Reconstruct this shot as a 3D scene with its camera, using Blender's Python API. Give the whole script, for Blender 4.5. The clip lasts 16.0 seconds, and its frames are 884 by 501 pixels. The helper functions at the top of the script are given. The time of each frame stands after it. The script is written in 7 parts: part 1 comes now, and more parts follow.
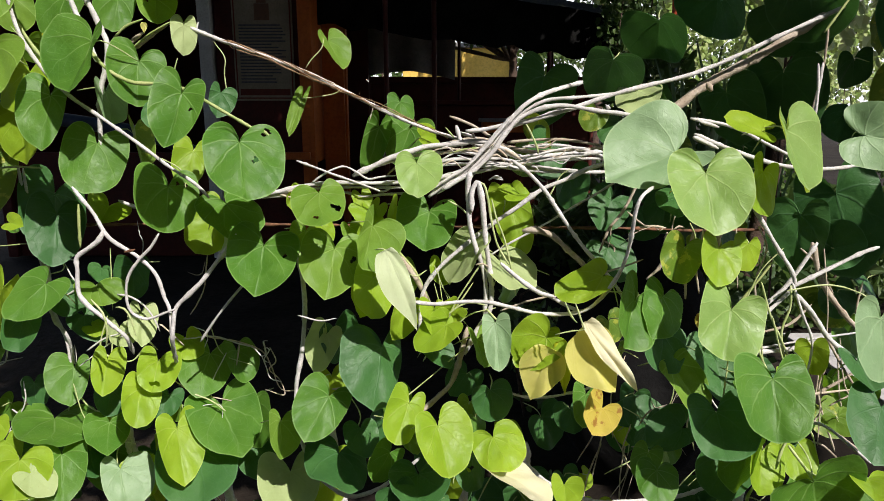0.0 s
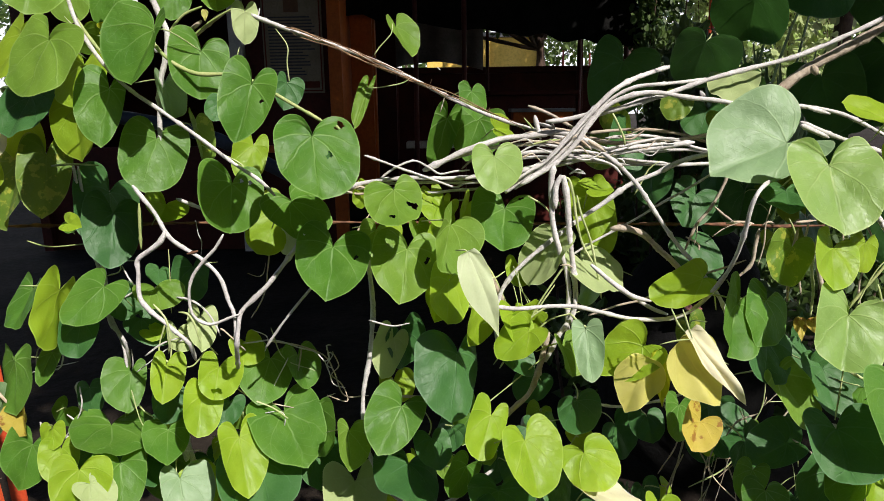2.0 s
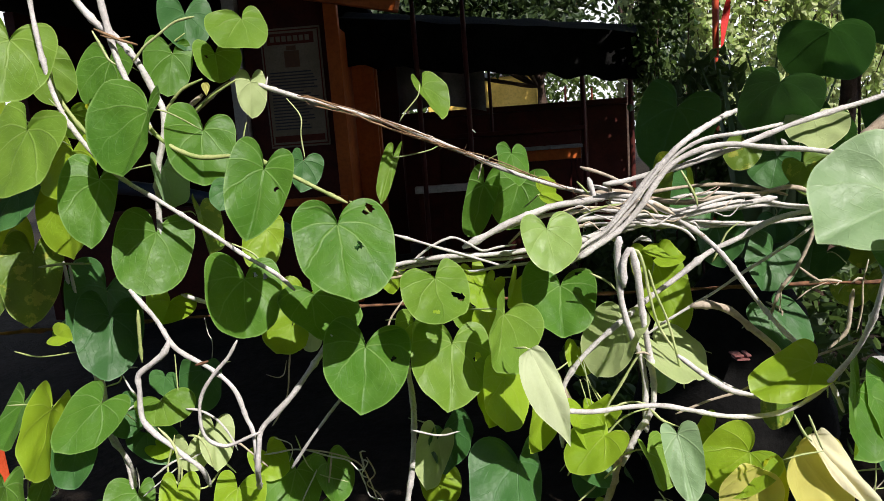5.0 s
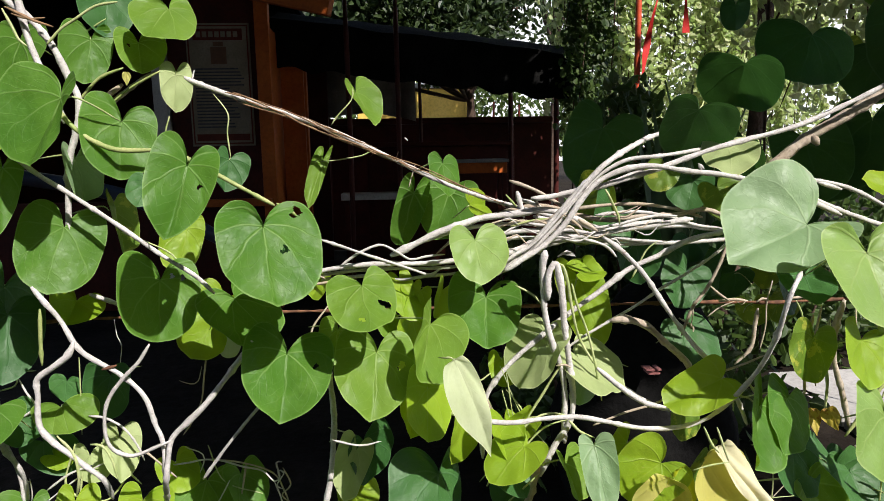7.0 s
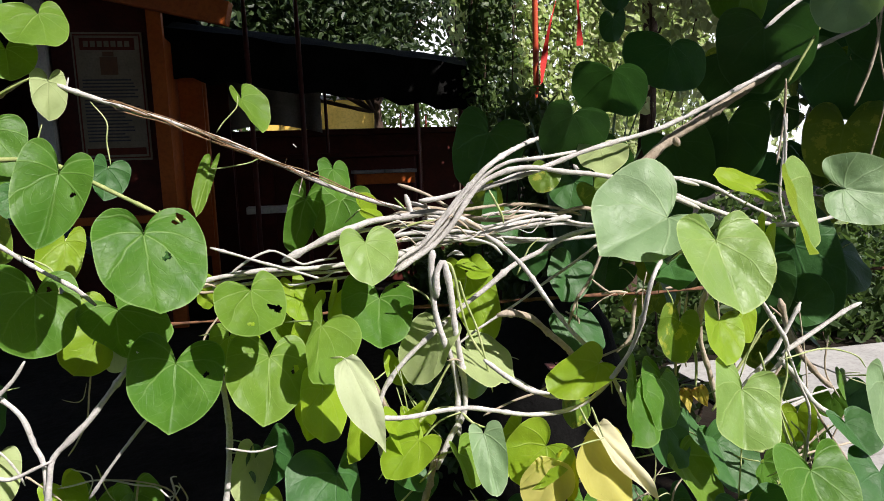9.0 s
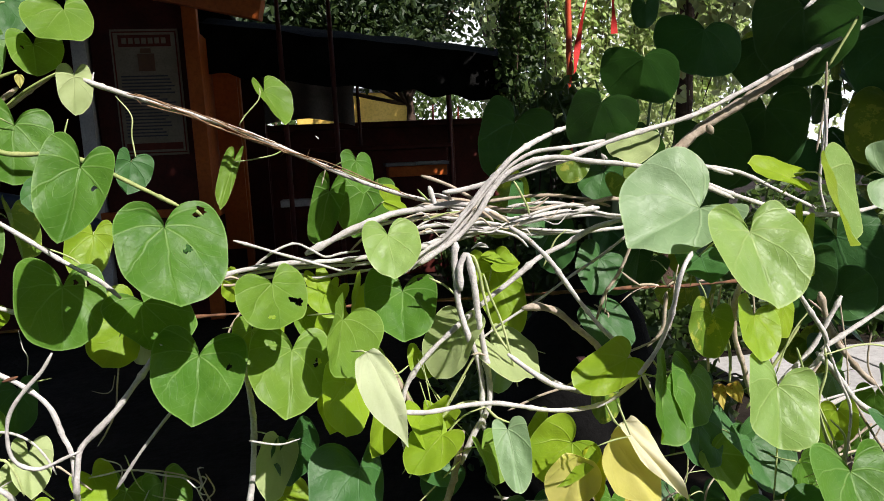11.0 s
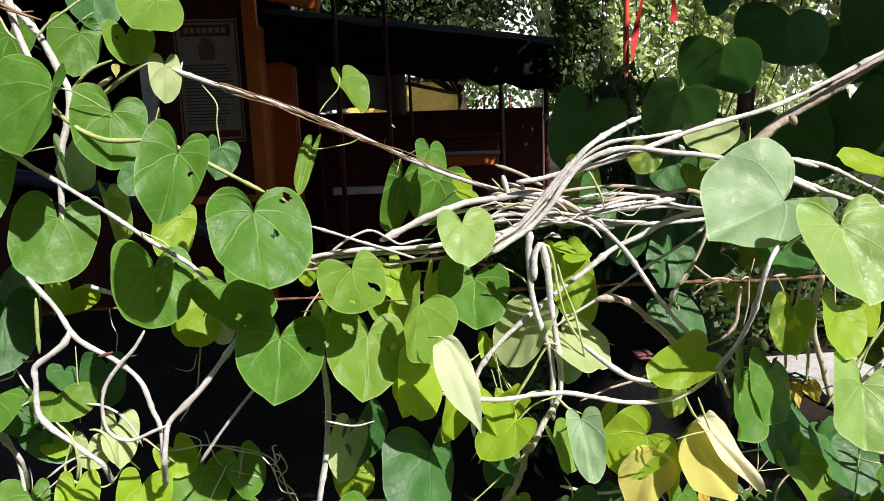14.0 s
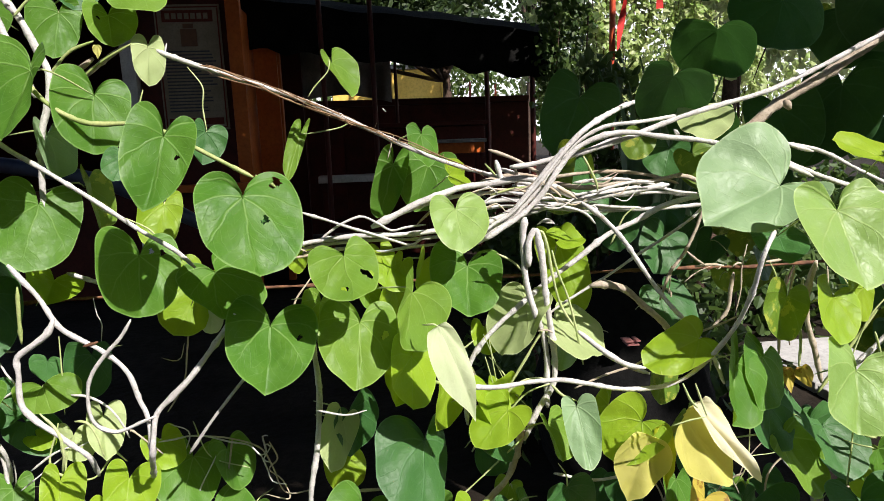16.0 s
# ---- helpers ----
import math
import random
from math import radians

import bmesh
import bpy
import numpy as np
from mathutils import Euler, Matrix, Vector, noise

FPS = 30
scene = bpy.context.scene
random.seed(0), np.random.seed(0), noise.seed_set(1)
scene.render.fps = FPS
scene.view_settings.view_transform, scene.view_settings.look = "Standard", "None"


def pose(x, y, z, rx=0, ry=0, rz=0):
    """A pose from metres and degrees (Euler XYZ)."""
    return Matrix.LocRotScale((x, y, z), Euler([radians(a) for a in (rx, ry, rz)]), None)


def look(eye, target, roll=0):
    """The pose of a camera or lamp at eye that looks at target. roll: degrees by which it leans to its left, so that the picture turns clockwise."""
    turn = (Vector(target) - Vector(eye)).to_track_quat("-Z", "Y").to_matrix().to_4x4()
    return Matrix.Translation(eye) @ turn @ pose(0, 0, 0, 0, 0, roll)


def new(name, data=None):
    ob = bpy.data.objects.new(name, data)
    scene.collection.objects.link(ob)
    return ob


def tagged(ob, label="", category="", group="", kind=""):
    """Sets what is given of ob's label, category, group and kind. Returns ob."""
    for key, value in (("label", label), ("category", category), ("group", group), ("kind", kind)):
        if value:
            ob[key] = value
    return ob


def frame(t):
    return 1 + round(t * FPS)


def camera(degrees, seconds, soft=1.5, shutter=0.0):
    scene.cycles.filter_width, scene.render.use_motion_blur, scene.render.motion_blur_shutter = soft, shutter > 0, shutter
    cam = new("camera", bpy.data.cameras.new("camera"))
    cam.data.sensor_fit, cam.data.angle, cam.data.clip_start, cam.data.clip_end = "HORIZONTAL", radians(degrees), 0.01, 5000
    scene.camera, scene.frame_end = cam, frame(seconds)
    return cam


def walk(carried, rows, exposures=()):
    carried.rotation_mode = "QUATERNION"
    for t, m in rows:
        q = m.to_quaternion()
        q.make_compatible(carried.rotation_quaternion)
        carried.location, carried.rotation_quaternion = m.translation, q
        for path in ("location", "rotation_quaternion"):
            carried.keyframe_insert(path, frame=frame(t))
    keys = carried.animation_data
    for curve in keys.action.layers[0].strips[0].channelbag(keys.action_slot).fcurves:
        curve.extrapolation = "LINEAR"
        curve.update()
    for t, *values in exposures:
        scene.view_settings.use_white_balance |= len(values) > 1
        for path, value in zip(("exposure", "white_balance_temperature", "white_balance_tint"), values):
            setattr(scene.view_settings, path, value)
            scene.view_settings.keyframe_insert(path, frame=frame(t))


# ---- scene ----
cam = camera(68.0, 16.0, 0.45)
PATH = [
    (0, (-0.0, 0.0, 1.45), (-0.0, 1.9563, 1.0342), -0.00),
    (0.5, (-0.0048, 0.0136, 1.4508), (-0.0118, 1.9658, 1.0163), -0.54),
    (1, (-0.0228, 0.0361, 1.4448), (-0.035, 1.9851, 0.9964), -0.54),
    (1.5, (-0.0481, 0.0605, 1.4432), (-0.0149, 1.9978, 0.9475), 0.03),
    (2, (-0.0747, 0.0622, 1.4487), (-0.1455, 2.0117, 1.0076), -0.70),
    (2.5, (-0.0915, 0.0683, 1.4522), (-0.261, 2.0199, 1.0491), -1.11),
    (3, (-0.101, 0.0751, 1.4555), (-0.2902, 2.026, 1.0575), -1.70),
    (3.5, (-0.0992, 0.1123, 1.452), (-0.2835, 2.061, 1.0412), -1.87),
    (4, (-0.1038, 0.1513, 1.4656), (-0.2458, 2.1177, 1.1294), -2.71),
    (4.2, (-0.1106, 0.1674, 1.4701), (-0.2431, 2.1367, 1.1466), -3.44),
    (6.3, (-0.1293, 0.2072, 1.4899), (-0.15, 2.1805, 1.1653), -2.62),
    (6.5, (-0.1336, 0.2102, 1.4859), (-0.1244, 2.1823, 1.1533), -1.68),
    (7, (-0.1245, 0.1976, 1.4809), (0.0111, 2.1697, 1.1766), -1.03),
    (7.5, (-0.1092, 0.1804, 1.4746), (0.199, 2.1343, 1.1793), -1.33),
    (8, (-0.1011, 0.1783, 1.4768), (0.302, 2.1182, 1.2043), -1.72),
    (8.5, (-0.0939, 0.1745, 1.4761), (0.3698, 2.1012, 1.2064), -1.96),
    (9, (-0.1009, 0.1716, 1.4726), (0.2968, 2.1118, 1.1942), -1.96),
    (9.2, (-0.1066, 0.1761, 1.4726), (0.2367, 2.1237, 1.1742), -2.40),
    (11.3, (-0.0861, 0.1846, 1.4704), (0.2098, 2.1399, 1.1716), -2.52),
    (11.5, (-0.0913, 0.1873, 1.4711), (0.2043, 2.1413, 1.1635), -2.55),
    (12, (-0.1033, 0.1853, 1.4705), (0.1014, 2.1496, 1.155), -2.26),
    (12.5, (-0.1111, 0.1881, 1.4686), (0.032, 2.1524, 1.1206), -2.25),
    (13, (-0.1187, 0.1914, 1.4688), (0.0209, 2.1554, 1.1179), -2.31),
    (13.5, (-0.1221, 0.1836, 1.4739), (0.0114, 2.1551, 1.1655), -2.17),
    (14, (-0.1196, 0.1796, 1.4715), (0.034, 2.1472, 1.148), -2.08),
    (14.5, (-0.119, 0.1826, 1.4702), (0.0647, 2.1468, 1.1417), -2.15),
    (15, (-0.1211, 0.1859, 1.4696), (0.0613, 2.1489, 1.1326), -2.26),
    (15.5, (-0.123, 0.1906, 1.4667), (0.0648, 2.1493, 1.1087), -2.29),
    (16, (-0.1271, 0.1917, 1.4672), (0.0686, 2.1494, 1.1079), -2.06),
]
walk(cam, [(t, look(eye, target, roll)) for t, eye, target, roll in PATH], exposures=[(t, stops, 6460, 17) for t, stops in ((0.0, 0.42), (4.0, 0.42), (9.0, 0.49), (12.0, 0.54), (14.0, 0.68), (16.0, 0.70))])

# ---- world, sun, exposure ----
SUN_TO = Vector((0.42, -0.58, 0.70)).normalized()
world = bpy.data.worlds.new("sky")
scene.world = world
world.use_nodes = True
wn = world.node_tree
sky = wn.nodes.new("ShaderNodeTexSky")
sky.sky_type = "NISHITA"
sky.sun_disc = False
sky.sun_elevation = math.asin(SUN_TO.z)
sky.sun_rotation = math.atan2(SUN_TO.x, SUN_TO.y)
wn.links.new(sky.outputs["Color"], wn.nodes["Background"].inputs["Color"])
wn.nodes["Background"].inputs["Strength"].default_value = 0.11
sun = new("sun", bpy.data.lights.new("sun", "SUN"))
sun.data.energy, sun.data.angle, sun.data.color = 5.0, radians(0.55), (1.0, 0.965, 0.89)
sun.matrix_world = look(SUN_TO * 20, (0, 0, 0))


# ---- materials ----
class Nodes:
    def __init__(self, name):
        self.mat = bpy.data.materials.new(name)
        self.mat.use_nodes = True
        self.tree = self.mat.node_tree
        self.bsdf = self.tree.nodes["Principled BSDF"]
        self.out = self.tree.nodes["Material Output"]

    def link(self, a, b):
        self.tree.links.new(a, b)

    def math(self, operation, a, b=None, c=None):
        node = self.tree.nodes.new("ShaderNodeMath")
        node.operation = operation
        for n, v in enumerate((a, b, c)):
            if v is None:
                continue
            if isinstance(v, (int, float)):
                node.inputs[n].default_value = v
            else:
                self.link(v, node.inputs[n])
        return node.outputs[0]

    def mix(self, factor, a, b, blend="MIX"):
        node = self.tree.nodes.new("ShaderNodeMix")
        node.data_type, node.blend_type = "RGBA", blend
        for socket, v in ((node.inputs[0], factor), (node.inputs[6], a), (node.inputs[7], b)):
            if isinstance(v, (int, float)):
                socket.default_value = v
            elif isinstance(v, tuple):
                socket.default_value = (*v, 1)
            else:
                self.link(v, socket)
        return node.outputs[2]

    def noise(self, vector, scale, detail=4.0, rough=0.55):
        node = self.tree.nodes.new("ShaderNodeTexNoise")
        node.inputs["Scale"].default_value = scale
        node.inputs["Detail"].default_value = detail
        node.inputs["Roughness"].default_value = rough
        if vector is not None:
            self.link(vector, node.inputs["Vector"])
        return node.outputs["Fac"]

    def ramp(self, value, low, high, to=(0.0, 1.0)):
        node = self.tree.nodes.new("ShaderNodeMapRange")
        node.interpolation_type = "SMOOTHSTEP"
        for n, v in enumerate((low, high, *to)):
            node.inputs[n + 1].default_value = v
        self.link(value, node.inputs[0])
        return node.outputs[0]

    def bump(self, height, strength, distance):
        node = self.tree.nodes.new("ShaderNodeBump")
        node.inputs["Strength"].default_value = strength
        node.inputs["Distance"].default_value = distance
        self.link(height, node.inputs["Height"])
        return node.outputs["Normal"]


def leaf_material(name, low, high, vein, through_colour, amount, rough=0.48, spots=None, veins=0.40, gloss=0.32):
    """Leaf blade: two greens, palmate veins that leave the stalk, translucency."""
    m = Nodes(name)
    uv = m.tree.nodes.new("ShaderNodeUVMap")
    uv.uv_map = "blade"
    sep = m.tree.nodes.new("ShaderNodeSeparateXYZ")
    m.link(uv.outputs["UV"], sep.inputs[0])
    x, y = sep.outputs["X"], sep.outputs["Y"]
    info = m.tree.nodes.new("ShaderNodeObjectInfo").outputs["Random"]
    coord = m.tree.nodes.new("ShaderNodeTexCoord").outputs["Object"]
    shift = m.tree.nodes.new("ShaderNodeVectorMath")
    shift.operation = "ADD"
    m.link(coord, shift.inputs[0])
    combine = m.tree.nodes.new("ShaderNodeCombineXYZ")
    for n in range(3):
        m.link(m.math("MULTIPLY", info, 7.0 + 3 * n), combine.inputs[n])
    m.link(combine.outputs[0], shift.inputs[1])
    place = shift.outputs[0]
    r = m.math("SQRT", m.math("ADD", m.math("MULTIPLY", x, x), m.math("MULTIPLY", y, y)))
    angle = m.math("ARCTAN2", x, y)
    wobble = m.math("MULTIPLY", m.math("SUBTRACT", m.noise(place, 24.0, 2.0), 0.5), 0.34)
    bent = m.math("ADD", m.math("MULTIPLY", angle, m.math("ADD", 0.72, m.math("MULTIPLY", r, 0.50))), wobble)
    near = m.math("PINGPONG", bent, 0.35)
    dist = m.math("MULTIPLY", near, m.math("ADD", r, 0.02))
    main = m.ramp(dist, 0.017, 0.003)
    fade = m.ramp(r, 0.95, 0.1)
    main = m.math("MULTIPLY", main, m.math("ADD", 0.25, m.math("MULTIPLY", fade, 0.75)))
    ribs = m.math("PINGPONG", m.math("ADD", m.math("SUBTRACT", r, m.math("MULTIPLY", near, 0.85)), m.math("MULTIPLY", m.noise(place, 38.0, 2.0), 0.16)), 0.085)
    ribs = m.math("MULTIPLY", m.ramp(ribs, 0.011, 0.002), m.ramp(r, 0.10, 0.3))
    cells = m.tree.nodes.new("ShaderNodeTexVoronoi")
    cells.feature = "DISTANCE_TO_EDGE"
    cells.inputs["Scale"].default_value = 75.0
    m.link(place, cells.inputs["Vector"])
    net = m.ramp(cells.outputs["Distance"], 0.09, 0.0)
    big = m.noise(place, 22.0, 3.0)
    fine = m.noise(place, 260.0, 4.0)
    tone = m.math("ADD", m.math("MULTIPLY", m.ramp(big, 0.3, 0.7), 0.55), m.math("MULTIPLY", info, 0.45))
    colour = m.mix(tone, low, high)
    colour = m.mix(m.math("MULTIPLY", fine, 0.22), colour, tuple(0.6 * v for v in low))
    colour = m.mix(m.math("MULTIPLY", net, 0.06), colour, vein)
    colour = m.mix(m.math("MULTIPLY", ribs, veins * 0.28), colour, vein)
    colour = m.mix(m.math("MULTIPLY", main, m.math("MULTIPLY", m.ramp(m.noise(place, 30.0, 2.0), 0.25, 0.65, (0.45, 1.0)), veins)), colour, vein)
    if spots:
        speck = m.ramp(m.noise(place, 55.0, 5.0, 0.65), spots[0], spots[0] + 0.05)
        colour = m.mix(m.math("MULTIPLY", speck, 0.85), colour, spots[1])
    speck = m.ramp(m.noise(place, 420.0, 1.0), 0.76, 0.80)
    colour = m.mix(m.math("MULTIPLY", speck, 0.45), colour, (0.22, 0.14, 0.04))
    rim = m.tree.nodes.new("ShaderNodeUVMap")
    rim.uv_map = "rim"
    out = m.tree.nodes.new("ShaderNodeSeparateXYZ")
    m.link(rim.outputs["UV"], out.inputs[0])
    colour = m.mix(m.ramp(out.outputs["X"], 0.965, 0.99, (0.0, 0.45)), colour, tuple(min(0.85, 1.15 * v) for v in vein))
    m.link(colour, m.bsdf.inputs["Base Color"])
    m.bsdf.inputs["Specular IOR Level"].default_value = gloss
    m.link(m.math("ADD", rough, m.math("MULTIPLY", m.math("SUBTRACT", fine, 0.5), 0.3)), m.bsdf.inputs["Roughness"])
    pillow = m.math("MULTIPLY", m.ramp(near, -0.1, 0.36), m.math("MULTIPLY", r, 0.75))
    crease = m.noise(place, 75.0, 3.0, 0.5)
    height = m.math("SUBTRACT", m.math("ADD", m.math("ADD", pillow, m.math("MULTIPLY", crease, 0.60)), m.math("MULTIPLY", big, 1.0)), m.math("ADD", m.math("MULTIPLY", main, 0.16), m.math("ADD", m.math("MULTIPLY", ribs, 0.045), m.math("MULTIPLY", net, 0.02))))
    normal = m.bump(height, 0.8, 0.0026)
    m.link(normal, m.bsdf.inputs["Normal"])
    thin = m.tree.nodes.new("ShaderNodeBsdfTranslucent")
    m.link(m.mix(0.72, colour, through_colour), thin.inputs["Color"])
    both = m.tree.nodes.new("ShaderNodeMixShader")
    both.inputs[0].default_value = amount
    m.link(m.bsdf.outputs[0], both.inputs[1])
    m.link(thin.outputs[0], both.inputs[2])
    m.link(both.outputs[0], m.out.inputs["Surface"])
    return m.mat


LEAF = {
    "green": leaf_material("leaf_green", (0.056, 0.168, 0.018), (0.112, 0.246, 0.030), (0.23, 0.38, 0.11), (0.28, 0.50, 0.012), 0.32, 0.46, None, 0.62, 0.24),
    # Deeper green leaf; part of its darkness is hedge shade put into the colour
    "dark": leaf_material("leaf_dark_green_with_shade", (0.030, 0.104, 0.025), (0.054, 0.150, 0.035), (0.09, 0.19, 0.09), (0.09, 0.27, 0.04), 0.15, 0.50, None, 0.36, 0.28),
    "lime": leaf_material("leaf_lime", (0.21, 0.37, 0.018), (0.33, 0.49, 0.028), (0.42, 0.55, 0.10), (0.60, 0.74, 0.012), 0.42, 0.45, None, 0.42, 0.32),
    "fresh": leaf_material("leaf_fresh_green", (0.108, 0.230, 0.024), (0.190, 0.325, 0.042), (0.32, 0.46, 0.12), (0.40, 0.58, 0.015), 0.36, 0.46, None, 0.60, 0.26),
    # Two paler greens: the sky's sheen on glossy blades is put into their colour
    "light": leaf_material("leaf_pale_with_sheen", (0.185, 0.312, 0.140), (0.270, 0.400, 0.215), (0.36, 0.48, 0.26), (0.34, 0.55, 0.06), 0.26, 0.46, None, 0.42, 0.28),
    "sheen": leaf_material("leaf_lime_with_sheen", (0.19, 0.335, 0.075), (0.28, 0.43, 0.12), (0.44, 0.55, 0.20), (0.50, 0.66, 0.04), 0.34, 0.42, None, 0.46, 0.30),
    "silver": leaf_material("leaf_silvery_underside", (0.52, 0.60, 0.34), (0.62, 0.69, 0.44), (0.70, 0.74, 0.50), (0.60, 0.70, 0.25), 0.28, 0.6, None, 0.2),
    "pale": leaf_material("leaf_underside", (0.34, 0.44, 0.17), (0.44, 0.53, 0.24), (0.56, 0.62, 0.34), (0.50, 0.62, 0.13), 0.30, 0.6, None, 0.2),
    "yellow": leaf_material("leaf_yellow", (0.62, 0.59, 0.13), (0.71, 0.67, 0.20), (0.72, 0.68, 0.26), (0.88, 0.82, 0.10), 0.46, 0.45, (0.70, (0.30, 0.14, 0.03)), 0.2),
    "lemon": leaf_material("leaf_lemon", (0.36, 0.43, 0.012), (0.48, 0.52, 0.018), (0.54, 0.55, 0.14), (0.72, 0.72, 0.02), 0.40, 0.45, (0.73, (0.30, 0.20, 0.03)), 0.2),
    "cream": leaf_material("leaf_cream", (0.74, 0.71, 0.44), (0.82, 0.79, 0.56), (0.78, 0.74, 0.46), (0.85, 0.75, 0.25), 0.34, 0.5, (0.72, (0.45, 0.24, 0.05)), 0.2),
    "brown": leaf_material("leaf_browning", (0.46, 0.38, 0.05), (0.56, 0.45, 0.08), (0.52, 0.36, 0.12), (0.70, 0.45, 0.05), 0.32, 0.55, (0.54, (0.24, 0.09, 0.02)), 0.2),
    "mottled": leaf_material("leaf_mottled", (0.09, 0.19, 0.02), (0.16, 0.27, 0.03), (0.34, 0.42, 0.12), (0.40, 0.52, 0.03), 0.38, 0.45, (0.55, (0.40, 0.42, 0.06)), 0.2),
}


def rough_material(name, low, high, scale, rough=0.8, bump=0.4, distance=0.004, extra=None, metal=0.0, fine=9.0):
    """A plain solid surface with two scales of variation and relief. extra: (threshold, colour, scale) of patches."""
    m = Nodes(name)
    coord = m.tree.nodes.new("ShaderNodeTexCoord").outputs["Object"]
    big, small = m.noise(coord, scale, 5.0), m.noise(coord, scale * fine, 5.0, 0.65)
    colour = m.mix(m.ramp(big, 0.32, 0.68), low, high)
    colour = m.mix(m.math("MULTIPLY", m.ramp(small, 0.4, 0.75), 0.5), colour, tuple(0.55 * v for v in low))
    if extra:
        patch = m.ramp(m.noise(coord, extra[2], 6.0, 0.7), extra[0], extra[0] + 0.08)
        colour = m.mix(patch, colour, extra[1])
    m.link(colour, m.bsdf.inputs["Base Color"])
    m.bsdf.inputs["Metallic"].default_value = metal
    m.link(m.math("ADD", rough - 0.1, m.math("MULTIPLY", small, 0.25)), m.bsdf.inputs["Roughness"])
    m.link(m.bump(m.math("ADD", m.math("MULTIPLY", small, 0.5), big), bump, distance), m.bsdf.inputs["Normal"])
    return m.mat


BARK = rough_material("grey_vine_bark", (0.51, 0.49, 0.46), (0.67, 0.65, 0.62), 45, 0.85, 0.8, 0.003, (0.64, (0.26, 0.21, 0.16), 70))
TAN = rough_material("tan_branch_bark", (0.36, 0.29, 0.21), (0.50, 0.43, 0.34), 30, 0.88, 0.8, 0.003, (0.62, (0.22, 0.15, 0.10), 40))
GREEN_STEM = rough_material("green_stem", (0.24, 0.32, 0.09), (0.40, 0.44, 0.17), 50, 0.6, 0.4, 0.001, (0.66, (0.40, 0.36, 0.22), 60))
STALK = rough_material("leaf_stalk", (0.34, 0.42, 0.15), (0.52, 0.57, 0.28), 60, 0.5, 0.2, 0.0006)
DRY = rough_material("dry_tendril", (0.42, 0.34, 0.24), (0.60, 0.52, 0.40), 60, 0.9, 0.5, 0.001)
ROPE = rough_material("coir_rope", (0.20, 0.115, 0.055), (0.36, 0.23, 0.13), 120, 0.95, 0.9, 0.001)
TWINE = rough_material("pale_twine", (0.44, 0.34, 0.24), (0.60, 0.50, 0.38), 160, 0.95, 0.9, 0.001)
RUST = rough_material("rusted_wire", (0.10, 0.045, 0.025), (0.24, 0.11, 0.055), 80, 0.9, 0.8, 0.001)
RED = rough_material("orange_red_paint", (0.55, 0.065, 0.02), (0.66, 0.10, 0.03), 7, 0.45, 0.25, 0.001, (0.74, (0.22, 0.06, 0.03), 30))
RIBBON = rough_material("red_cloth", (0.62, 0.025, 0.02), (0.72, 0.04, 0.03), 9, 0.7, 0.5, 0.004)
ORANGE = rough_material("orange_paint", (0.48, 0.105, 0.017), (0.57, 0.140, 0.024), 3, 0.5, 0.2, 0.002, (0.76, (0.24, 0.08, 0.03), 14))
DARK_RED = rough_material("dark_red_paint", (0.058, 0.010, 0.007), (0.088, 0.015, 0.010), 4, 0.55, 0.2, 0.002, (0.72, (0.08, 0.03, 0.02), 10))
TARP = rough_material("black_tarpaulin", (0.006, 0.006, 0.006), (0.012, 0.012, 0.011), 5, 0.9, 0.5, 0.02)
CLOTH = rough_material("grey_cloth", (0.17, 0.16, 0.15), (0.25, 0.24, 0.22), 4, 0.9, 0.5, 0.01)
GREY_TOP = rough_material("grey_tabletop", (0.22, 0.22, 0.23), (0.32, 0.32, 0.33), 5, 0.5, 0.1, 0.002)
WHITE = rough_material("white_board", (0.52, 0.51, 0.48), (0.66, 0.65, 0.62), 6, 0.6, 0.2, 0.002, (0.7, (0.30, 0.27, 0.22), 12))
# Beige paper made dull: the shade at the stall is put into its colour
PAPER = rough_material("shaded_poster_paper", (0.25, 0.21, 0.15), (0.32, 0.27, 0.20), 6, 0.5, 0.05, 0.001)
INK = rough_material("poster_print", (0.07, 0.07, 0.08), (0.11, 0.10, 0.11), 30, 0.6, 0.05, 0.001)
INK_RED = rough_material("poster_red_print", (0.12, 0.030, 0.020), (0.16, 0.040, 0.025), 20, 0.5, 0.05, 0.001)
INK_BROWN = rough_material("poster_emblem", (0.14, 0.065, 0.035), (0.18, 0.085, 0.04), 20, 0.5, 0.05, 0.001)
YELLOW_WALL = rough_material("yellow_plaster", (0.66, 0.42, 0.07), (0.76, 0.50, 0.10), 1.2, 0.85, 0.2, 0.01, (0.72, (0.42, 0.27, 0.08), 3))
GREY_WALL = rough_material("grey_plaster", (0.20, 0.19, 0.17), (0.30, 0.28, 0.25), 1.5, 0.9, 0.3, 0.01, (0.66, (0.10, 0.10, 0.08), 3))
for dull, sheen in ((TARP, 0.08), (DARK_RED, 0.25), (PAPER, 0.15), (INK, 0.15), (INK_RED, 0.15), (ORANGE, 0.3)):
    dull.node_tree.nodes["Principled BSDF"].inputs["Specular IOR Level"].default_value = sheen
# Boundary wall plaster, darkened all over to carry the shade it stands in
SHADED_WALL = rough_material("shaded_plaster", (0.055, 0.055, 0.045), (0.10, 0.095, 0.08), 1.5, 0.95, 0.4, 0.01, (0.62, (0.03, 0.035, 0.02), 3))
PINK = rough_material("pink_print", (0.30, 0.11, 0.10), (0.40, 0.18, 0.16), 40, 0.6, 0.2, 0.002)
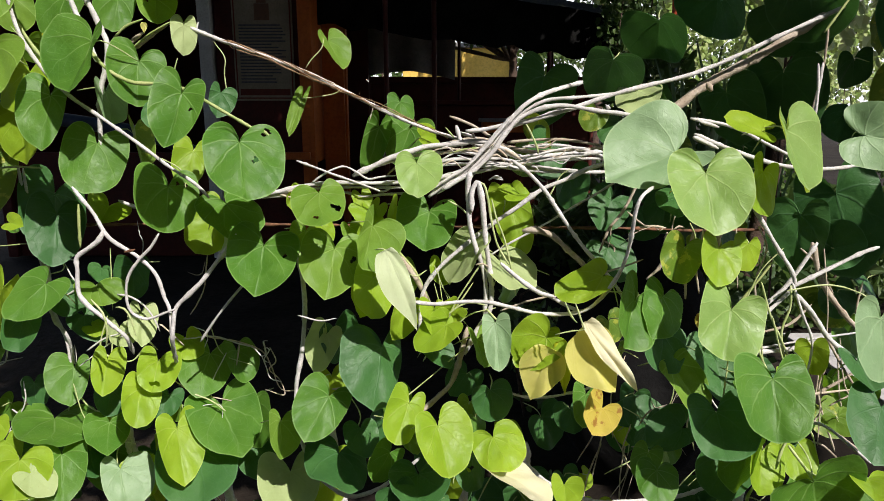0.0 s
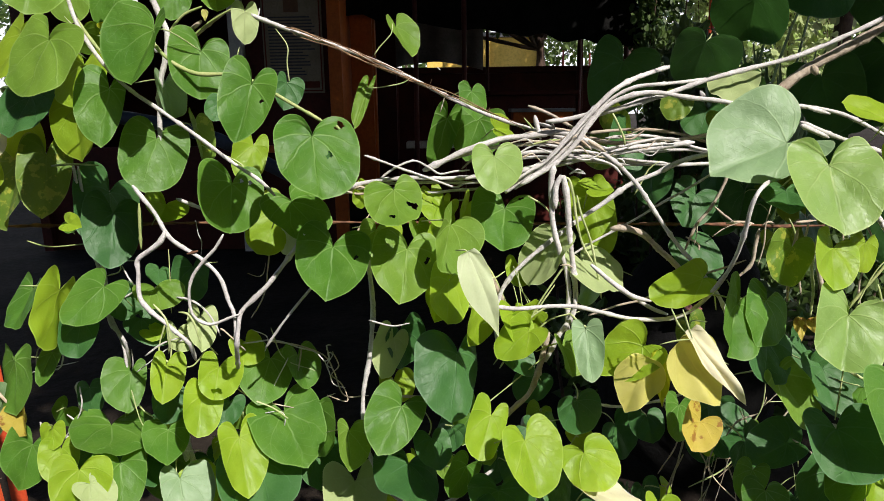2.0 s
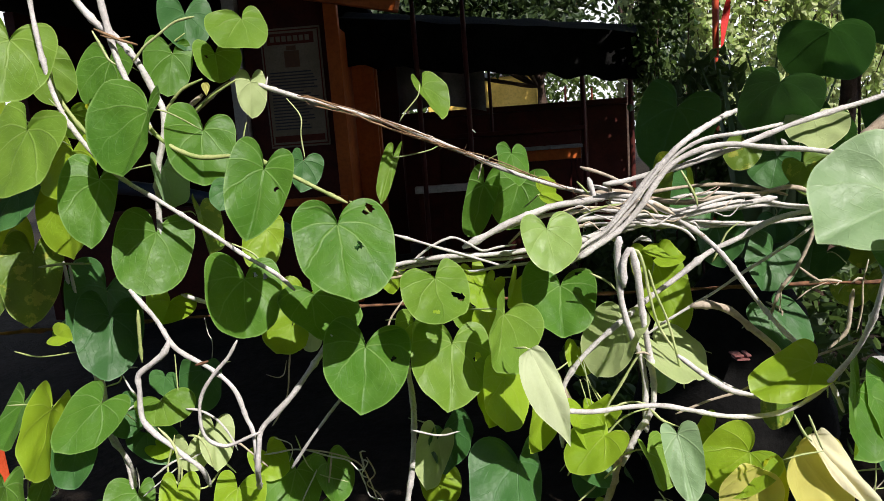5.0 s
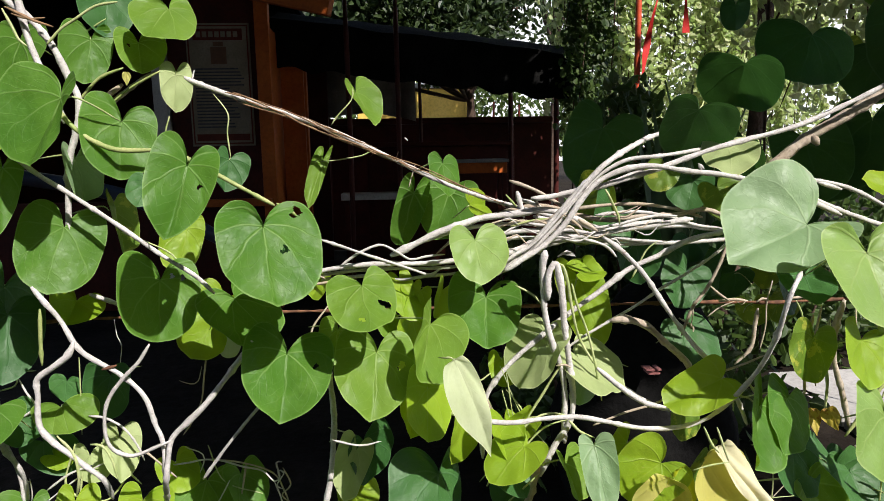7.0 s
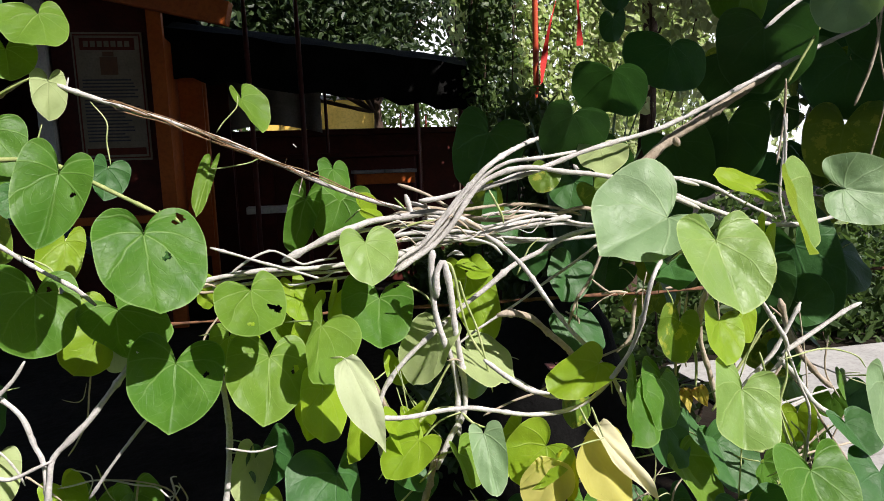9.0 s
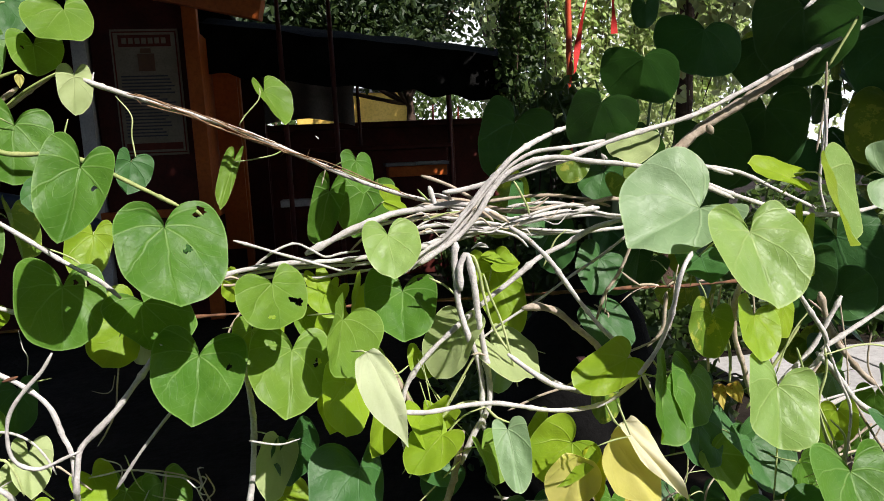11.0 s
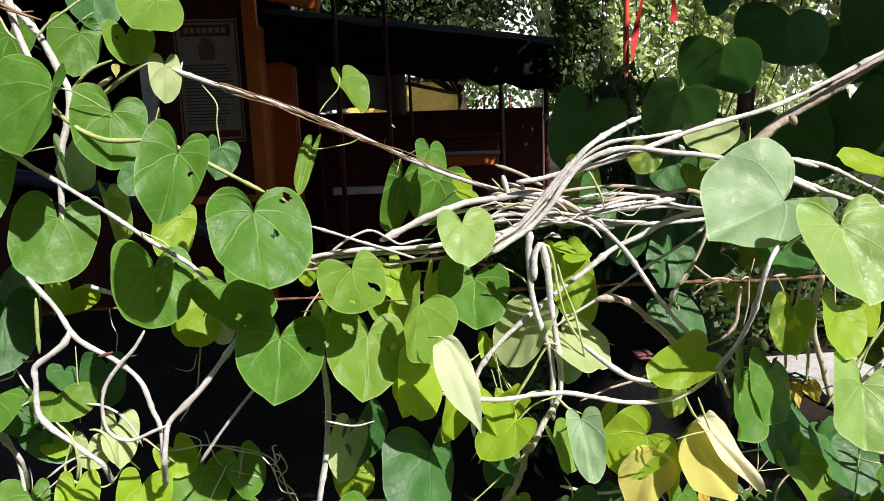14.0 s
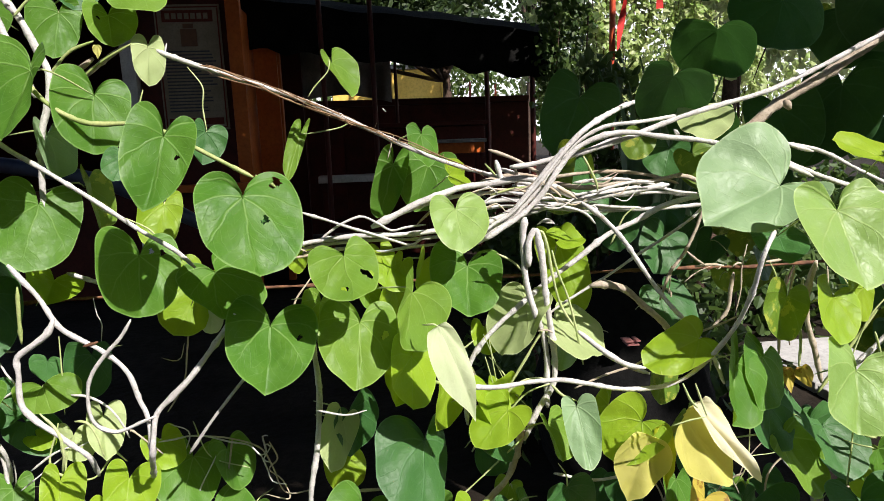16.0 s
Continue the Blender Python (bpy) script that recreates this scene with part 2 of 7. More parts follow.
BLUE_PIPE = rough_material("dark_blue_pipe", (0.02, 0.035, 0.08), (0.03, 0.05, 0.10), 8, 0.4, 0.1, 0.001)
# Earth kept almost black: deep shade on the ground is put into its colour
SOIL = rough_material("shade_darkened_ground", (0.014, 0.011, 0.008), (0.030, 0.024, 0.018), 1.3, 0.85, 0.9, 0.03, (0.70, (0.05, 0.045, 0.04), 5), fine=14)
SOIL.node_tree.nodes["Principled BSDF"].inputs["Specular IOR Level"].default_value = 0.08
CONCRETE = rough_material("pale_concrete", (0.36, 0.35, 0.325), (0.47, 0.46, 0.435), 2.5, 0.9, 0.5, 0.01, (0.66, (0.22, 0.20, 0.17), 6), fine=14)
TRUNK = rough_material("tree_bark", (0.060, 0.036, 0.024), (0.11, 0.070, 0.048), 9, 0.95, 1.0, 0.02)


def foliage_material(name, low, high, amount):
    m = Nodes(name)
    geo = m.tree.nodes.new("ShaderNodeNewGeometry")
    coord = m.tree.nodes.new("ShaderNodeTexCoord").outputs["Object"]
    colour = m.mix(geo.outputs["Random Per Island"], low, high)
    colour = m.mix(m.math("MULTIPLY", m.noise(coord, 40.0), 0.35), colour, tuple(0.5 * v for v in low))
    m.link(colour, m.bsdf.inputs["Base Color"])
    m.bsdf.inputs["Roughness"].default_value = 0.5
    thin = m.tree.nodes.new("ShaderNodeBsdfTranslucent")
    m.link(m.mix(0.5, colour, tuple(min(1.0, 2.0 * v) for v in high)), thin.inputs["Color"])
    both = m.tree.nodes.new("ShaderNodeMixShader")
    both.inputs[0].default_value = amount
    m.link(m.bsdf.outputs[0], both.inputs[1])
    m.link(thin.outputs[0], both.inputs[2])
    m.link(both.outputs[0], m.out.inputs["Surface"])
    return m.mat


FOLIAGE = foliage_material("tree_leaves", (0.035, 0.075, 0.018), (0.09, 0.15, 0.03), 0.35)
# Darker copy of the tree green: the crown's shade on itself is coloured in
FOLIAGE_SELF_SHADED = foliage_material("self_shaded_tree_leaves", (0.018, 0.042, 0.011), (0.050, 0.085, 0.018), 0.22)
# Creeper green lifted far up: the glare of sunlight is put into the colour
FOLIAGE_BRIGHT = foliage_material("creeper_leaves_with_sun", (0.24, 0.39, 0.075), (0.58, 0.66, 0.32), 0.5)
FOLIAGE_FAR = foliage_material("far_leaves", (0.05, 0.10, 0.02), (0.12, 0.18, 0.04), 0.35)
BLADE = foliage_material("broad_blades", (0.05, 0.11, 0.04), (0.12, 0.20, 0.08), 0.25)


# ---- building helpers ----
def mesh_of(name, verts, faces, material, smooth=False):
    me = bpy.data.meshes.new(name)
    me.from_pydata([tuple(v) for v in verts], [], faces)
    me.materials.append(material)
    if smooth:
        me.polygons.foreach_set("use_smooth", [True] * len(me.polygons))
    me.update()
    return me


def part(name, me, parent, label=""):
    """One mesh under a thing or a part, its vertices given from the parent's own origin."""
    ob = new(name, me)
    ob.parent = parent
    return tagged(ob, label)


def thing(name, label, category, at=(0, 0, 0), group="", kind=""):
    ob = new(name)
    ob.location = at
    ob.empty_display_size = 0.05
    return tagged(ob, label, category, group, kind)


def solid(name, me, label, category, at=(0, 0, 0), kind="", group=""):
    ob = new(name, me)
    ob.location = at
    return tagged(ob, label, category, group, kind)


def box_mesh(name, low, high, material, bevel=0.004):
    """A box between two corners with rounded edges."""
    bm = bmesh.new()
    bmesh.ops.create_cube(bm, size=1.0)
    for v in bm.verts:
        v.co = Vector([low[n] + (v.co[n] + 0.5) * (high[n] - low[n]) for n in range(3)])
    if bevel:
        bmesh.ops.bevel(bm, geom=bm.edges[:], offset=bevel, segments=2, affect="EDGES", profile=0.6)
    me = bpy.data.meshes.new(name)
    bm.to_mesh(me)
    bm.free()
    me.materials.append(material)
    return me


def spline(points, step):
    """Points along a smooth curve through the given ones."""
    p = [Vector(q) for q in points]
    if len(p) == 2:
        p = [p[0], p[0].lerp(p[1], 0.5), p[1]]
    p = [p[0] * 2 - p[1], *p, p[-1] * 2 - p[-2]]
    out = []
    for a, b, c, d in zip(p, p[1:], p[2:], p[3:]):
        n = max(2, int((c - b).length / step))
        for k in range(n):
            t = k / n
            out.append(0.5 * (2 * b + (c - a) * t + (2 * a - 5 * b + 4 * c - d) * t * t + (3 * b - a - 3 * c + d) * t ** 3))
    return [*out, p[-2]]


def tube_mesh(name, points, r0, r1, material, step=0.008, sides=8, uneven=0.12, seed=0, knots=0.0):
    """A round stem through the points, tapering, uneven, with closed ends."""
    rnd = random.Random(seed)
    line = spline(points, step)
    verts, faces = [], []
    side = Vector((0.3, -0.8, 0.5))
    phase = rnd.random() * 9
    every = rnd.uniform(0.05, 0.08)
    run = 0.0
    for k, c in enumerate(line):
        ahead = (line[min(k + 1, len(line) - 1)] - line[max(k - 1, 0)]).normalized()
        side = (side - ahead * side.dot(ahead)).normalized()
        up = ahead.cross(side)
        if k:
            run += (c - line[k - 1]).length
        r = r0 + (r1 - r0) * k / (len(line) - 1)
        r *= 1 + uneven * (0.8 * math.sin(run * 70 + phase) + 0.5 * math.sin(run * 171 + 2 * phase) + rnd.uniform(-0.3, 0.3))
        last = min(k, len(line) - 1 - k)
        r *= (0.45, 0.8)[last] if last < 2 else 1.0
        if knots:
            near = abs((run / every + phase) % 1.0 - 0.5)
            r *= 1 + knots * max(0.0, 1 - near * every / (1.3 * r0))
        for j in range(sides):
            a = 2 * math.pi * j / sides
            w = 1 + uneven * 0.55 * rnd.uniform(-1, 1) + (uneven * 1.6 if rnd.random() < 0.035 else 0.0)
            verts.append(c + (side * math.cos(a) + up * math.sin(a)) * r * w)
    for k in range(len(line) - 1):
        for j in range(sides):
            a, b = k * sides + j, k * sides + (j + 1) % sides
            faces.append((a, b, b + sides, a + sides))
    faces.append(tuple(range(sides))[::-1])
    faces.append(tuple(range(len(verts) - sides, len(verts))))
    return mesh_of(name, verts, faces, material, True)


# half of a heart-shaped blade, from tip to stalk: share of the half width, share of the length
HALF = [(0, 1.0), (0.05, 0.992), (0.20, 0.972), (0.45, 0.915), (0.71, 0.785), (0.89, 0.58), (0.975, 0.36), (1.0, 0.14), (0.97, -0.08), (0.87, -0.25),
        (0.70, -0.335), (0.50, -0.350), (0.31, -0.305), (0.16, -0.205), (0.06, -0.09), (0, 0)]
LENS = [(0, 1.0), (0.14, 0.93), (0.40, 0.80), (0.74, 0.61), (0.95, 0.45), (1.0, 0.34), (0.94, 0.20), (0.76, 0.08), (0.48, 0.0), (0.20, -0.02), (0, 0)]
COUNT = [0]


def leaf_mesh(length, width, material, fold, cup, droop, wave, holes, skew, lobes, seed):
    rnd = random.Random(seed)
    rings, per = (60, 100) if holes else (10, 28)
    line = spline([(x, y, 0) for x, y in (HALF if lobes > 0.2 else LENS)], 0.01)
    total = len(line) - 1
    def edge(s):
        f = s * total
        k = min(int(f), total - 1)
        return line[k].lerp(line[k + 1], f - k)
    half = [edge(k / per) for k in range(per + 1)]
    ring = [(p.x, p.y) for p in half] + [(-p.x, p.y) for p in half[-2:0:-1]]
    ph = [rnd.uniform(0, 6.3) for _ in range(5)]
    lobe = 1 + skew + (rnd.uniform(-0.10, 0.10) if skew == 0.0 else 0.0)
    uneven = rnd.uniform(-0.16, 0.16)
    blunt = rnd.uniform(-0.10, 0.11)
    swerve = rnd.uniform(-0.10, 0.10)
    roll = [rnd.uniform(-0.08, 0.20) for _ in range(3)]
    h = 0.5 * width / length
    uvs, verts, rims = [], [], []
    def put(u, v, f, ang):
        edge_wave = wave * f * f * (math.sin(3 * ang + ph[0]) + 0.7 * math.sin(5 * ang + ph[1]) + 0.24 * math.sin(9 * ang + ph[2]))
        if v < 0:
            v *= lobes * (1 + uneven * (1 if u > 0 else -1))
        v += blunt * max(0.0, 1 - abs(u) * 1.4) * max(0.0, v) ** 2
        x, y = (u + swerve * v * v) * h, v
        z = fold * abs(x) + cup * (x * x + (y - 0.2) ** 2) - droop * max(0.0, y) ** 2 + edge_wave
        bend = math.atan2(u, v + 0.001)
        z += 0.015 * math.sin(11 * x + ph[3]) * math.sin(9 * y + ph[4])
        z += 0.034 * f * abs(math.sin(bend * (2.2 + 1.2 * f)))
        z -= (roll[0] if u > 0 else roll[1]) * max(0.0, abs(u) - 0.35) ** 2 + roll[2] * max(0.0, v - 0.55) ** 2
        verts.append((x * length, y * length, z * length))
        uvs.append((x, y))
        rims.append((f, 0.0))
    put(0, 0.03, 0, 0)
    n = len(ring)
    for q in range(1, rings + 1):
        f = q / rings
        for k, (u, v) in enumerate(ring):
            u = u * (lobe if u > 0 else 2 - lobe)
            ragged = 1 + (0.006 * math.sin(11 * k / n * 6.28 + ph[3]) if q == rings else 0)
            put(u * f * ragged, 0.03 + (v - 0.03) * f * ragged, f, 6.283 * k / n)
    faces = [(0, 1 + k, 1 + (k + 1) % n) for k in range(n)]
    for q in range(rings - 1):
        a = 1 + q * n
        faces += [(a + k, a + n + k, a + n + (k + 1) % n, a + (k + 1) % n) for k in range(n)]
    if holes:
        def eaten(f):
            u = sum(uvs[i][0] for i in f) / len(f)
            v = sum(uvs[i][1] for i in f) / len(f)
            for a, b, r in holes:
                turn = math.atan2(v - b, u - a)
                reach = r * (1 + 0.30 * math.sin(2 * turn + ph[0]) + 0.22 * math.sin(3 * turn + ph[1]) + 0.12 * math.sin(7 * turn + ph[2]))
                if math.hypot(u - a, (v - b) * 1.15) < reach:
                    return True
            return False
        faces = [f for f in faces if not eaten(f)]
    me = mesh_of("leaf", verts, faces, material, True)
    layer = me.uv_layers.new(name="blade")
    loops = np.zeros(len(me.loops), dtype=np.int32)
    me.loops.foreach_get("vertex_index", loops)
    layer.data.foreach_set("uv", np.array(uvs, dtype=np.float32)[loops].ravel())
    layer = me.uv_layers.new(name="rim")
    layer.data.foreach_set("uv", np.array(rims, dtype=np.float32)[loops].ravel())
    return me


def leaf(vine, at, turn, length, width, kind="green", fold=0.0, cup=0.10, droop=0.08, wave=0.026, holes=(), skew=0.0, lobes=1.0, stalk=1.0, label=""):
    """A heart-shaped leaf under its vine. at: where the stalk meets the blade; turn: degrees."""
    COUNT[0] += 1
    seed = COUNT[0]
    if fold == 0.0:
        fold = random.Random(seed + 900).choice((0.04, 0.10, 0.18, 0.26, 0.34, -0.08, -0.16))
    me = leaf_mesh(length, width, LEAF[kind], fold, cup, droop, wave, holes, skew, lobes, seed)
    ob = part("leaf", me, vine, label)
    ob.matrix_local = Matrix.Translation(Vector(at) - vine.location) @ pose(0, 0, 0, *turn)
    if stalk:
        rnd = random.Random(seed)
        s, q = stalk * min(length, 0.07), rnd.uniform(-0.25, 0.25)
        way = [(0, 0.002, -0.001), (q * s * 0.4, -0.09 * s, -0.10 * s), (q * s, -0.13 * s, -0.38 * s), (q * 1.4 * s, -0.13 * s, -0.90 * s)]
        part("petiole", tube_mesh("petiole", way, 0.0009, 0.0011, STALK, 0.012, 6, 0.08, seed), ob)
    return ob


def vine_thing(label, at):
    return thing("vine", label, "vine", at, "vines over the fence")


def stem(vine, points, r0, r1=None, material=BARK, name="stem", knots=0.34, step=0.0048):
    COUNT[0] += 1
    r1 = r0 * 0.85 if r1 is None else r1
    line = [Vector(p) - vine.location for p in points]
    return part(name, tube_mesh(name, line, r0, r1, material, step, 9 if r0 > 0.003 else 6, 0.10, COUNT[0], knots), vine)


def twisted_rope(vine, points):
    """Loose strands of coarse fibre drawn out along a stem, with stray hairs."""
    line = spline([Vector(p) - vine.location for p in points], 0.004)
    g = random.Random(2)
    n = len(line)
    for strand in range(11):
        a = g.randrange(0, n - 12)
        b = min(n - 1, a + g.randrange(12, 34)) if strand > 1 else n - 1
        a = a if strand > 1 else strand * 2
        turn, reach = g.uniform(0, 6.3), g.uniform(0.0036, 0.0052)
        path = []
        for k in range(a, b + 1, 3):
            turn += g.uniform(-0.1, 0.5)
            path.append(line[k] + Vector((0, -abs(math.cos(turn)) * reach, math.sin(turn) * reach)))
        if len(path) > 2:
            part("rope", tube_mesh("rope", path, g.uniform(0.0006, 0.0011), 0.0005, ROPE, 0.006, 5, 0.3, strand), vine, "coarse brown coir fibre")
    for k in range(46):
        c = g.choice(line)
        d = Vector((g.uniform(-1, 1), g.uniform(-0.8, 0.1), g.uniform(-1, 1))) * 0.010
        part("fibre", tube_mesh("fibre", [c, c + d * 0.6, c + d], 0.0004, 0.0002, ROPE, 0.004, 4, 0.1, k), vine)


def scatter_mesh(name, spots, size, material, seed, shape=0.6, hang=0.0, face=0.0):
    """Many small folded leaves in one mesh, one island each, at the given places."""
    rnd = np.random.default_rng(seed)
    n = len(spots)
    a = rnd.normal(size=(n, 3)); a[:, 2] -= hang
    a /= np.linalg.norm(a, axis=1)[:, None]
    b = np.cross(a, rnd.normal(size=(n, 3)) + face * np.array((0.40, -0.62, 0.62)))
    b /= np.linalg.norm(b, axis=1)[:, None]
    c = np.cross(a, b)
    s = size * rnd.uniform(0.6, 1.4, (n, 1))
    p = np.asarray(spots)
    wide = s * shape * 0.5
    lift = c * wide * 0.35
    corner = [p, p + a * s * 0.22 + b * wide + lift, p + a * s * 0.68 + b * wide * 0.75 + lift, p + a * s, p + a * s * 0.68 - b * wide * 0.75 + lift, p + a * s * 0.22 - b * wide + lift]
    verts = np.stack(corner, 1).reshape(-1, 3)
    faces = [f for k in range(0, 6 * n, 6) for f in ((k, k + 1, k + 2, k + 3), (k, k + 3, k + 4, k + 5))]
    return mesh_of(name, verts, faces, material)


def clumps(rnd, centres, spread, per):
    out = []
    for c in centres:
        k = rnd.normal(size=(per, 3)) * spread
        out.append(np.asarray(c) + k)
    return np.concatenate(out)


# ---- the ground ----
def ground_mesh():
    bm = bmesh.new()
    xs = [-400, -120, -40, -15] + [-10 + 0.25 * k for k in range(81)] + [15, 40, 120, 400]
    ys = [-400, -100, -20] + [-3 + 0.25 * k for k in range(73)] + [20, 40, 120, 500]
    grid = {}
    for i, x in enumerate(xs):
        for j, y in enumerate(ys):
            near = abs(x) < 11 and -4 < y < 16
            z = 0.02 * noise.noise(Vector((x * 0.7, y * 0.7, 0))) + 0.012 * noise.noise(Vector((x * 3, y * 3, 5))) if near else 0.0
            grid[i, j] = bm.verts.new((x, y, z - 0.02))
    for i in range(len(xs) - 1):
        for j in range(len(ys) - 1):
            bm.faces.new((grid[i, j], grid[i + 1, j], grid[i + 1, j + 1], grid[i, j + 1])).smooth = True
    me = bpy.data.meshes.new("ground")
    bm.to_mesh(me)
    bm.free()
    me.materials.append(SOIL)
    return me


solid("ground", ground_mesh(), "trodden earth with pale specks, deep shade put into its dark colour", "ground", kind="structure")
# Unseen wall, added to hold back sky fill from behind the camera
solid("sky_block_south", box_mesh("sky_block_south", (-22, -9.2, -0.1), (22, -9.0, 9.0), GREY_WALL, 0.02), "unseen plain grey wall added behind the camera to block sky light", "wall", kind="structure")
slabs = thing("pavement", "pale sunlit concrete slabs with dark joints", "pavement", kind="structure")
for i in range(4):
    for j in range(3):
        x, y = 2.2 + i * 0.92, 1.9 + j * 0.72
        part("slab", box_mesh("slab", (x, y, -0.05), (x + 0.90, y + 0.70, 0.035 + 0.006 * ((i * 3 + j) % 3)), CONCRETE, 0.008), slabs)

# ---- the stall with its poster ----
stall = thing("stall", "orange painted stall with a dark red lower wall", "stall", (-1.9, 7.2, 0))
def sp(name, low, high, material, label="", bevel=0.006):
    o = stall.location
    return part(name, box_mesh(name, [a - b for a, b in zip(low, o)], [a - b for a, b in zip(high, o)], material, bevel), stall, label)
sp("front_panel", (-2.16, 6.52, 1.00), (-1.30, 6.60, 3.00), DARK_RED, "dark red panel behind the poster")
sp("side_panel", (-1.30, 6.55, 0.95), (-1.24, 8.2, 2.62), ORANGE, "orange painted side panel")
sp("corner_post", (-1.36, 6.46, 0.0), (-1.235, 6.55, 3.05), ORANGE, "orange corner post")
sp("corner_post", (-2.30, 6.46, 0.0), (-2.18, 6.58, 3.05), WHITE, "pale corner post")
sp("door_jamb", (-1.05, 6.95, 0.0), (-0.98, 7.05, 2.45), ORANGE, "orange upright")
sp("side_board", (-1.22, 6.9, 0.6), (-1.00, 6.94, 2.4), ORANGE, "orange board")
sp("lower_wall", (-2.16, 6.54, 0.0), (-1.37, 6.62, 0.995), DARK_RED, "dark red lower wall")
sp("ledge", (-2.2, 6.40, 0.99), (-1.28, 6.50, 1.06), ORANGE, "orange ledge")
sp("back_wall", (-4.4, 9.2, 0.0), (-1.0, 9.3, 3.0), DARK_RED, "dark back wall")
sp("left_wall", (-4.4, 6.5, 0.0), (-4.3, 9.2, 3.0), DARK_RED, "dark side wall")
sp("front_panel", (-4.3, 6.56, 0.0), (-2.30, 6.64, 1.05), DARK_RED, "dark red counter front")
beam = part("fascia", box_mesh("fascia", (-1.35, -0.05, -0.09), (1.35, 0.05, 0.09), ORANGE, 0.008), stall, "orange fascia board")
beam.location, beam.rotation_euler = Vector((-1.86, 5.95, 2.95)) - stall.location, (0, radians(14), radians(-14))
part("roof", box_mesh("roof", (-2.6, -1.3, 3.04), (0.75, 2.6, 3.10), TARP, 0.01), stall, "dark flat roof")

poster = thing("poster", "beige poster with shade put into its paper, red heading and small print", "poster", (-1.70, 6.50, 2.10))
part("sheet", box_mesh("sheet", (-0.285, 0.0, -0.55), (0.285, 0.012, 0.55), PAPER, 0.002), poster)
for name, low, high, ink in (("border", (-0.27, -0.004, 0.520), (0.27, -0.001, 0.532), INK_RED), ("border", (-0.27, -0.004, -0.532), (0.27, -0.001, -0.520), INK_RED),
                             ("border", (-0.27, -0.004, -0.518), (-0.258, -0.001, 0.518), INK_RED), ("border", (0.258, -0.004, -0.518), (0.27, -0.001, 0.518), INK_RED),
                             ("heading_panel", (-0.22, -0.004, 0.40), (0.22, -0.001, 0.50), INK_RED), ("emblem", (-0.07, -0.004, 0.19), (0.07, -0.001, 0.34), INK_BROWN),
                             ("emblem", (-0.045, -0.004, 0.345), (0.045, -0.001, 0.385), INK_BROWN), ("footer_panel", (-0.24, -0.004, -0.50), (0.24, -0.001, -0.44), INK_RED)):
    part(name, box_mesh(name, low, high, ink, 0.0), poster)
prnd = random.Random(5)
for k in range(7):
    part("heading_bar", box_mesh("heading_bar", (-0.19 + k * 0.055, -0.007, 0.425), (-0.15 + k * 0.055, -0.005, 0.475), PAPER, 0.0), poster)
for k in range(19):
    z = 0.14 - k * 0.029
    part("text_bar", box_mesh("text_bar", (-0.225, -0.004, z), (-0.225 + prnd.uniform(0.30, 0.45), -0.001, z + 0.012), INK, 0.0), poster)

# ---- shelter behind ----
shelter = thing("shelter", "low shelter with a sagging black tarpaulin roof", "shelter", (0.6, 8.5, 0))
def tarp_mesh():
    bm = bmesh.new()
    nx, ny = 40, 12
    def corner(i, j, top):
        f, g = i / nx, j / ny
        x = -1.30 + f * 3.10
        y = 6.85 + g * 3.4
        z = 2.766 - 0.38 * f + 0.30 * math.sin(g * 3.1) + 0.03 * noise.noise(Vector((x * 2.2, y * 2.2, 0)))
        if not top:
            z -= 0.06 + 0.40 * max(0.0, 1 - g * 5.0) + 0.05 * noise.noise(Vector((x * 5, 1, 2)))
        return (x - 0.6, y - 8.5, z)
    top = {(i, j): bm.verts.new(corner(i, j, True)) for i in range(nx + 1) for j in range(ny + 1)}
    low = {(i, j): bm.verts.new(corner(i, j, False)) for i in range(nx + 1) for j in range(ny + 1)}
    for i in range(nx):
        for j in range(ny):
            bm.faces.new((top[i, j], top[i + 1, j], top[i + 1, j + 1], top[i, j + 1]))
            bm.faces.new((low[i, j + 1], low[i + 1, j + 1], low[i + 1, j], low[i, j]))
    for i in range(nx):
        for j in (0, ny):
            bm.faces.new((low[i, j], low[i + 1, j], top[i + 1, j], top[i, j]))
    for j in range(ny):
        for i in (0, nx):
            bm.faces.new((low[i, j], low[i, j + 1], top[i, j + 1], top[i, j]))
    me = bpy.data.meshes.new("tarpaulin")
    bm.to_mesh(me)
    bm.free()
    me.materials.append(TARP)
    return me
# Dark board added behind the counter, standing in for deep shade inside
part("inner_shade_board", box_mesh("inner_shade_board", (-1.9, 1.6, 0.0), (1.65, 1.7, 1.86), DARK_RED, 0.01), shelter, "dark board added for the shelter's inner shade")
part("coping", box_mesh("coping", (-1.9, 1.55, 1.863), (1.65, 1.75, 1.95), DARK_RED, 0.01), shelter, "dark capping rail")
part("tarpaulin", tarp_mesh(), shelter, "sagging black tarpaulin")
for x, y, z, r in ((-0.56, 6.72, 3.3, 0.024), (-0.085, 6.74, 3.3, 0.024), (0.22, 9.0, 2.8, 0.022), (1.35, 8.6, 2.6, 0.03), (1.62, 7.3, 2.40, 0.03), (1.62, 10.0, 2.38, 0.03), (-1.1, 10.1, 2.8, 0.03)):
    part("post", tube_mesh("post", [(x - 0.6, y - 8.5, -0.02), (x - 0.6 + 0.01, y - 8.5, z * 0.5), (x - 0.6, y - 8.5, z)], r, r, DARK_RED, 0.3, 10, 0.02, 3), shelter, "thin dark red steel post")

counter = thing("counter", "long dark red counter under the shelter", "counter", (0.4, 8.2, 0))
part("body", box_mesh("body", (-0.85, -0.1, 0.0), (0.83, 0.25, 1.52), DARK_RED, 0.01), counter)
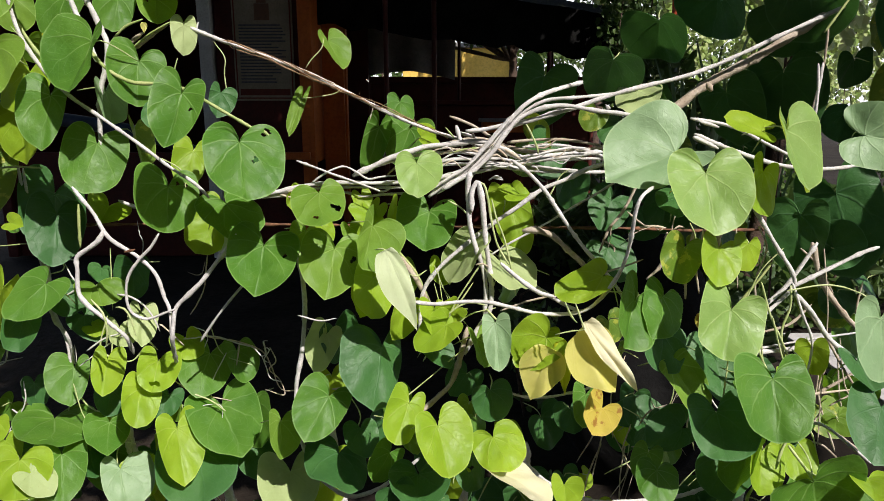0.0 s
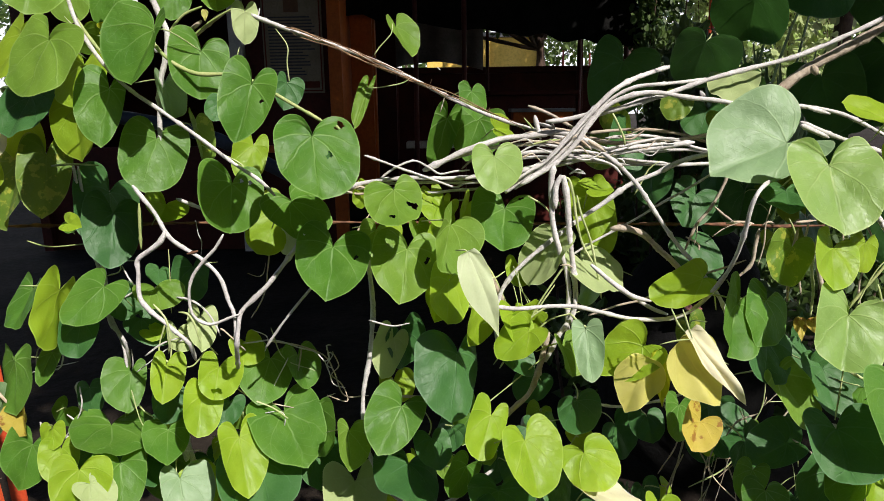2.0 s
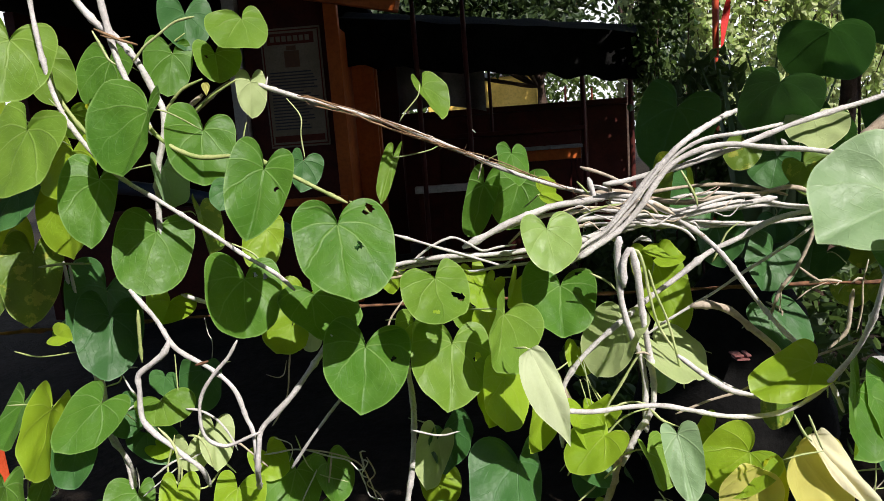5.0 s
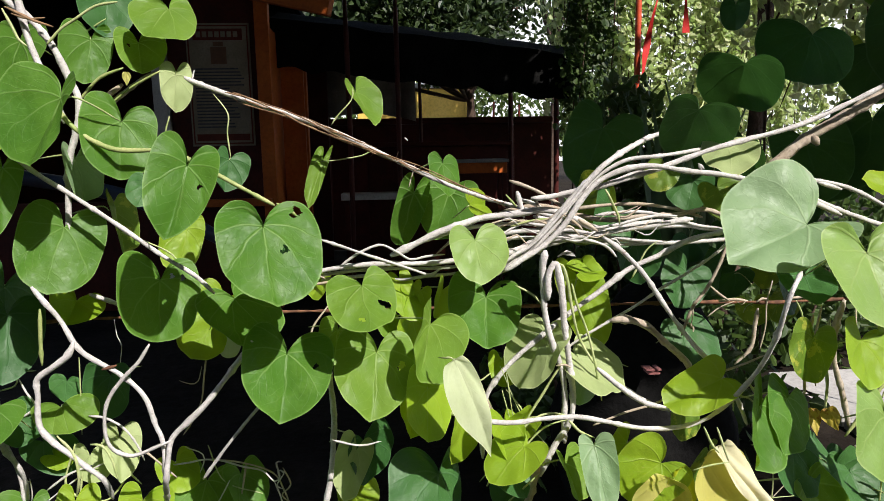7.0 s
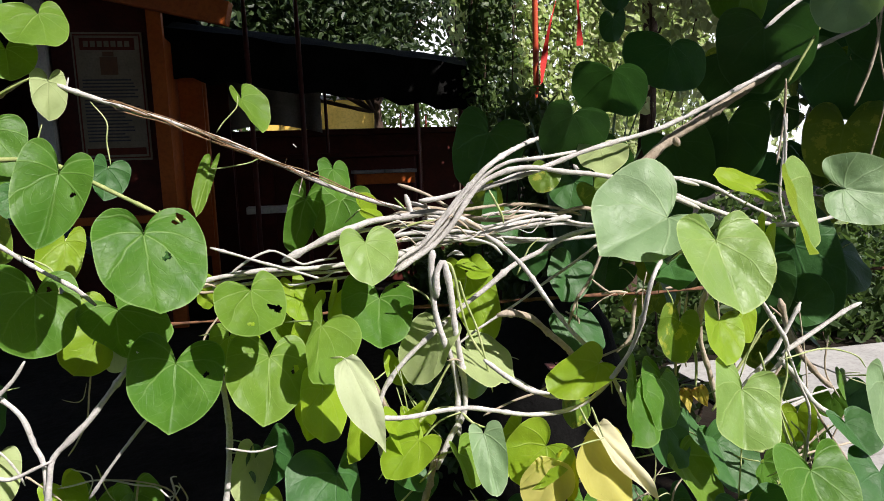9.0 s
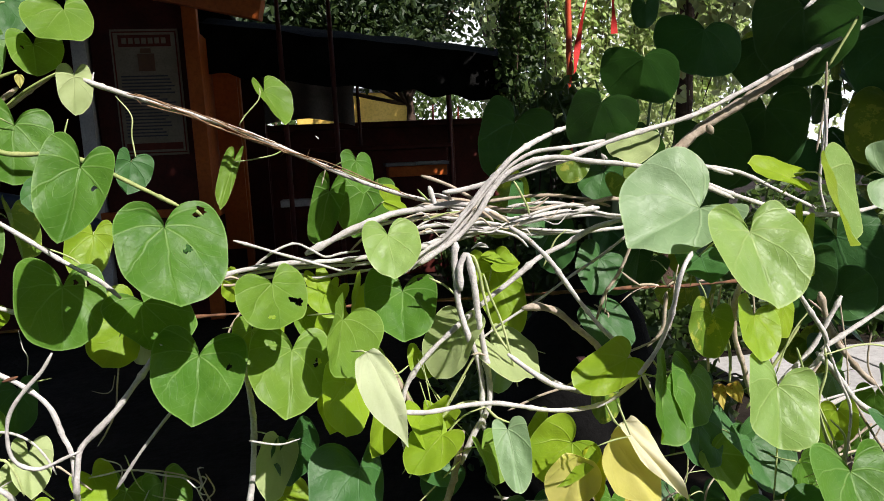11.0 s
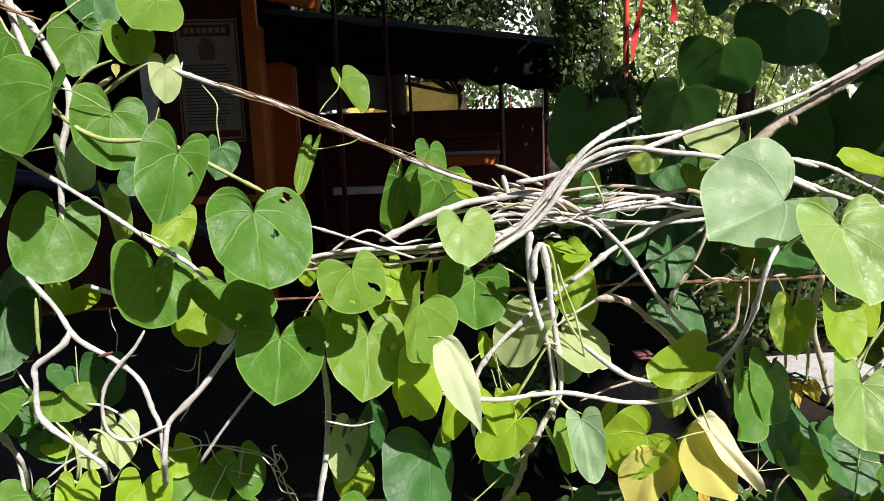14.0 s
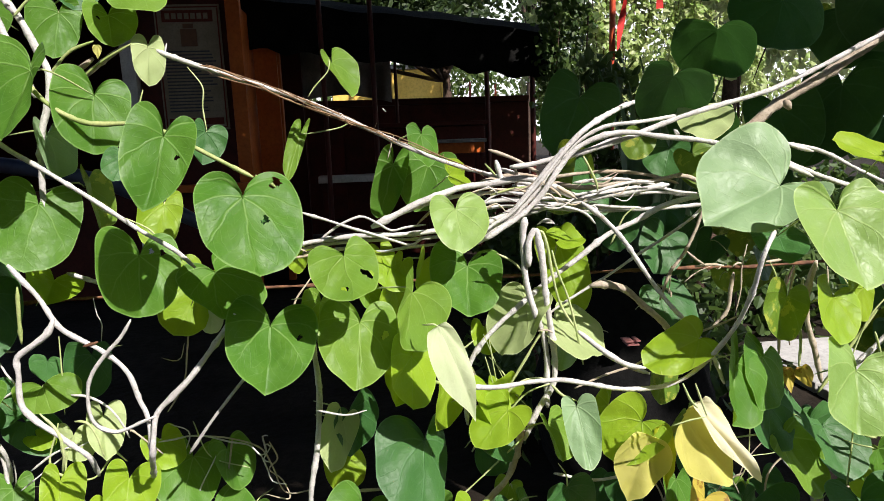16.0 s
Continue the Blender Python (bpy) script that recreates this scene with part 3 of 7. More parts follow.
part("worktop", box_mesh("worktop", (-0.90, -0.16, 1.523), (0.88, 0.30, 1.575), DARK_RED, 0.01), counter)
table = thing("table", "small table with a grey top and orange apron", "table", (0.78, 7.5, 0))
part("tabletop", box_mesh("tabletop", (-0.02, -0.22, 1.335), (0.33, 0.22, 1.37), GREY_TOP, 0.006), table)
part("tabletop", box_mesh("tabletop", (-0.36, -0.22, 1.335), (-0.03, 0.22, 1.37), GREY_TOP, 0.006), table)
part("apron", box_mesh("apron", (-0.33, -0.19, 1.22), (0.31, 0.19, 1.333), ORANGE, 0.006), table)
for x in (-0.30, 0.28):
    for y in (-0.17, 0.17):
        part("leg", box_mesh("leg", (x - 0.02, y - 0.02, 0.0), (x + 0.02, y + 0.02, 1.22), DARK_RED, 0.003), table)
bench = thing("bench", "bench with a white painted seat board", "bench", (-0.40, 7.25, 0))
part("seat", box_mesh("seat", (-0.30, -0.12, 0.97), (0.30, 0.12, 1.04), WHITE, 0.006), bench, "white painted board")
for x in (-0.24, 0.24):
    part("leg", box_mesh("leg", (x - 0.025, -0.08, 0.0), (x + 0.025, 0.08, 0.97), DARK_RED, 0.003), bench)

def cloth_mesh(w, h, seed):
    verts, faces = [], []
    n, k = 24, 10
    for i in range(n + 1):
        for j in range(k + 1):
            f, g = i / n, j / k
            verts.append((w * (f - 0.5), 0.06 * math.sin(f * 17 + seed) * (0.3 + g), -h * g * (1 - 0.25 * math.sin(f * 3.1)) - 0.06 * math.sin(f * 3.14)))
    for i in range(n):
        for j in range(k):
            a = i * (k + 1) + j
            faces.append((a, a + 1, a + k + 2, a + k + 1))
    return mesh_of("cloth", verts, faces, CLOTH, True)
solid("hanging_cloth", cloth_mesh(1.42, 0.76, 1), "dull grey cloth hung under the tarpaulin", "cloth", (-0.53, 9.4, 2.62))

# ---- bright hazy sky low behind the trees ----
haze = Nodes("bright_haze")
glow = haze.tree.nodes.new("ShaderNodeEmission")
glow.inputs["Color"].default_value, glow.inputs["Strength"].default_value = (0.93, 0.97, 1.0, 1), 1.0
haze.link(glow.outputs[0], haze.out.inputs["Surface"])
solid("backdrop", mesh_of("backdrop", [(-110, 75, -3), (110, 75, -3), (110, 75, 48), (-110, 75, 48)], [(0, 1, 2, 3)], haze.mat), "bright hazy sky behind the trees", "sky", kind="structure")

# ---- yellow house and wall, far off ----
house = thing("house", "yellow plastered house with a flat roof", "house", (1.0, 27.5, 0))
part("wall", box_mesh("wall", (-2.45, -2.5, 0), (1.70, 3.0, 3.72), YELLOW_WALL, 0.02), house)
part("roof", box_mesh("roof", (-2.55, -2.6, 3.725), (1.78, 3.1, 3.90), GREY_WALL, 0.02), house)
for x in (-0.9, 0.55):
    win = part("window", box_mesh("window", (x - 0.45, -2.53, 1.2), (x + 0.45, -2.503, 2.4), WHITE, 0.01), house)
    part("pane", box_mesh("pane", (x - 0.38, -2.545, 1.28), (x + 0.38, -2.533, 2.32), TARP, 0.0), win)
for x in (-1.75, -0.2, 1.6):
    part("pilaster", box_mesh("pilaster", (x - 0.06, -2.60, 0.0), (x + 0.06, -2.503, 3.7), YELLOW_WALL, 0.01), house)
solid("boundary_wall", box_mesh("boundary_wall", (-9.0, 19.9, 0), (3.4, 20.1, 2.34), SHADED_WALL, 0.02), "weathered grey plaster boundary wall, shade put into its colour", "wall", kind="structure")

# ---- red pole with ribbons ----
flagpole = thing("ribbon_pole", "slim orange-red pole with red cloth ribbons tied to it", "pole", (2.02, 6.0, 0))
part("pole", tube_mesh("pole", [(0, 0, -0.02), (0.005, 0, 1.8), (0, 0, 3.6)], 0.028, 0.026, RED, 0.3, 10, 0.01, 1), flagpole)
def ribbon_mesh(points, width, seed):
    line = spline(points, 0.04)
    verts, faces = [], []
    for k, c in enumerate(line):
        a = 0.9 * math.sin(k * 0.33 + seed)
        d = Vector((math.cos(a), math.sin(a), 0.1)) * width * (0.35 + 0.25 * math.sin(k * 0.21 + seed))
        verts += [c - d, c + d]
        if k:
            faces.append((2 * k - 2, 2 * k - 1, 2 * k + 1, 2 * k))
    return mesh_of("ribbon", verts, faces, RIBBON, True)
part("ribbon", ribbon_mesh([(0.04, -0.03, 2.05), (0.06, -0.05, 2.3), (0.12, -0.04, 2.6), (0.22, -0.02, 2.95), (0.30, 0, 3.4)], 0.06, 1), flagpole, "bright red cloth ribbon")
part("ribbon", ribbon_mesh([(0.42, -0.03, 2.45), (0.40, -0.05, 2.7), (0.38, -0.04, 3.0), (0.33, 0, 3.45)], 0.09, 3), flagpole, "bright red cloth ribbon")
for x, y, h in ((1.42, 10.5, 2.2), (1.95, 11.2, 2.2)):
    solid("red_stake", tube_mesh("red_stake", [(0, 0, -0.02), (0, 0.01, h * 0.5), (0.01, 0, h)], 0.035, 0.03, RED, 0.3, 8, 0.02, 4), "thin orange-red painted stake", "stake", (x, y, 0), group="red stakes")

# ---- fence post, wire and pipe ----
def angle_iron(name, low, high, wide, thick, material):
    low, high = Vector(low), Vector(high)
    out = [(0, 0), (wide, 0), (wide, thick), (thick, thick), (thick, wide), (0, wide)]
    verts = [low + Vector((x, y, 0)) for x, y in out] + [high + Vector((x, y, 0)) for x, y in out]
    faces = [(k, (k + 1) % 6, 6 + (k + 1) % 6, 6 + k) for k in range(6)] + [(0, 5, 4, 3, 2, 1), (6, 7, 8, 9, 10, 11)]
    return mesh_of(name, verts, faces, material)
fence = thing("fence_post", "orange-red painted angle-iron post wound with frayed twine", "post", (-0.766, 0.96, 0), group="fence posts")
part("post", angle_iron("post", (-0.01, 0, -0.03), (-0.205, 0.075, 1.72), 0.033, 0.006, RED), fence)
wound = []
for k in range(60):
    f = k / 59
    z = 0.86 + 0.62 * f
    c = Vector((-0.01 - 0.195 * z / 1.75 + 0.034, 0.075 * z / 1.75 - 0.003, z))
    wound.append(c + Vector((0.004 * math.sin(k * 1.3), 0, 0.004 * math.sin(k * 2.1))))
for strand in (0.0, 2.1, 4.2):
    line = [c + Vector((0.0018 * math.cos(k * 0.7 + strand), 0.0018 * math.sin(k * 0.7 + strand), 0)) for k, c in enumerate(spline(wound, 0.004))]
    part("twine", tube_mesh("twine", line, 0.0016, 0.0015, TWINE, 0.006, 6, 0.25, 2), fence, "pale frayed twine")
loop = [Vector((-0.118 + 0.024 * math.cos(k * 0.55), 0.060 + 0.024 * math.sin(k * 0.55), 1.050 + 0.0011 * k + 0.003 * math.sin(k * 0.55))) for k in range(15)]
part("twine", tube_mesh("twine", loop, 0.0015, 0.0015, TWINE, 0.006, 6, 0.3, 3), fence, "pale frayed twine")
frayed_along = random.Random(19)
for k in range(70):
    c = frayed_along.choice(wound)
    d = Vector((frayed_along.uniform(-1, 1), frayed_along.uniform(-0.8, 0.3), frayed_along.uniform(-0.6, 0.6))) * 0.009
    part("fibre", tube_mesh("fibre", [c, c + d * 0.6, c + d], 0.0005, 0.0002, TWINE, 0.004, 4, 0.1, k), fence)
def frayed(name, centre, count, reach, material, parent, seed):
    r = random.Random(seed)
    for k in range(count):
        d = Vector((r.uniform(0.1, 1), r.uniform(-0.5, 0.3), r.uniform(-0.35, 0.6))).normalized() * reach * r.uniform(0.5, 1.2)
        c = Vector(centre)
        part(name, tube_mesh(name, [c, c + d * 0.5 + Vector((0, 0, 0.003)), c + d], 0.0008, 0.0004, material, 0.008, 5, 0.2, seed + k), parent)
frayed("frayed_end", (-0.094, 0.040, 1.080), 30, 0.034, TWINE, fence, 11)
part("twine", tube_mesh("twine", [(-0.094, 0.040, 1.080), (-0.065, 0.040, 1.045), (-0.049, 0.040, 1.019)], 0.0020, 0.0014, TWINE, 0.006, 6, 0.3, 4), fence, "pale frayed twine")
far_post = thing("fence_post", "short orange-red painted post behind the vines", "post", (-1.80, 2.2, 0), group="fence posts")
part("post", angle_iron("post", (0.02, 0, -0.03), (-0.03, 0, 1.35), 0.06, 0.006, RED), far_post)
solid("pipe", tube_mesh("pipe", [(-2.9, 2.5, 1.50), (-1.9, 2.5, 1.47), (-1.14, 2.5, 1.37), (-0.79, 2.5, 1.22), (-0.66, 2.49, 1.14)], 0.026, 0.026, BLUE_PIPE, 0.06, 12, 0.01, 1), "sagging dark blue plastic pipe", "pipe")
solid("wooden_stake", tube_mesh("wooden_stake", [(0, 0, -0.03), (0.01, 0, 0.6), (0, 0, 1.36)], 0.03, 0.025, TRUNK, 0.08, 9, 0.08, 9), "dark wooden stake that holds the pipe", "stake", (-2.60, 2.555, 0))

# ---- trees, creepers and bushes ----
def tree(label, at, height, lean, centres, spread, per, size, material, seed, girth=0.16, floor=0.0, clear=None):
    t = thing("tree", label, "tree", at)
    top = Vector((lean[0], lean[1], height))
    part("trunk", tube_mesh("trunk", [(0, 0, -0.05), top * 0.4 + Vector((0.1, 0, 0)), top * 0.75, top], girth, girth * 0.4, TRUNK, 0.15, 12, 0.08, seed), t)
    r = np.random.default_rng(seed)
    for k, c in enumerate(centres[:9]):
        mid = top * 0.6 + (Vector(c) - top * 0.6) * 0.5 + Vector((0, 0, 0.2))
        part("limb", tube_mesh("limb", [top * 0.6, mid, Vector(c)], girth * 0.35, girth * 0.1, TRUNK, 0.15, 8, 0.1, seed + k), t)
    spots = clumps(r, centres, spread, per)
    spots = spots[spots[:, 2] > floor]
    if clear:
        spots = np.array([p for p in spots if not clear(Vector(p) + Vector(at))])
    part("crown", scatter_mesh("crown", spots, size, material, seed, 0.55, 0.5), t, "dense crown of small leaves")
    return t


r = np.random.default_rng(21)
def open_below(c):
    """True where a clump would take the sun from the hedge, the slabs or the trellis."""
    for y in (0.75, 1.1):
        p = c - SUN_TO * ((c.y - y) / SUN_TO.y)
        if c.y < y and -1.5 < p.x < 1.7 and 0.3 < p.z < 2.2:
            return True
    p = c - SUN_TO * (c.z / SUN_TO.z)
    if p.x > 1.7 and 1.2 < p.y < 6.0:
        return True
    p = c - SUN_TO * ((c.y - 6.0) / SUN_TO.y)
    if 1.85 < p.x < 2.7 and p.z > 1.7 and c.y < 6.0:
        return True
    p = c - SUN_TO * ((c.y - 9.2) / SUN_TO.y)
    return p.x > 2.7 and p.z > 0.6


SHADE_AT = Vector((2.36, 5.00, 0))
over = []
while len(over) < 310:
    spot = Vector((r.uniform(-7.0, 2.3), r.uniform(1.3, 10.0), r.uniform(0.0, 2.6)))
    c = spot + SUN_TO * ((r.uniform(4.1, 5.8) - spot.z) / SUN_TO.z)
    if not open_below(c):
        over.append(tuple(c - SHADE_AT))
tree("broad shade tree with a spreading dark green crown", SHADE_AT, 4.4, (0.25, -0.1), over, 0.34, 260, 0.20, FOLIAGE, 5, 0.075, 3.75, open_below)
back = [(r.uniform(-4.5, 2.6), r.uniform(-2.0, 2.0), r.uniform(2.5, 5.5)) for _ in range(50)]
back += [(r.uniform(-5.0, 0.4), r.uniform(-1.0, 2.0), r.uniform(3.4, 6.6)) for _ in range(200)]
back = [c for k, c in enumerate(back) if not 0.42 < c[0] < 0.62 and (c[0] < 0.75 or k % 2)]
tree("leafy tree rising behind the shelter, shade put into its leaves", (1.2, 13.0, 0), 4.0, (0.2, 0.2), back, 0.40, 430, 0.130, FOLIAGE_SELF_SHADED, 6, 0.12, 2.8)
side = [(r.uniform(-2.2, 2.2), r.uniform(-1, 1), r.uniform(1.2, 3.9)) for _ in range(46)]
tree("leafy tree beyond the open gap", (-9.3, 17.0, 0), 2.6, (0.2, 0.2), side, 0.5, 150, 0.16, FOLIAGE_FAR, 7)
for n, (x, y) in enumerate(((-3, 33), (3.2, 32), (8.5, 31), (14, 30), (-9, 34))):
    far = [(r.uniform(-2.6, 2.6), r.uniform(-1.5, 1.5), r.uniform(1.5, 4.6)) for _ in range(24)]
    tree("distant leafy green tree", (x, y, 0), 3.6, (0.1, 0.1), far, 0.6, 120, 0.28, FOLIAGE_FAR, 30 + n)

# Added tree, crown mostly out of view, that throws dapples on the house
tall = [(r.uniform(-2.4, 1.6), r.uniform(-1.6, 1.2), r.uniform(6.6, 9.2)) for _ in range(30)]
tree("tall leafy tree added to dapple the yellow house with shade", (4.9, 21.5, 0), 7.6, (0.2, 0.1), tall, 0.45, 90, 0.26, FOLIAGE_FAR, 40, 0.16, 5.5)

def curtain(label, at, strands, top, low, wide, deep, size, per, material, seed):
    """Creeper that hangs in strands: stems and many small leaves."""
    t = thing("creeper", label, "creeper", at)
    g = np.random.default_rng(seed)
    spots = []
    for k in range(strands):
        x, y = g.uniform(-wide, wide), g.uniform(-deep, deep)
        z0, z1 = top + g.uniform(-0.3, 0.3), g.uniform(low, low + 0.5 * (top - low))
        if k % 3 == 0:
            part("strand", tube_mesh("strand", [(x, y, z0), (x + g.uniform(-0.1, 0.1), y, 0.5 * (z0 + z1)), (x + g.uniform(-0.15, 0.15), y, 0.0 if k == 0 else z1)], 0.008, 0.005, TRUNK, 0.12, 6, 0.1, k), t)
        n = max(4, int(per * (z0 - z1)))
        f = g.uniform(0, 1, n)
        spots.append(np.stack([x + g.normal(0, 0.07, n), y + g.normal(0, 0.07, n), z1 + (z0 - z1) * f], 1))
    part("leaves", scatter_mesh("leaves", np.concatenate(spots), size, material, seed, 0.9, 1.0, 2.5), t)
    return t


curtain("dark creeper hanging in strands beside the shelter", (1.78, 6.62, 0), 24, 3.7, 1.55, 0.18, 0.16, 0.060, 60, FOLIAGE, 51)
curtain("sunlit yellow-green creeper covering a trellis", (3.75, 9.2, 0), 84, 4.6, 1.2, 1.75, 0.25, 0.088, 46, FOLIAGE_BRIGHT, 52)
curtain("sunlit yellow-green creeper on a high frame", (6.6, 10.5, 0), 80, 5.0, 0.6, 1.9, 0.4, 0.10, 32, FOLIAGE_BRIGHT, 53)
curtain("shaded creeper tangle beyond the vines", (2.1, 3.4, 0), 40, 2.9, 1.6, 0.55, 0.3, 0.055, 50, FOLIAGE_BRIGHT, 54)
# The darker leaf colour stands in for deep shade on this creeper
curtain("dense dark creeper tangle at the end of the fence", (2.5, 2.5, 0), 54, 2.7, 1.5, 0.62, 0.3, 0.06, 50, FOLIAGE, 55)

def blade_plant(label, at, count, height, seed):
    g = random.Random(seed)
    t = thing("bush", label, "plant", at)
    for k in range(count):
        a = g.uniform(0, 6.28)
        reach, h = g.uniform(0.05, 0.35), height * g.uniform(0.6, 1.1)
        d = Vector((math.cos(a), math.sin(a), 0))
        s = Vector((-d.y, d.x, 0))
        verts, faces = [], []
        for i in range(9):
            f = i / 8
            c = d * (0.05 + reach * f * f) + Vector((0, 0, h * (f - 0.12 * f ** 3)))
            w = 0.034 * math.sin(math.pi * min(1, 0.12 + 0.88 * f)) ** 0.7
            verts += [c - s * w, c + d * 0.012, c + s * w]
            if i:
                p = 3 * i
                faces += [(p - 3, p - 2, p + 1, p), (p - 2, p - 1, p + 2, p + 1)]
        part("blade", mesh_of("blade", verts, faces, BLADE, True), t)
    return t


for n, (x, y, h) in enumerate(((1.75, 4.6, 2.3), (2.1, 4.9, 2.2), (2.45, 5.4, 1.9), (2.8, 5.6, 1.6), (1.5, 5.3, 2.1))):
    blade_plant("upright dark green plant with broad strap leaves", (x, y, 0), 16, h, 60 + n)


def undergrowth(label, at, low, high, count, size, material, seed):
    """Low tangle of leaves on short stems."""
    t = thing("bush", label, "plant", at)
    g = np.random.default_rng(seed)
    spots = g.uniform(low, high, (count, 3))
    spots[:, 2] = low[2] + (spots[:, 2] - low[2]) * (0.35 + 0.65 * np.abs(np.sin(spots[:, 0] * 2.3 + seed) * np.cos(spots[:, 1] * 1.9)))
    part("leaves", scatter_mesh("leaves", spots, size, material, seed, 0.6, 0.2, 1.0), t)
    for k in range(14):
        x, y = g.uniform(low[0], high[0]), g.uniform(low[1], high[1])
        part("stem", tube_mesh("stem", [(x, y, -0.02), (x + g.uniform(-0.1, 0.1), y, 0.3), (x + g.uniform(-0.2, 0.2), y, 0.7 * high[2])], 0.012, 0.006, TRUNK, 0.08, 6, 0.1, k), t)
    return t


undergrowth("low dark green undergrowth behind the hedge", (2.6, 6.7, 0), (-1.6, -0.9, 0.0), (5.0, 0.9, 1.15), 6500, 0.13, FOLIAGE, 91)
undergrowth("dense dark bush among the strap-leaved plants", (1.80, 5.25, 0), (-0.45, -0.3, 0.0), (0.45, 0.3, 2.05), 2200, 0.10, FOLIAGE, 93)
undergrowth("dark weedy growth beyond the slabs", (3.9, 4.9, 0), (-1.9, -0.7, 0.0), (2.0, 0.7, 0.75), 3200, 0.10, FOLIAGE, 94)
undergrowth("scrubby dark weeds at the foot of the hedge", (1.3, 3.4, 0), (-0.9, -0.5, 0.0), (0.5, 0.8, 0.45), 1100, 0.09, FOLIAGE, 92)


def sack_mesh():
    bm = bmesh.new()
    bmesh.ops.create_uvsphere(bm, u_segments=40, v_segments=26, radius=1.0)
    for v in bm.verts:
        n = noise.noise(v.co * 1.7) * 0.14 + noise.noise(v.co * 5.0) * 0.05
        squash = 1.0 - 0.25 * max(0.0, v.co.z)
        v.co = Vector((v.co.x * 0.34 * squash * (1 + n), v.co.y * 0.28 * squash * (1 + n), 0.50 + v.co.z * 0.52 * (1 + 0.4 * n)))
    for f in bm.faces:
        f.smooth = True
    me = bpy.data.meshes.new("body")
    bm.to_mesh(me)
    bm.free()
    me.materials.append(TARP)
    return me


sack = thing("sack", "full black plastic sack with a small red printed patch", "sack", (0.78, 2.45, 0.0))
part("body", sack_mesh(), sack)
for x, z, w, h in ((-0.128, 0.772, 0.030, 0.006), (-0.120, 0.762, 0.040, 0.004), (-0.090, 0.773, 0.014, 0.005)):
    part("printed_patch", box_mesh("printed_patch", (x, -0.305, z), (x + w, -0.255, z + h), PINK, 0.004), sack, "faded red print")


# ---- the vines ----

upper_vine = vine_thing("grey woody vine hung with broad green leaves, one shaded", (-0.55, 0.93, 0.0))
stem(upper_vine, [(-0.567, 0.9, 1.699), (-0.567, 0.9, 1.639), (-0.561, 0.9, 1.577), (-0.548, 0.9, 1.535), (-0.52, 0.9, 1.492), (-0.493, 0.9, 1.466), (-0.462, 0.9, 1.444), (-0.416, 0.9, 1.41), (-0.373, 0.9, 1.376), (-0.34, 0.9, 1.353), (-0.321, 0.9, 1.333)], 0.0029)
stem(upper_vine, [(-0.463, 0.885, 1.535), (-0.437, 0.885, 1.504), (-0.405, 0.885, 1.487), (-0.365, 0.885, 1.485), (-0.336, 0.885, 1.477), (-0.286, 0.885, 1.448), (-0.25, 0.885, 1.427)], 0.0026, material=GREEN_STEM)
stem(upper_vine, [(-0.512, 0.92, 1.714), (-0.505, 0.92, 1.677), (-0.5, 0.92, 1.638), (-0.494, 0.92, 1.599), (-0.481, 0.92, 1.559), (-0.471, 0.92, 1.529), (-0.467, 0.92, 1.515)], 0.0039)
stem(upper_vine, [(-0.559, 0.925, 1.706), (-0.535, 0.925, 1.668), (-0.515, 0.925, 1.64), (-0.494, 0.925, 1.622), (-0.474, 0.925, 1.594), (-0.46, 0.925, 1.56), (-0.453, 0.925, 1.54), (-0.457, 0.925, 1.512), (-0.468, 0.925, 1.479), (-0.473, 0.925, 1.446), (-0.476, 0.925, 1.403), (-0.476, 0.925, 1.369)], 0.0038)
stem(upper_vine, [(-0.509, 0.91, 1.63), (-0.492, 0.91, 1.621), (-0.479, 0.91, 1.615), (-0.464, 0.91, 1.61)], 0.0016, material=ROPE)
stem(upper_vine, [(-0.503, 0.91, 1.623), (-0.487, 0.91, 1.618), (-0.471, 0.91, 1.619)], 0.0012, material=ROPE)
stem(upper_vine, [(-0.401, 0.915, 1.635), (-0.423, 0.915, 1.631), (-0.443, 0.915, 1.619), (-0.459, 0.915, 1.609), (-0.468, 0.915, 1.6), (-0.475, 0.915, 1.593)], 0.0016, material=STALK)
stem(upper_vine, [(-0.506, 0.9, 1.626), (-0.499, 0.9, 1.61), (-0.493, 0.9, 1.596), (-0.486, 0.9, 1.59)], 0.0016, material=STALK)
stem(upper_vine, [(-0.535, 0.91, 1.536), (-0.523, 0.91, 1.533), (-0.51, 0.91, 1.53)], 0.0012, material=STALK)
stem(upper_vine, [(-0.426, 0.98, 1.578), (-0.453, 0.98, 1.567), (-0.475, 0.98, 1.545), (-0.48, 0.98, 1.538)], 0.0018, material=GREEN_STEM)
stem(upper_vine, [(-0.436, 1.0, 1.562), (-0.454, 1.0, 1.549), (-0.479, 1.0, 1.527)], 0.0037, material=TAN)
leaf(upper_vine, (-0.412, 0.950, 1.570), (-87, 0, -156), 0.014, 0.009, "yellow", lobes=0.15, stalk=0)
leaf(upper_vine, (-0.575, 1.000, 1.553), (153, 81, 82), 0.037, 0.019, "lemon", lobes=0.5)
leaf(upper_vine, (-0.643, 1.020, 1.482), (-51, 67, -124), 0.018, 0.041, "lemon")
stem(upper_vine, [(-0.432, 0.95, 1.396), (-0.378, 0.95, 1.368), (-0.372, 0.95, 1.335)], 0.0011, material=STALK)
leaf(upper_vine, (-0.438, 0.857, 1.535), (-64, -7, 151), 0.074, 0.078, "green", fold=0.3, skew=0.35)
leaf(upper_vine, (-0.519, 0.893, 1.470), (-73, -14, -160), 0.072, 0.056, "green", skew=0.34)
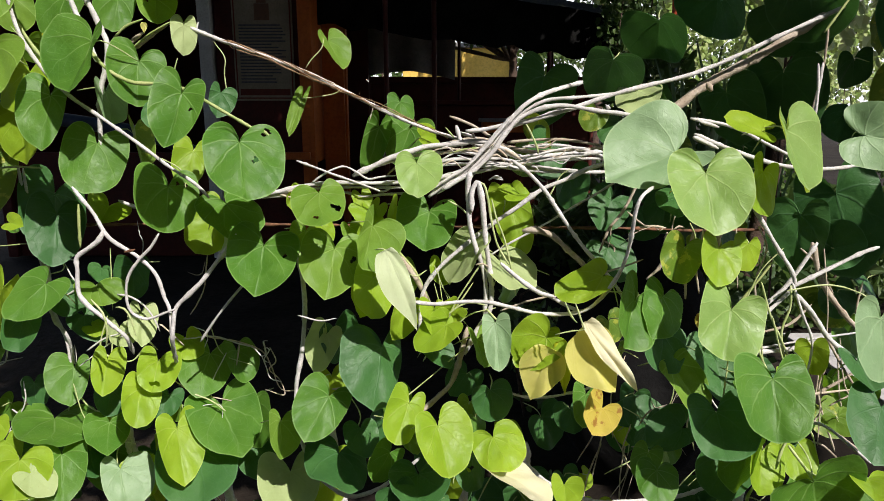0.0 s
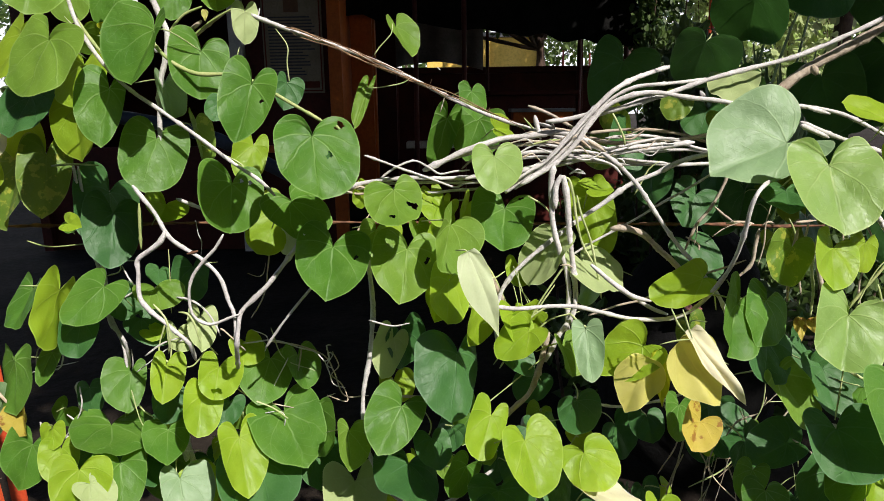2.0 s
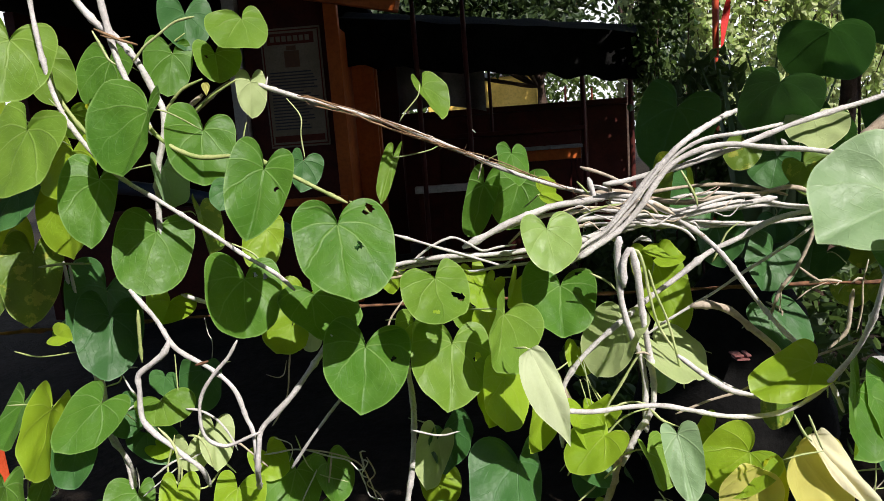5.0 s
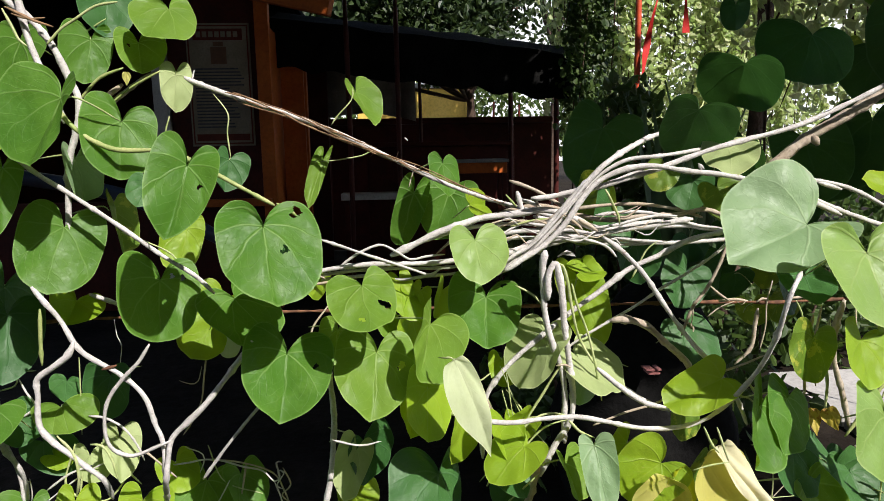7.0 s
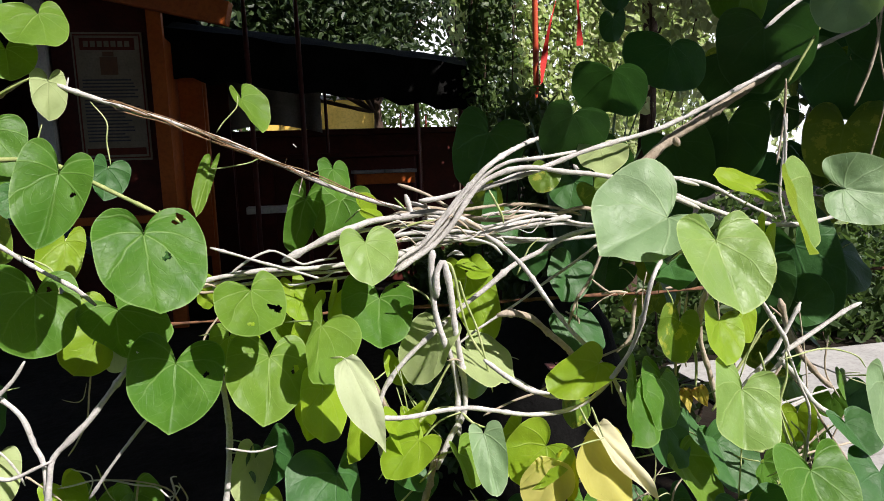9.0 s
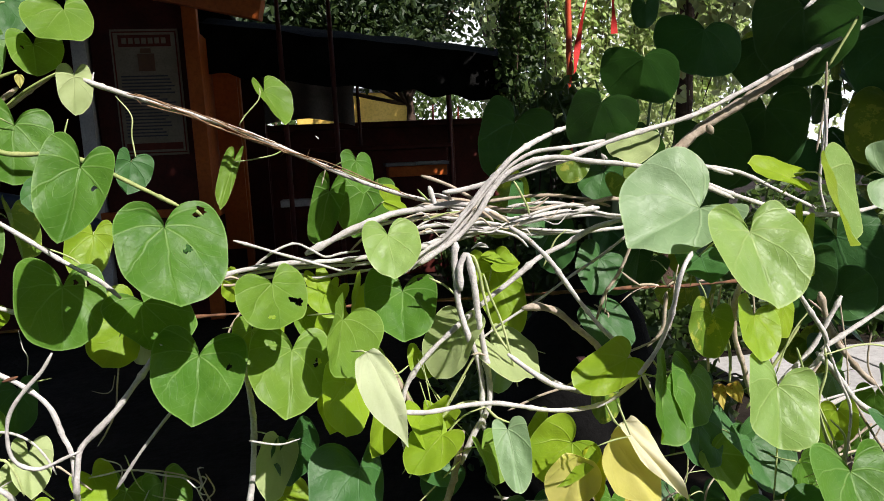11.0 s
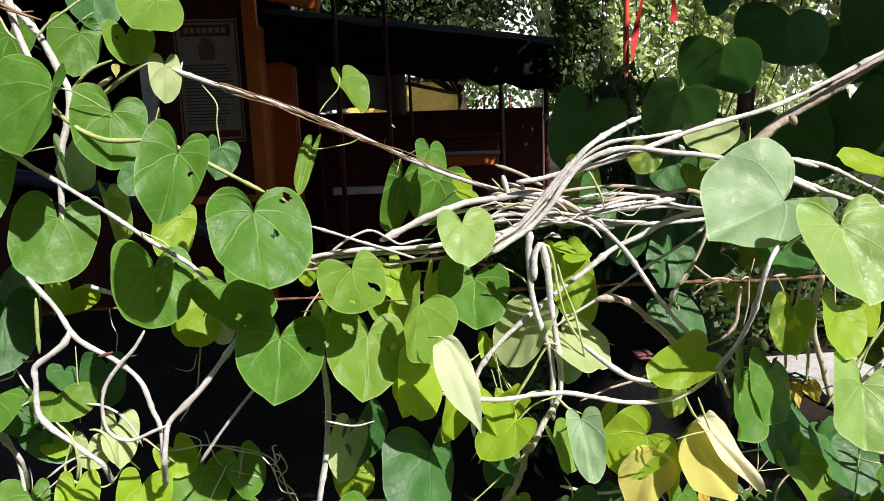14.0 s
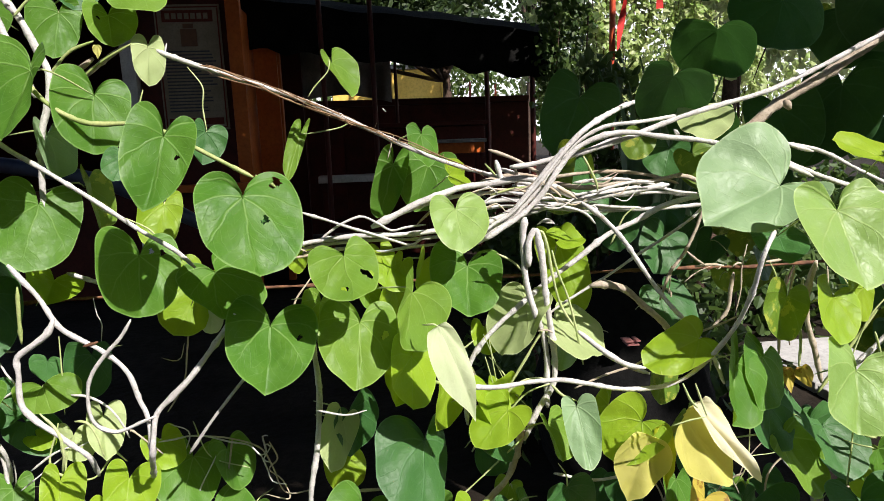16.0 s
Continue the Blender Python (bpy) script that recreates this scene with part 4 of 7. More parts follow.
leaf(upper_vine, (-0.479, 0.920, 1.406), (-66, -16, -164), 0.074, 0.085, "green", skew=-0.00)
leaf(upper_vine, (-0.407, 0.914, 1.516), (-73, -11, -152), 0.065, 0.074, "green", fold=0.15, skew=0.08)
leaf(upper_vine, (-0.309, 0.800, 1.471), (-69, -18, -163), 0.065, 0.058, "green", holes=((-0.22, 0.28, 0.035),), skew=0.09)
leaf(upper_vine, (-0.299, 0.910, 1.474), (-76, -15, -151), 0.033, 0.036, "dark", skew=-0.17)
leaf(upper_vine, (-0.373, 0.992, 1.571), (-81, -8, -137), 0.042, 0.038, "pale", skew=-0.01)
leaf(upper_vine, (-0.249, 0.816, 1.413), (-54, -3, -158), 0.080, 0.098, "green", holes=((-0.42, -0.2, 0.075), (-0.22, 0.3, 0.05)), skew=-0.11)
leaf(upper_vine, (-0.379, 0.905, 1.348), (-65, -11, -146), 0.072, 0.087, "green", holes=((-0.3, -0.02, 0.04), (-0.16, -0.06, 0.035)), skew=0.12)
leaf(upper_vine, (-0.383, 1.020, 1.390), (-72, -15, -154), 0.058, 0.052, "lime", skew=0.16)
leaf(upper_vine, (-0.306, 0.921, 1.322), (-41, 16, -127), 0.068, 0.083, "green", holes=((0.1, 0.8, 0.05),))
leaf(upper_vine, (-0.343, 1.005, 1.296), (-70, -32, -165), 0.074, 0.074, "lime")
leaf(upper_vine, (-0.334, 1.000, 1.265), (-78, -5, -168), 0.036, 0.030, "silver")
leaf(upper_vine, (-0.467, 1.000, 1.612), (-81, -11, -150), 0.053, 0.056, "green", skew=0.16)
leaf(upper_vine, (-0.418, 1.010, 1.610), (-56, -3, -152), 0.046, 0.056, "fresh", holes=((0.25, 0.2, 0.04),), skew=-0.03)
leaf(upper_vine, (-0.374, 0.990, 1.644), (-49, 4, -154), 0.053, 0.070, "fresh", skew=0.24)
leaf(upper_vine, (-0.457, 1.030, 1.663), (-65, -9, -149), 0.053, 0.065, "dark")
leaf(upper_vine, (-0.469, 0.939, 1.478), (-83, 7, -106), 0.050, 0.058, "light")
leaf(upper_vine, (-0.443, 0.951, 1.422), (-75, -4, -93), 0.052, 0.058, "mottled", fold=0.5)
leaf(upper_vine, (-0.379, 0.894, 1.452), (-60, -22, -166), 0.027, 0.033, "dark")
leaf(upper_vine, (-0.238, 0.881, 1.386), (-67, -7, -126), 0.036, 0.041, "dark")
leaf(upper_vine, (-0.523, 1.020, 1.303), (-22, -27, -158), 0.050, 0.065, "lime")
stem(upper_vine, [(-0.248, 0.885, 1.429), (-0.235, 0.885, 1.422), (-0.228, 0.885, 1.415)], 0.0021, material=GREEN_STEM)
stem(upper_vine, [(-0.5, 1.0, 1.593), (-0.481, 1.0, 1.614), (-0.448, 1.0, 1.635)], 0.0012, material=STALK)
stem(upper_vine, [(-0.5, 1.0, 1.593), (-0.497, 1.0, 1.568), (-0.51, 1.0, 1.543)], 0.0010, material=STALK)
stem(upper_vine, [(-0.434, 0.960, 1.538), (-0.411, 0.960, 1.555), (-0.379, 0.960, 1.572)], 0.0014, material=GREEN_STEM)
stem(upper_vine, [(-0.475, 1.05, 1.542), (-0.434, 1.05, 1.571), (-0.416, 1.05, 1.581)], 0.0030, material=TAN)
stem(upper_vine, [(-0.373, 0.960, 1.523), (-0.379, 0.960, 1.505), (-0.377, 0.960, 1.496)], 0.0010, material=STALK)

rope_vine = vine_thing("straight pale vine wound with coarse brown rope", (-0.15, 1.0, 0.0))
stem(rope_vine, [(-0.396, 1.0, 1.584), (-0.355, 1.0, 1.564), (-0.292, 1.0, 1.54), (-0.211, 1.0, 1.511), (-0.145, 1.0, 1.48), (-0.071, 1.0, 1.443), (-0.02, 1.0, 1.423), (0.029, 1.0, 1.408), (0.082, 1.0, 1.393)], 0.0029)
stem(rope_vine, [(-0.358, 1.0, 1.564), (-0.354, 1.0, 1.577)], 0.0013)
leaf(rope_vine, (-0.170, 1.020, 1.552), (-61, 11, -120), 0.047, 0.054, "fresh", stalk=0, fold=0.2, cup=0.15, skew=-0.09)
stem(rope_vine, [(-0.198, 0.985, 1.511), (-0.190, 0.985, 1.522), (-0.173, 0.985, 1.540), (-0.171, 0.985, 1.553)], 0.0010, material=STALK)
leaf(rope_vine, (-0.215, 1.030, 1.468), (-74, -23, -163), 0.059, 0.021, "fresh", stalk=0, fold=0.35, skew=0.26)
stem(rope_vine, [(-0.151, 1.02, 1.483), (-0.163, 1.02, 1.476), (-0.191, 1.02, 1.471), (-0.215, 1.02, 1.469)], 0.0009, material=STALK)
stem(rope_vine, [(-0.334, 1.0, 1.55), (-0.319, 1.0, 1.527), (-0.321, 1.0, 1.505), (-0.319, 1.0, 1.475)], 0.0009, material=STALK)
rope_line = [(-0.319, 0.995, 1.549), (-0.25, 0.995, 1.525), (-0.186, 0.995, 1.498), (-0.12, 0.995, 1.469), (-0.054, 0.995, 1.438), (0.005, 0.995, 1.414)]
twisted_rope(rope_vine, rope_line)

centre_vine = vine_thing("knotted bundle of pale grey vine stems with heart-shaped leaves", (0.05, 0.96, 0.0))
stem(centre_vine, [(-0.133, 0.975, 1.356), (-0.105, 0.975, 1.369), (-0.077, 0.975, 1.382), (-0.049, 0.975, 1.391), (-0.022, 0.975, 1.399), (0.019, 0.975, 1.403), (0.054, 0.975, 1.407), (0.088, 0.975, 1.397), (0.12, 0.975, 1.382), (0.159, 0.975, 1.386), (0.201, 0.975, 1.389)], 0.0043)
stem(centre_vine, [(-0.319, 0.985, 1.314), (-0.277, 0.985, 1.326), (-0.243, 0.985, 1.332), (-0.216, 0.985, 1.339), (-0.174, 0.985, 1.344), (-0.133, 0.985, 1.345), (-0.092, 0.985, 1.344), (-0.05, 0.985, 1.347), (-0.008, 0.985, 1.352), (0.027, 0.985, 1.356), (0.062, 0.985, 1.363), (0.098, 0.985, 1.371), (0.134, 0.985, 1.376)], 0.0034)
stem(centre_vine, [(-0.301, 1.0, 1.319), (-0.26, 1.0, 1.322), (-0.204, 1.0, 1.326), (-0.148, 1.0, 1.328), (-0.121, 1.0, 1.322), (-0.092, 1.0, 1.325), (-0.05, 1.0, 1.328), (-0.006, 1.0, 1.336), (0.026, 1.0, 1.346)], 0.0022)
stem(centre_vine, [(-0.213, 0.965, 1.379), (-0.185, 0.965, 1.369), (-0.159, 0.965, 1.359), (-0.133, 0.965, 1.35), (-0.106, 0.965, 1.34), (-0.087, 0.965, 1.334), (-0.073, 0.965, 1.341)], 0.0018)
stem(centre_vine, [(-0.193, 0.97, 1.346), (-0.173, 0.97, 1.36), (-0.153, 0.97, 1.369), (-0.141, 0.97, 1.37), (-0.126, 0.97, 1.362), (-0.109, 0.97, 1.352), (-0.091, 0.97, 1.355), (-0.068, 0.97, 1.357)], 0.0017)
stem(centre_vine, [(0.011, 0.975, 1.443), (0.04, 0.975, 1.432), (0.061, 0.975, 1.42), (0.082, 0.975, 1.406), (0.102, 0.975, 1.389)], 0.0023, material=TAN)
stem(centre_vine, [(0.021, 0.98, 1.43), (0.025, 0.98, 1.415), (0.03, 0.98, 1.397)], 0.0032)
stem(centre_vine, [(0.005, 0.965, 1.427), (0.011, 0.965, 1.42), (0.018, 0.965, 1.412)], 0.0016, material=GREEN_STEM)
stem(centre_vine, [(0.045, 0.985, 1.419), (0.048, 0.985, 1.409), (0.046, 0.985, 1.398)], 0.0026, material=TAN)
stem(centre_vine, [(-0.032, 1.01, 1.394), (0.004, 1.01, 1.4), (0.04, 1.01, 1.408), (0.069, 1.01, 1.407), (0.101, 1.01, 1.397), (0.142, 1.01, 1.389), (0.193, 1.01, 1.393), (0.23, 1.01, 1.393), (0.267, 1.01, 1.399), (0.292, 1.01, 1.392), (0.315, 1.01, 1.378)], 0.0034, material=TAN)
stem(centre_vine, [(-0.014, 0.99, 1.37), (0.007, 0.99, 1.378), (0.043, 0.99, 1.38), (0.085, 0.99, 1.374), (0.128, 0.99, 1.368), (0.171, 0.99, 1.364), (0.215, 0.99, 1.36), (0.259, 0.99, 1.361), (0.303, 0.99, 1.363)], 0.0031)
stem(centre_vine, [(-0.052, 0.97, 1.346), (-0.017, 0.97, 1.351), (0.017, 0.97, 1.359), (0.045, 0.97, 1.37), (0.08, 0.97, 1.373), (0.115, 0.97, 1.376), (0.15, 0.97, 1.381), (0.185, 0.97, 1.385), (0.22, 0.97, 1.39), (0.236, 0.97, 1.392)], 0.0039)
stem(centre_vine, [(0.112, 0.96, 1.385), (0.14, 0.96, 1.389), (0.167, 0.96, 1.395), (0.188, 0.96, 1.398), (0.212, 0.96, 1.397)], 0.0020)
stem(centre_vine, [(0.06, 0.975, 1.381), (0.088, 0.975, 1.381), (0.123, 0.975, 1.374), (0.166, 0.975, 1.367), (0.202, 0.975, 1.364)], 0.0022)
stem(centre_vine, [(-0.02, 0.955, 1.327), (0.004, 0.955, 1.346), (0.028, 0.955, 1.361), (0.053, 0.955, 1.389), (0.078, 0.955, 1.418), (0.101, 0.955, 1.442), (0.121, 0.955, 1.461), (0.146, 0.97, 1.474), (0.179, 1.01, 1.484), (0.219, 1.06, 1.494), (0.282, 1.1, 1.507)], 0.0036)
stem(centre_vine, [(0.296, 0.92, 1.393), (0.273, 0.92, 1.386), (0.239, 0.92, 1.38), (0.206, 0.92, 1.372), (0.173, 0.92, 1.356), (0.14, 0.92, 1.342), (0.106, 0.92, 1.317), (0.073, 0.92, 1.294), (0.04, 0.92, 1.268), (0.009, 0.92, 1.242), (-0.013, 0.92, 1.218), (-0.027, 0.92, 1.194), (-0.032, 0.92, 1.16), (-0.031, 0.92, 1.12)], 0.0033)
stem(centre_vine, [(0.283, 0.94, 1.384), (0.269, 0.94, 1.37), (0.25, 0.94, 1.352), (0.216, 0.94, 1.33), (0.188, 0.94, 1.314), (0.154, 0.94, 1.292), (0.12, 0.94, 1.273), (0.092, 0.94, 1.257), (0.064, 0.94, 1.238), (0.05, 0.94, 1.228)], 0.0019)
stem(centre_vine, [(-0.040, 0.835, 1.203), (-0.010, 0.835, 1.200), (0.026, 0.835, 1.203), (0.057, 0.835, 1.203), (0.086, 0.835, 1.197), (0.123, 0.835, 1.188), (0.161, 0.835, 1.186), (0.191, 0.835, 1.192), (0.208, 0.820, 1.214), (0.221, 0.800, 1.247), (0.225, 0.780, 1.277), (0.224, 0.760, 1.310), (0.224, 0.750, 1.337), (0.230, 0.750, 1.354), (0.249, 0.770, 1.363)], 0.0027)
stem(centre_vine, [(0.112, 0.900, 1.287), (0.130, 0.900, 1.288), (0.154, 0.900, 1.280), (0.176, 0.900, 1.260), (0.201, 0.900, 1.237), (0.209, 0.900, 1.223)], 0.0042, material=TAN)
stem(centre_vine, [(0.092, 0.870, 1.387), (0.107, 0.870, 1.376), (0.122, 0.870, 1.363), (0.141, 0.870, 1.341), (0.160, 0.870, 1.313), (0.177, 0.870, 1.289), (0.196, 0.870, 1.265), (0.220, 0.870, 1.239), (0.247, 0.870, 1.203), (0.262, 0.870, 1.169)], 0.0028)
stem(centre_vine, [(0.079, 0.850, 1.186), (0.114, 0.850, 1.199), (0.148, 0.850, 1.208), (0.167, 0.850, 1.220), (0.204, 0.850, 1.235), (0.241, 0.850, 1.247), (0.267, 0.850, 1.257)], 0.0015, material=TAN)
stem(centre_vine, [(-0.0, 0.95, 1.338), (0.024, 0.95, 1.353), (0.048, 0.95, 1.368), (0.072, 0.95, 1.392), (0.09, 0.95, 1.418), (0.109, 0.95, 1.439), (0.132, 0.95, 1.451), (0.156, 0.95, 1.457), (0.183, 0.95, 1.457), (0.217, 0.95, 1.451), (0.259, 0.95, 1.446), (0.293, 0.95, 1.439), (0.322, 0.95, 1.43)], 0.0035)
stem(centre_vine, [(0.034, 0.96, 1.422), (0.058, 0.96, 1.424), (0.088, 0.96, 1.43), (0.122, 0.96, 1.436), (0.153, 0.96, 1.444), (0.186, 0.96, 1.454), (0.221, 0.96, 1.466), (0.256, 0.96, 1.477), (0.297, 0.96, 1.487), (0.359, 0.96, 1.503), (0.428, 0.96, 1.532), (0.474, 0.96, 1.554), (0.523, 0.96, 1.576), (0.591, 0.96, 1.606), (0.667, 0.96, 1.636)], 0.0033)
stem(centre_vine, [(0.087, 0.97, 1.423), (0.122, 0.97, 1.435), (0.156, 0.97, 1.447), (0.177, 0.97, 1.456)], 0.0025)
stem(centre_vine, [(0.24, 0.955, 1.453), (0.234, 0.955, 1.458), (0.237, 0.955, 1.451)], 0.0028)
stem(centre_vine, [(0.095, 0.955, 1.373), (0.114, 0.955, 1.368), (0.127, 0.955, 1.361), (0.137, 0.955, 1.35)], 0.0020)
stem(centre_vine, [(0.043, 0.96, 1.355), (0.05, 0.96, 1.367), (0.058, 0.96, 1.374)], 0.0028)
stem(centre_vine, [(-0.01, 0.965, 1.385), (0.004, 0.965, 1.391), (0.021, 0.965, 1.396), (0.051, 0.965, 1.393), (0.075, 0.965, 1.396)], 0.0012, material=DRY)
stem(centre_vine, [(-0.017, 0.96, 1.393), (0.01, 0.96, 1.398), (0.037, 0.96, 1.39), (0.057, 0.96, 1.384), (0.084, 0.96, 1.388)], 0.0010, material=DRY)
stem(centre_vine, [(0.091, 0.96, 1.396), (0.105, 0.96, 1.388), (0.115, 0.96, 1.381)], 0.0028, material=DRY)
stem(centre_vine, [(0.073, 0.955, 1.402), (0.087, 0.955, 1.392), (0.095, 0.955, 1.384)], 0.0021, material=DRY)
stem(centre_vine, [(-0.005, 0.958, 1.378), (0.016, 0.958, 1.39), (0.043, 0.958, 1.397), (0.063, 0.958, 1.392)], 0.0014)
stem(centre_vine, [(0.009, 0.957, 1.39), (0.033, 0.957, 1.396), (0.057, 0.957, 1.398)], 0.0016, material=GREEN_STEM)
stem(centre_vine, [(0.262, 0.94, 1.403), (0.27, 0.94, 1.4), (0.276, 0.94, 1.387)], 0.0034)
stem(centre_vine, [(0.272, 0.94, 1.414), (0.277, 0.94, 1.403), (0.282, 0.94, 1.388)], 0.0020, material=DRY)
stem(centre_vine, [(-0.079, 0.955, 1.36), (-0.069, 0.955, 1.369), (-0.058, 0.955, 1.378), (-0.045, 0.955, 1.384)], 0.0016, material=TAN)
stem(centre_vine, [(0.154, 0.95, 1.324), (0.161, 0.95, 1.338), (0.171, 0.95, 1.358), (0.185, 0.95, 1.369)], 0.0012, material=STALK)
stem(centre_vine, [(0.12, 0.95, 1.432), (0.128, 0.95, 1.417), (0.136, 0.95, 1.4), (0.138, 0.95, 1.39)], 0.0018, material=STALK)
stem(centre_vine, [(0.022, 0.99, 1.419), (0.04, 0.99, 1.415), (0.057, 0.99, 1.406)], 0.0026)
stem(centre_vine, [(0.069, 0.97, 1.35), (0.08, 0.97, 1.356), (0.09, 0.97, 1.351), (0.076, 0.97, 1.353)], 0.0021)
stem(centre_vine, [(-0.112, 1.0, 1.496), (-0.108, 1.0, 1.492)], 0.0009)
stem(centre_vine, [(-0.244, 0.985, 1.327), (-0.227, 0.985, 1.323), (-0.206, 0.985, 1.325)], 0.0021, material=DRY)
stem(centre_vine, [(-0.232, 0.98, 1.331), (-0.222, 0.98, 1.334), (-0.212, 0.98, 1.33)], 0.0017, material=DRY)
stem(centre_vine, [(-0.007, 0.96, 1.331), (0.017, 0.96, 1.349), (0.042, 0.96, 1.367), (0.067, 0.96, 1.393), (0.087, 0.96, 1.42), (0.108, 0.96, 1.442), (0.13, 0.96, 1.457), (0.153, 0.96, 1.466), (0.187, 0.96, 1.469), (0.234, 0.99, 1.473), (0.277, 1.02, 1.478)], 0.0027)
stem(centre_vine, [(-0.014, 0.947, 1.34), (0.013, 0.947, 1.358), (0.034, 0.947, 1.37), (0.062, 0.947, 1.399), (0.087, 0.947, 1.428), (0.101, 0.947, 1.446)], 0.0022)
stem(centre_vine, [(-0.306, 0.99, 1.317), (-0.244, 0.99, 1.327), (-0.189, 0.99, 1.336), (-0.127, 0.99, 1.338), (-0.078, 0.99, 1.337), (-0.029, 0.99, 1.341), (0.014, 0.99, 1.352)], 0.0023)
stem(centre_vine, [(-0.126, 0.985, 1.361), (-0.091, 0.985, 1.372), (-0.049, 0.985, 1.384), (-0.014, 0.985, 1.389), (0.028, 0.985, 1.39), (0.07, 0.985, 1.385), (0.112, 0.985, 1.376)], 0.0026)
stem(centre_vine, [(-0.029, 0.98, 1.365), (0.006, 0.98, 1.372), (0.047, 0.98, 1.373), (0.097, 0.98, 1.367), (0.146, 0.98, 1.362), (0.189, 0.98, 1.361)], 0.0023)
stem(centre_vine, [(0.045, 1.0, 1.397), (0.081, 1.0, 1.39), (0.124, 1.0, 1.382), (0.175, 1.0, 1.378), (0.234, 1.0, 1.38), (0.271, 1.0, 1.375), (0.308, 1.0, 1.372)], 0.0026)
stem(centre_vine, [(0.1, 1.02, 1.403), (0.145, 1.02, 1.407), (0.189, 1.02, 1.407), (0.234, 1.02, 1.4), (0.272, 1.02, 1.388)], 0.0024, material=TAN)
stem(centre_vine, [(0.119, 0.985, 1.398), (0.169, 0.985, 1.401), (0.212, 0.985, 1.394), (0.249, 0.985, 1.382), (0.28, 0.985, 1.378)], 0.0021)
stem(centre_vine, [(0.074, 0.955, 1.373), (0.092, 0.955, 1.371), (0.11, 0.955, 1.381)], 0.0012)
stem(centre_vine, [(-0.004, 0.955, 1.396), (0.007, 0.955, 1.4), (0.018, 0.955, 1.392)], 0.0011)
stem(centre_vine, [(0.096, 0.955, 1.379), (0.112, 0.955, 1.374), (0.127, 0.955, 1.381)], 0.0008, material=DRY)
stem(centre_vine, [(0.003, 0.955, 1.373), (0.016, 0.955, 1.38), (0.029, 0.955, 1.368)], 0.0011, material=DRY)
stem(centre_vine, [(0.033, 0.955, 1.396), (0.051, 0.955, 1.397), (0.069, 0.955, 1.409)], 0.0008, material=TAN)
stem(centre_vine, [(0.129, 0.955, 1.372), (0.136, 0.955, 1.371), (0.142, 0.955, 1.363)], 0.0013)
stem(centre_vine, [(-0.016, 0.955, 1.38), (-0.003, 0.955, 1.374), (0.011, 0.955, 1.379)], 0.0008, material=DRY)
stem(centre_vine, [(0.157, 0.955, 1.387), (0.168, 0.955, 1.385), (0.179, 0.955, 1.396)], 0.0009, material=DRY)
stem(centre_vine, [(0.022, 0.955, 1.388), (0.033, 0.955, 1.384), (0.043, 0.955, 1.38)], 0.0011)
stem(centre_vine, [(0.038, 0.955, 1.398), (0.057, 0.955, 1.392), (0.075, 0.955, 1.405)], 0.0011, material=DRY)
stem(centre_vine, [(0.113, 0.955, 1.393), (0.12, 0.955, 1.4), (0.127, 0.955, 1.404)], 0.0007, material=DRY)
stem(centre_vine, [(0.051, 0.955, 1.375), (0.069, 0.955, 1.376), (0.087, 0.955, 1.373)], 0.0009)
stem(centre_vine, [(0.158, 0.955, 1.382), (0.176, 0.955, 1.376), (0.193, 0.955, 1.395)], 0.0009)
stem(centre_vine, [(0.129, 0.955, 1.402), (0.147, 0.955, 1.398), (0.165, 0.955, 1.41)], 0.0013, material=TAN)
stem(centre_vine, [(0.066, 0.955, 1.382), (0.079, 0.955, 1.389), (0.092, 0.955, 1.377)], 0.0014, material=DRY)
stem(centre_vine, [(0.127, 0.955, 1.402), (0.144, 0.955, 1.404), (0.162, 0.955, 1.411)], 0.0009, material=TAN)
stem(centre_vine, [(0.039, 0.905, 1.369), (0.036, 0.905, 1.351), (0.037, 0.905, 1.325), (0.039, 0.905, 1.296), (0.046, 0.905, 1.267), (0.058, 0.905, 1.232), (0.063, 0.905, 1.197), (0.062, 0.905, 1.17), (0.063, 0.905, 1.141)], 0.0038)
stem(centre_vine, [(0.041, 0.9, 1.313), (0.041, 0.9, 1.339), (0.045, 0.9, 1.351), (0.05, 0.9, 1.354), (0.055, 0.9, 1.332), (0.058, 0.9, 1.306), (0.061, 0.9, 1.276), (0.067, 0.9, 1.232), (0.071, 0.9, 1.195), (0.067, 0.9, 1.168), (0.05, 0.9, 1.141), (0.033, 0.9, 1.104)], 0.0039)
stem(centre_vine, [(0.046, 0.9, 1.355), (0.057, 0.9, 1.352), (0.063, 0.9, 1.334), (0.068, 0.9, 1.305), (0.077, 0.9, 1.269), (0.094, 0.9, 1.238)], 0.0017, material=STALK)
stem(centre_vine, [(0.069, 0.905, 1.33), (0.076, 0.905, 1.304), (0.089, 0.905, 1.27), (0.102, 0.905, 1.215), (0.106, 0.905, 1.191)], 0.0015, material=STALK)
stem(centre_vine, [(0.047, 0.885, 1.242), (0.057, 0.885, 1.243), (0.064, 0.885, 1.239)], 0.0016, material=DRY)
stem(centre_vine, [(0.055, 0.89, 1.243), (0.039, 0.89, 1.218), (0.019, 0.89, 1.185), (0.009, 0.89, 1.162)], 0.0013, material=STALK)
stem(centre_vine, [(-0.006, 0.9, 1.231), (0.001, 0.9, 1.183), (0.01, 0.9, 1.134)], 0.0008, material=STALK)
stem(centre_vine, [(-0.011, 0.9, 1.211), (-0.002, 0.9, 1.176), (0.004, 0.9, 1.155)], 0.0007, material=STALK)
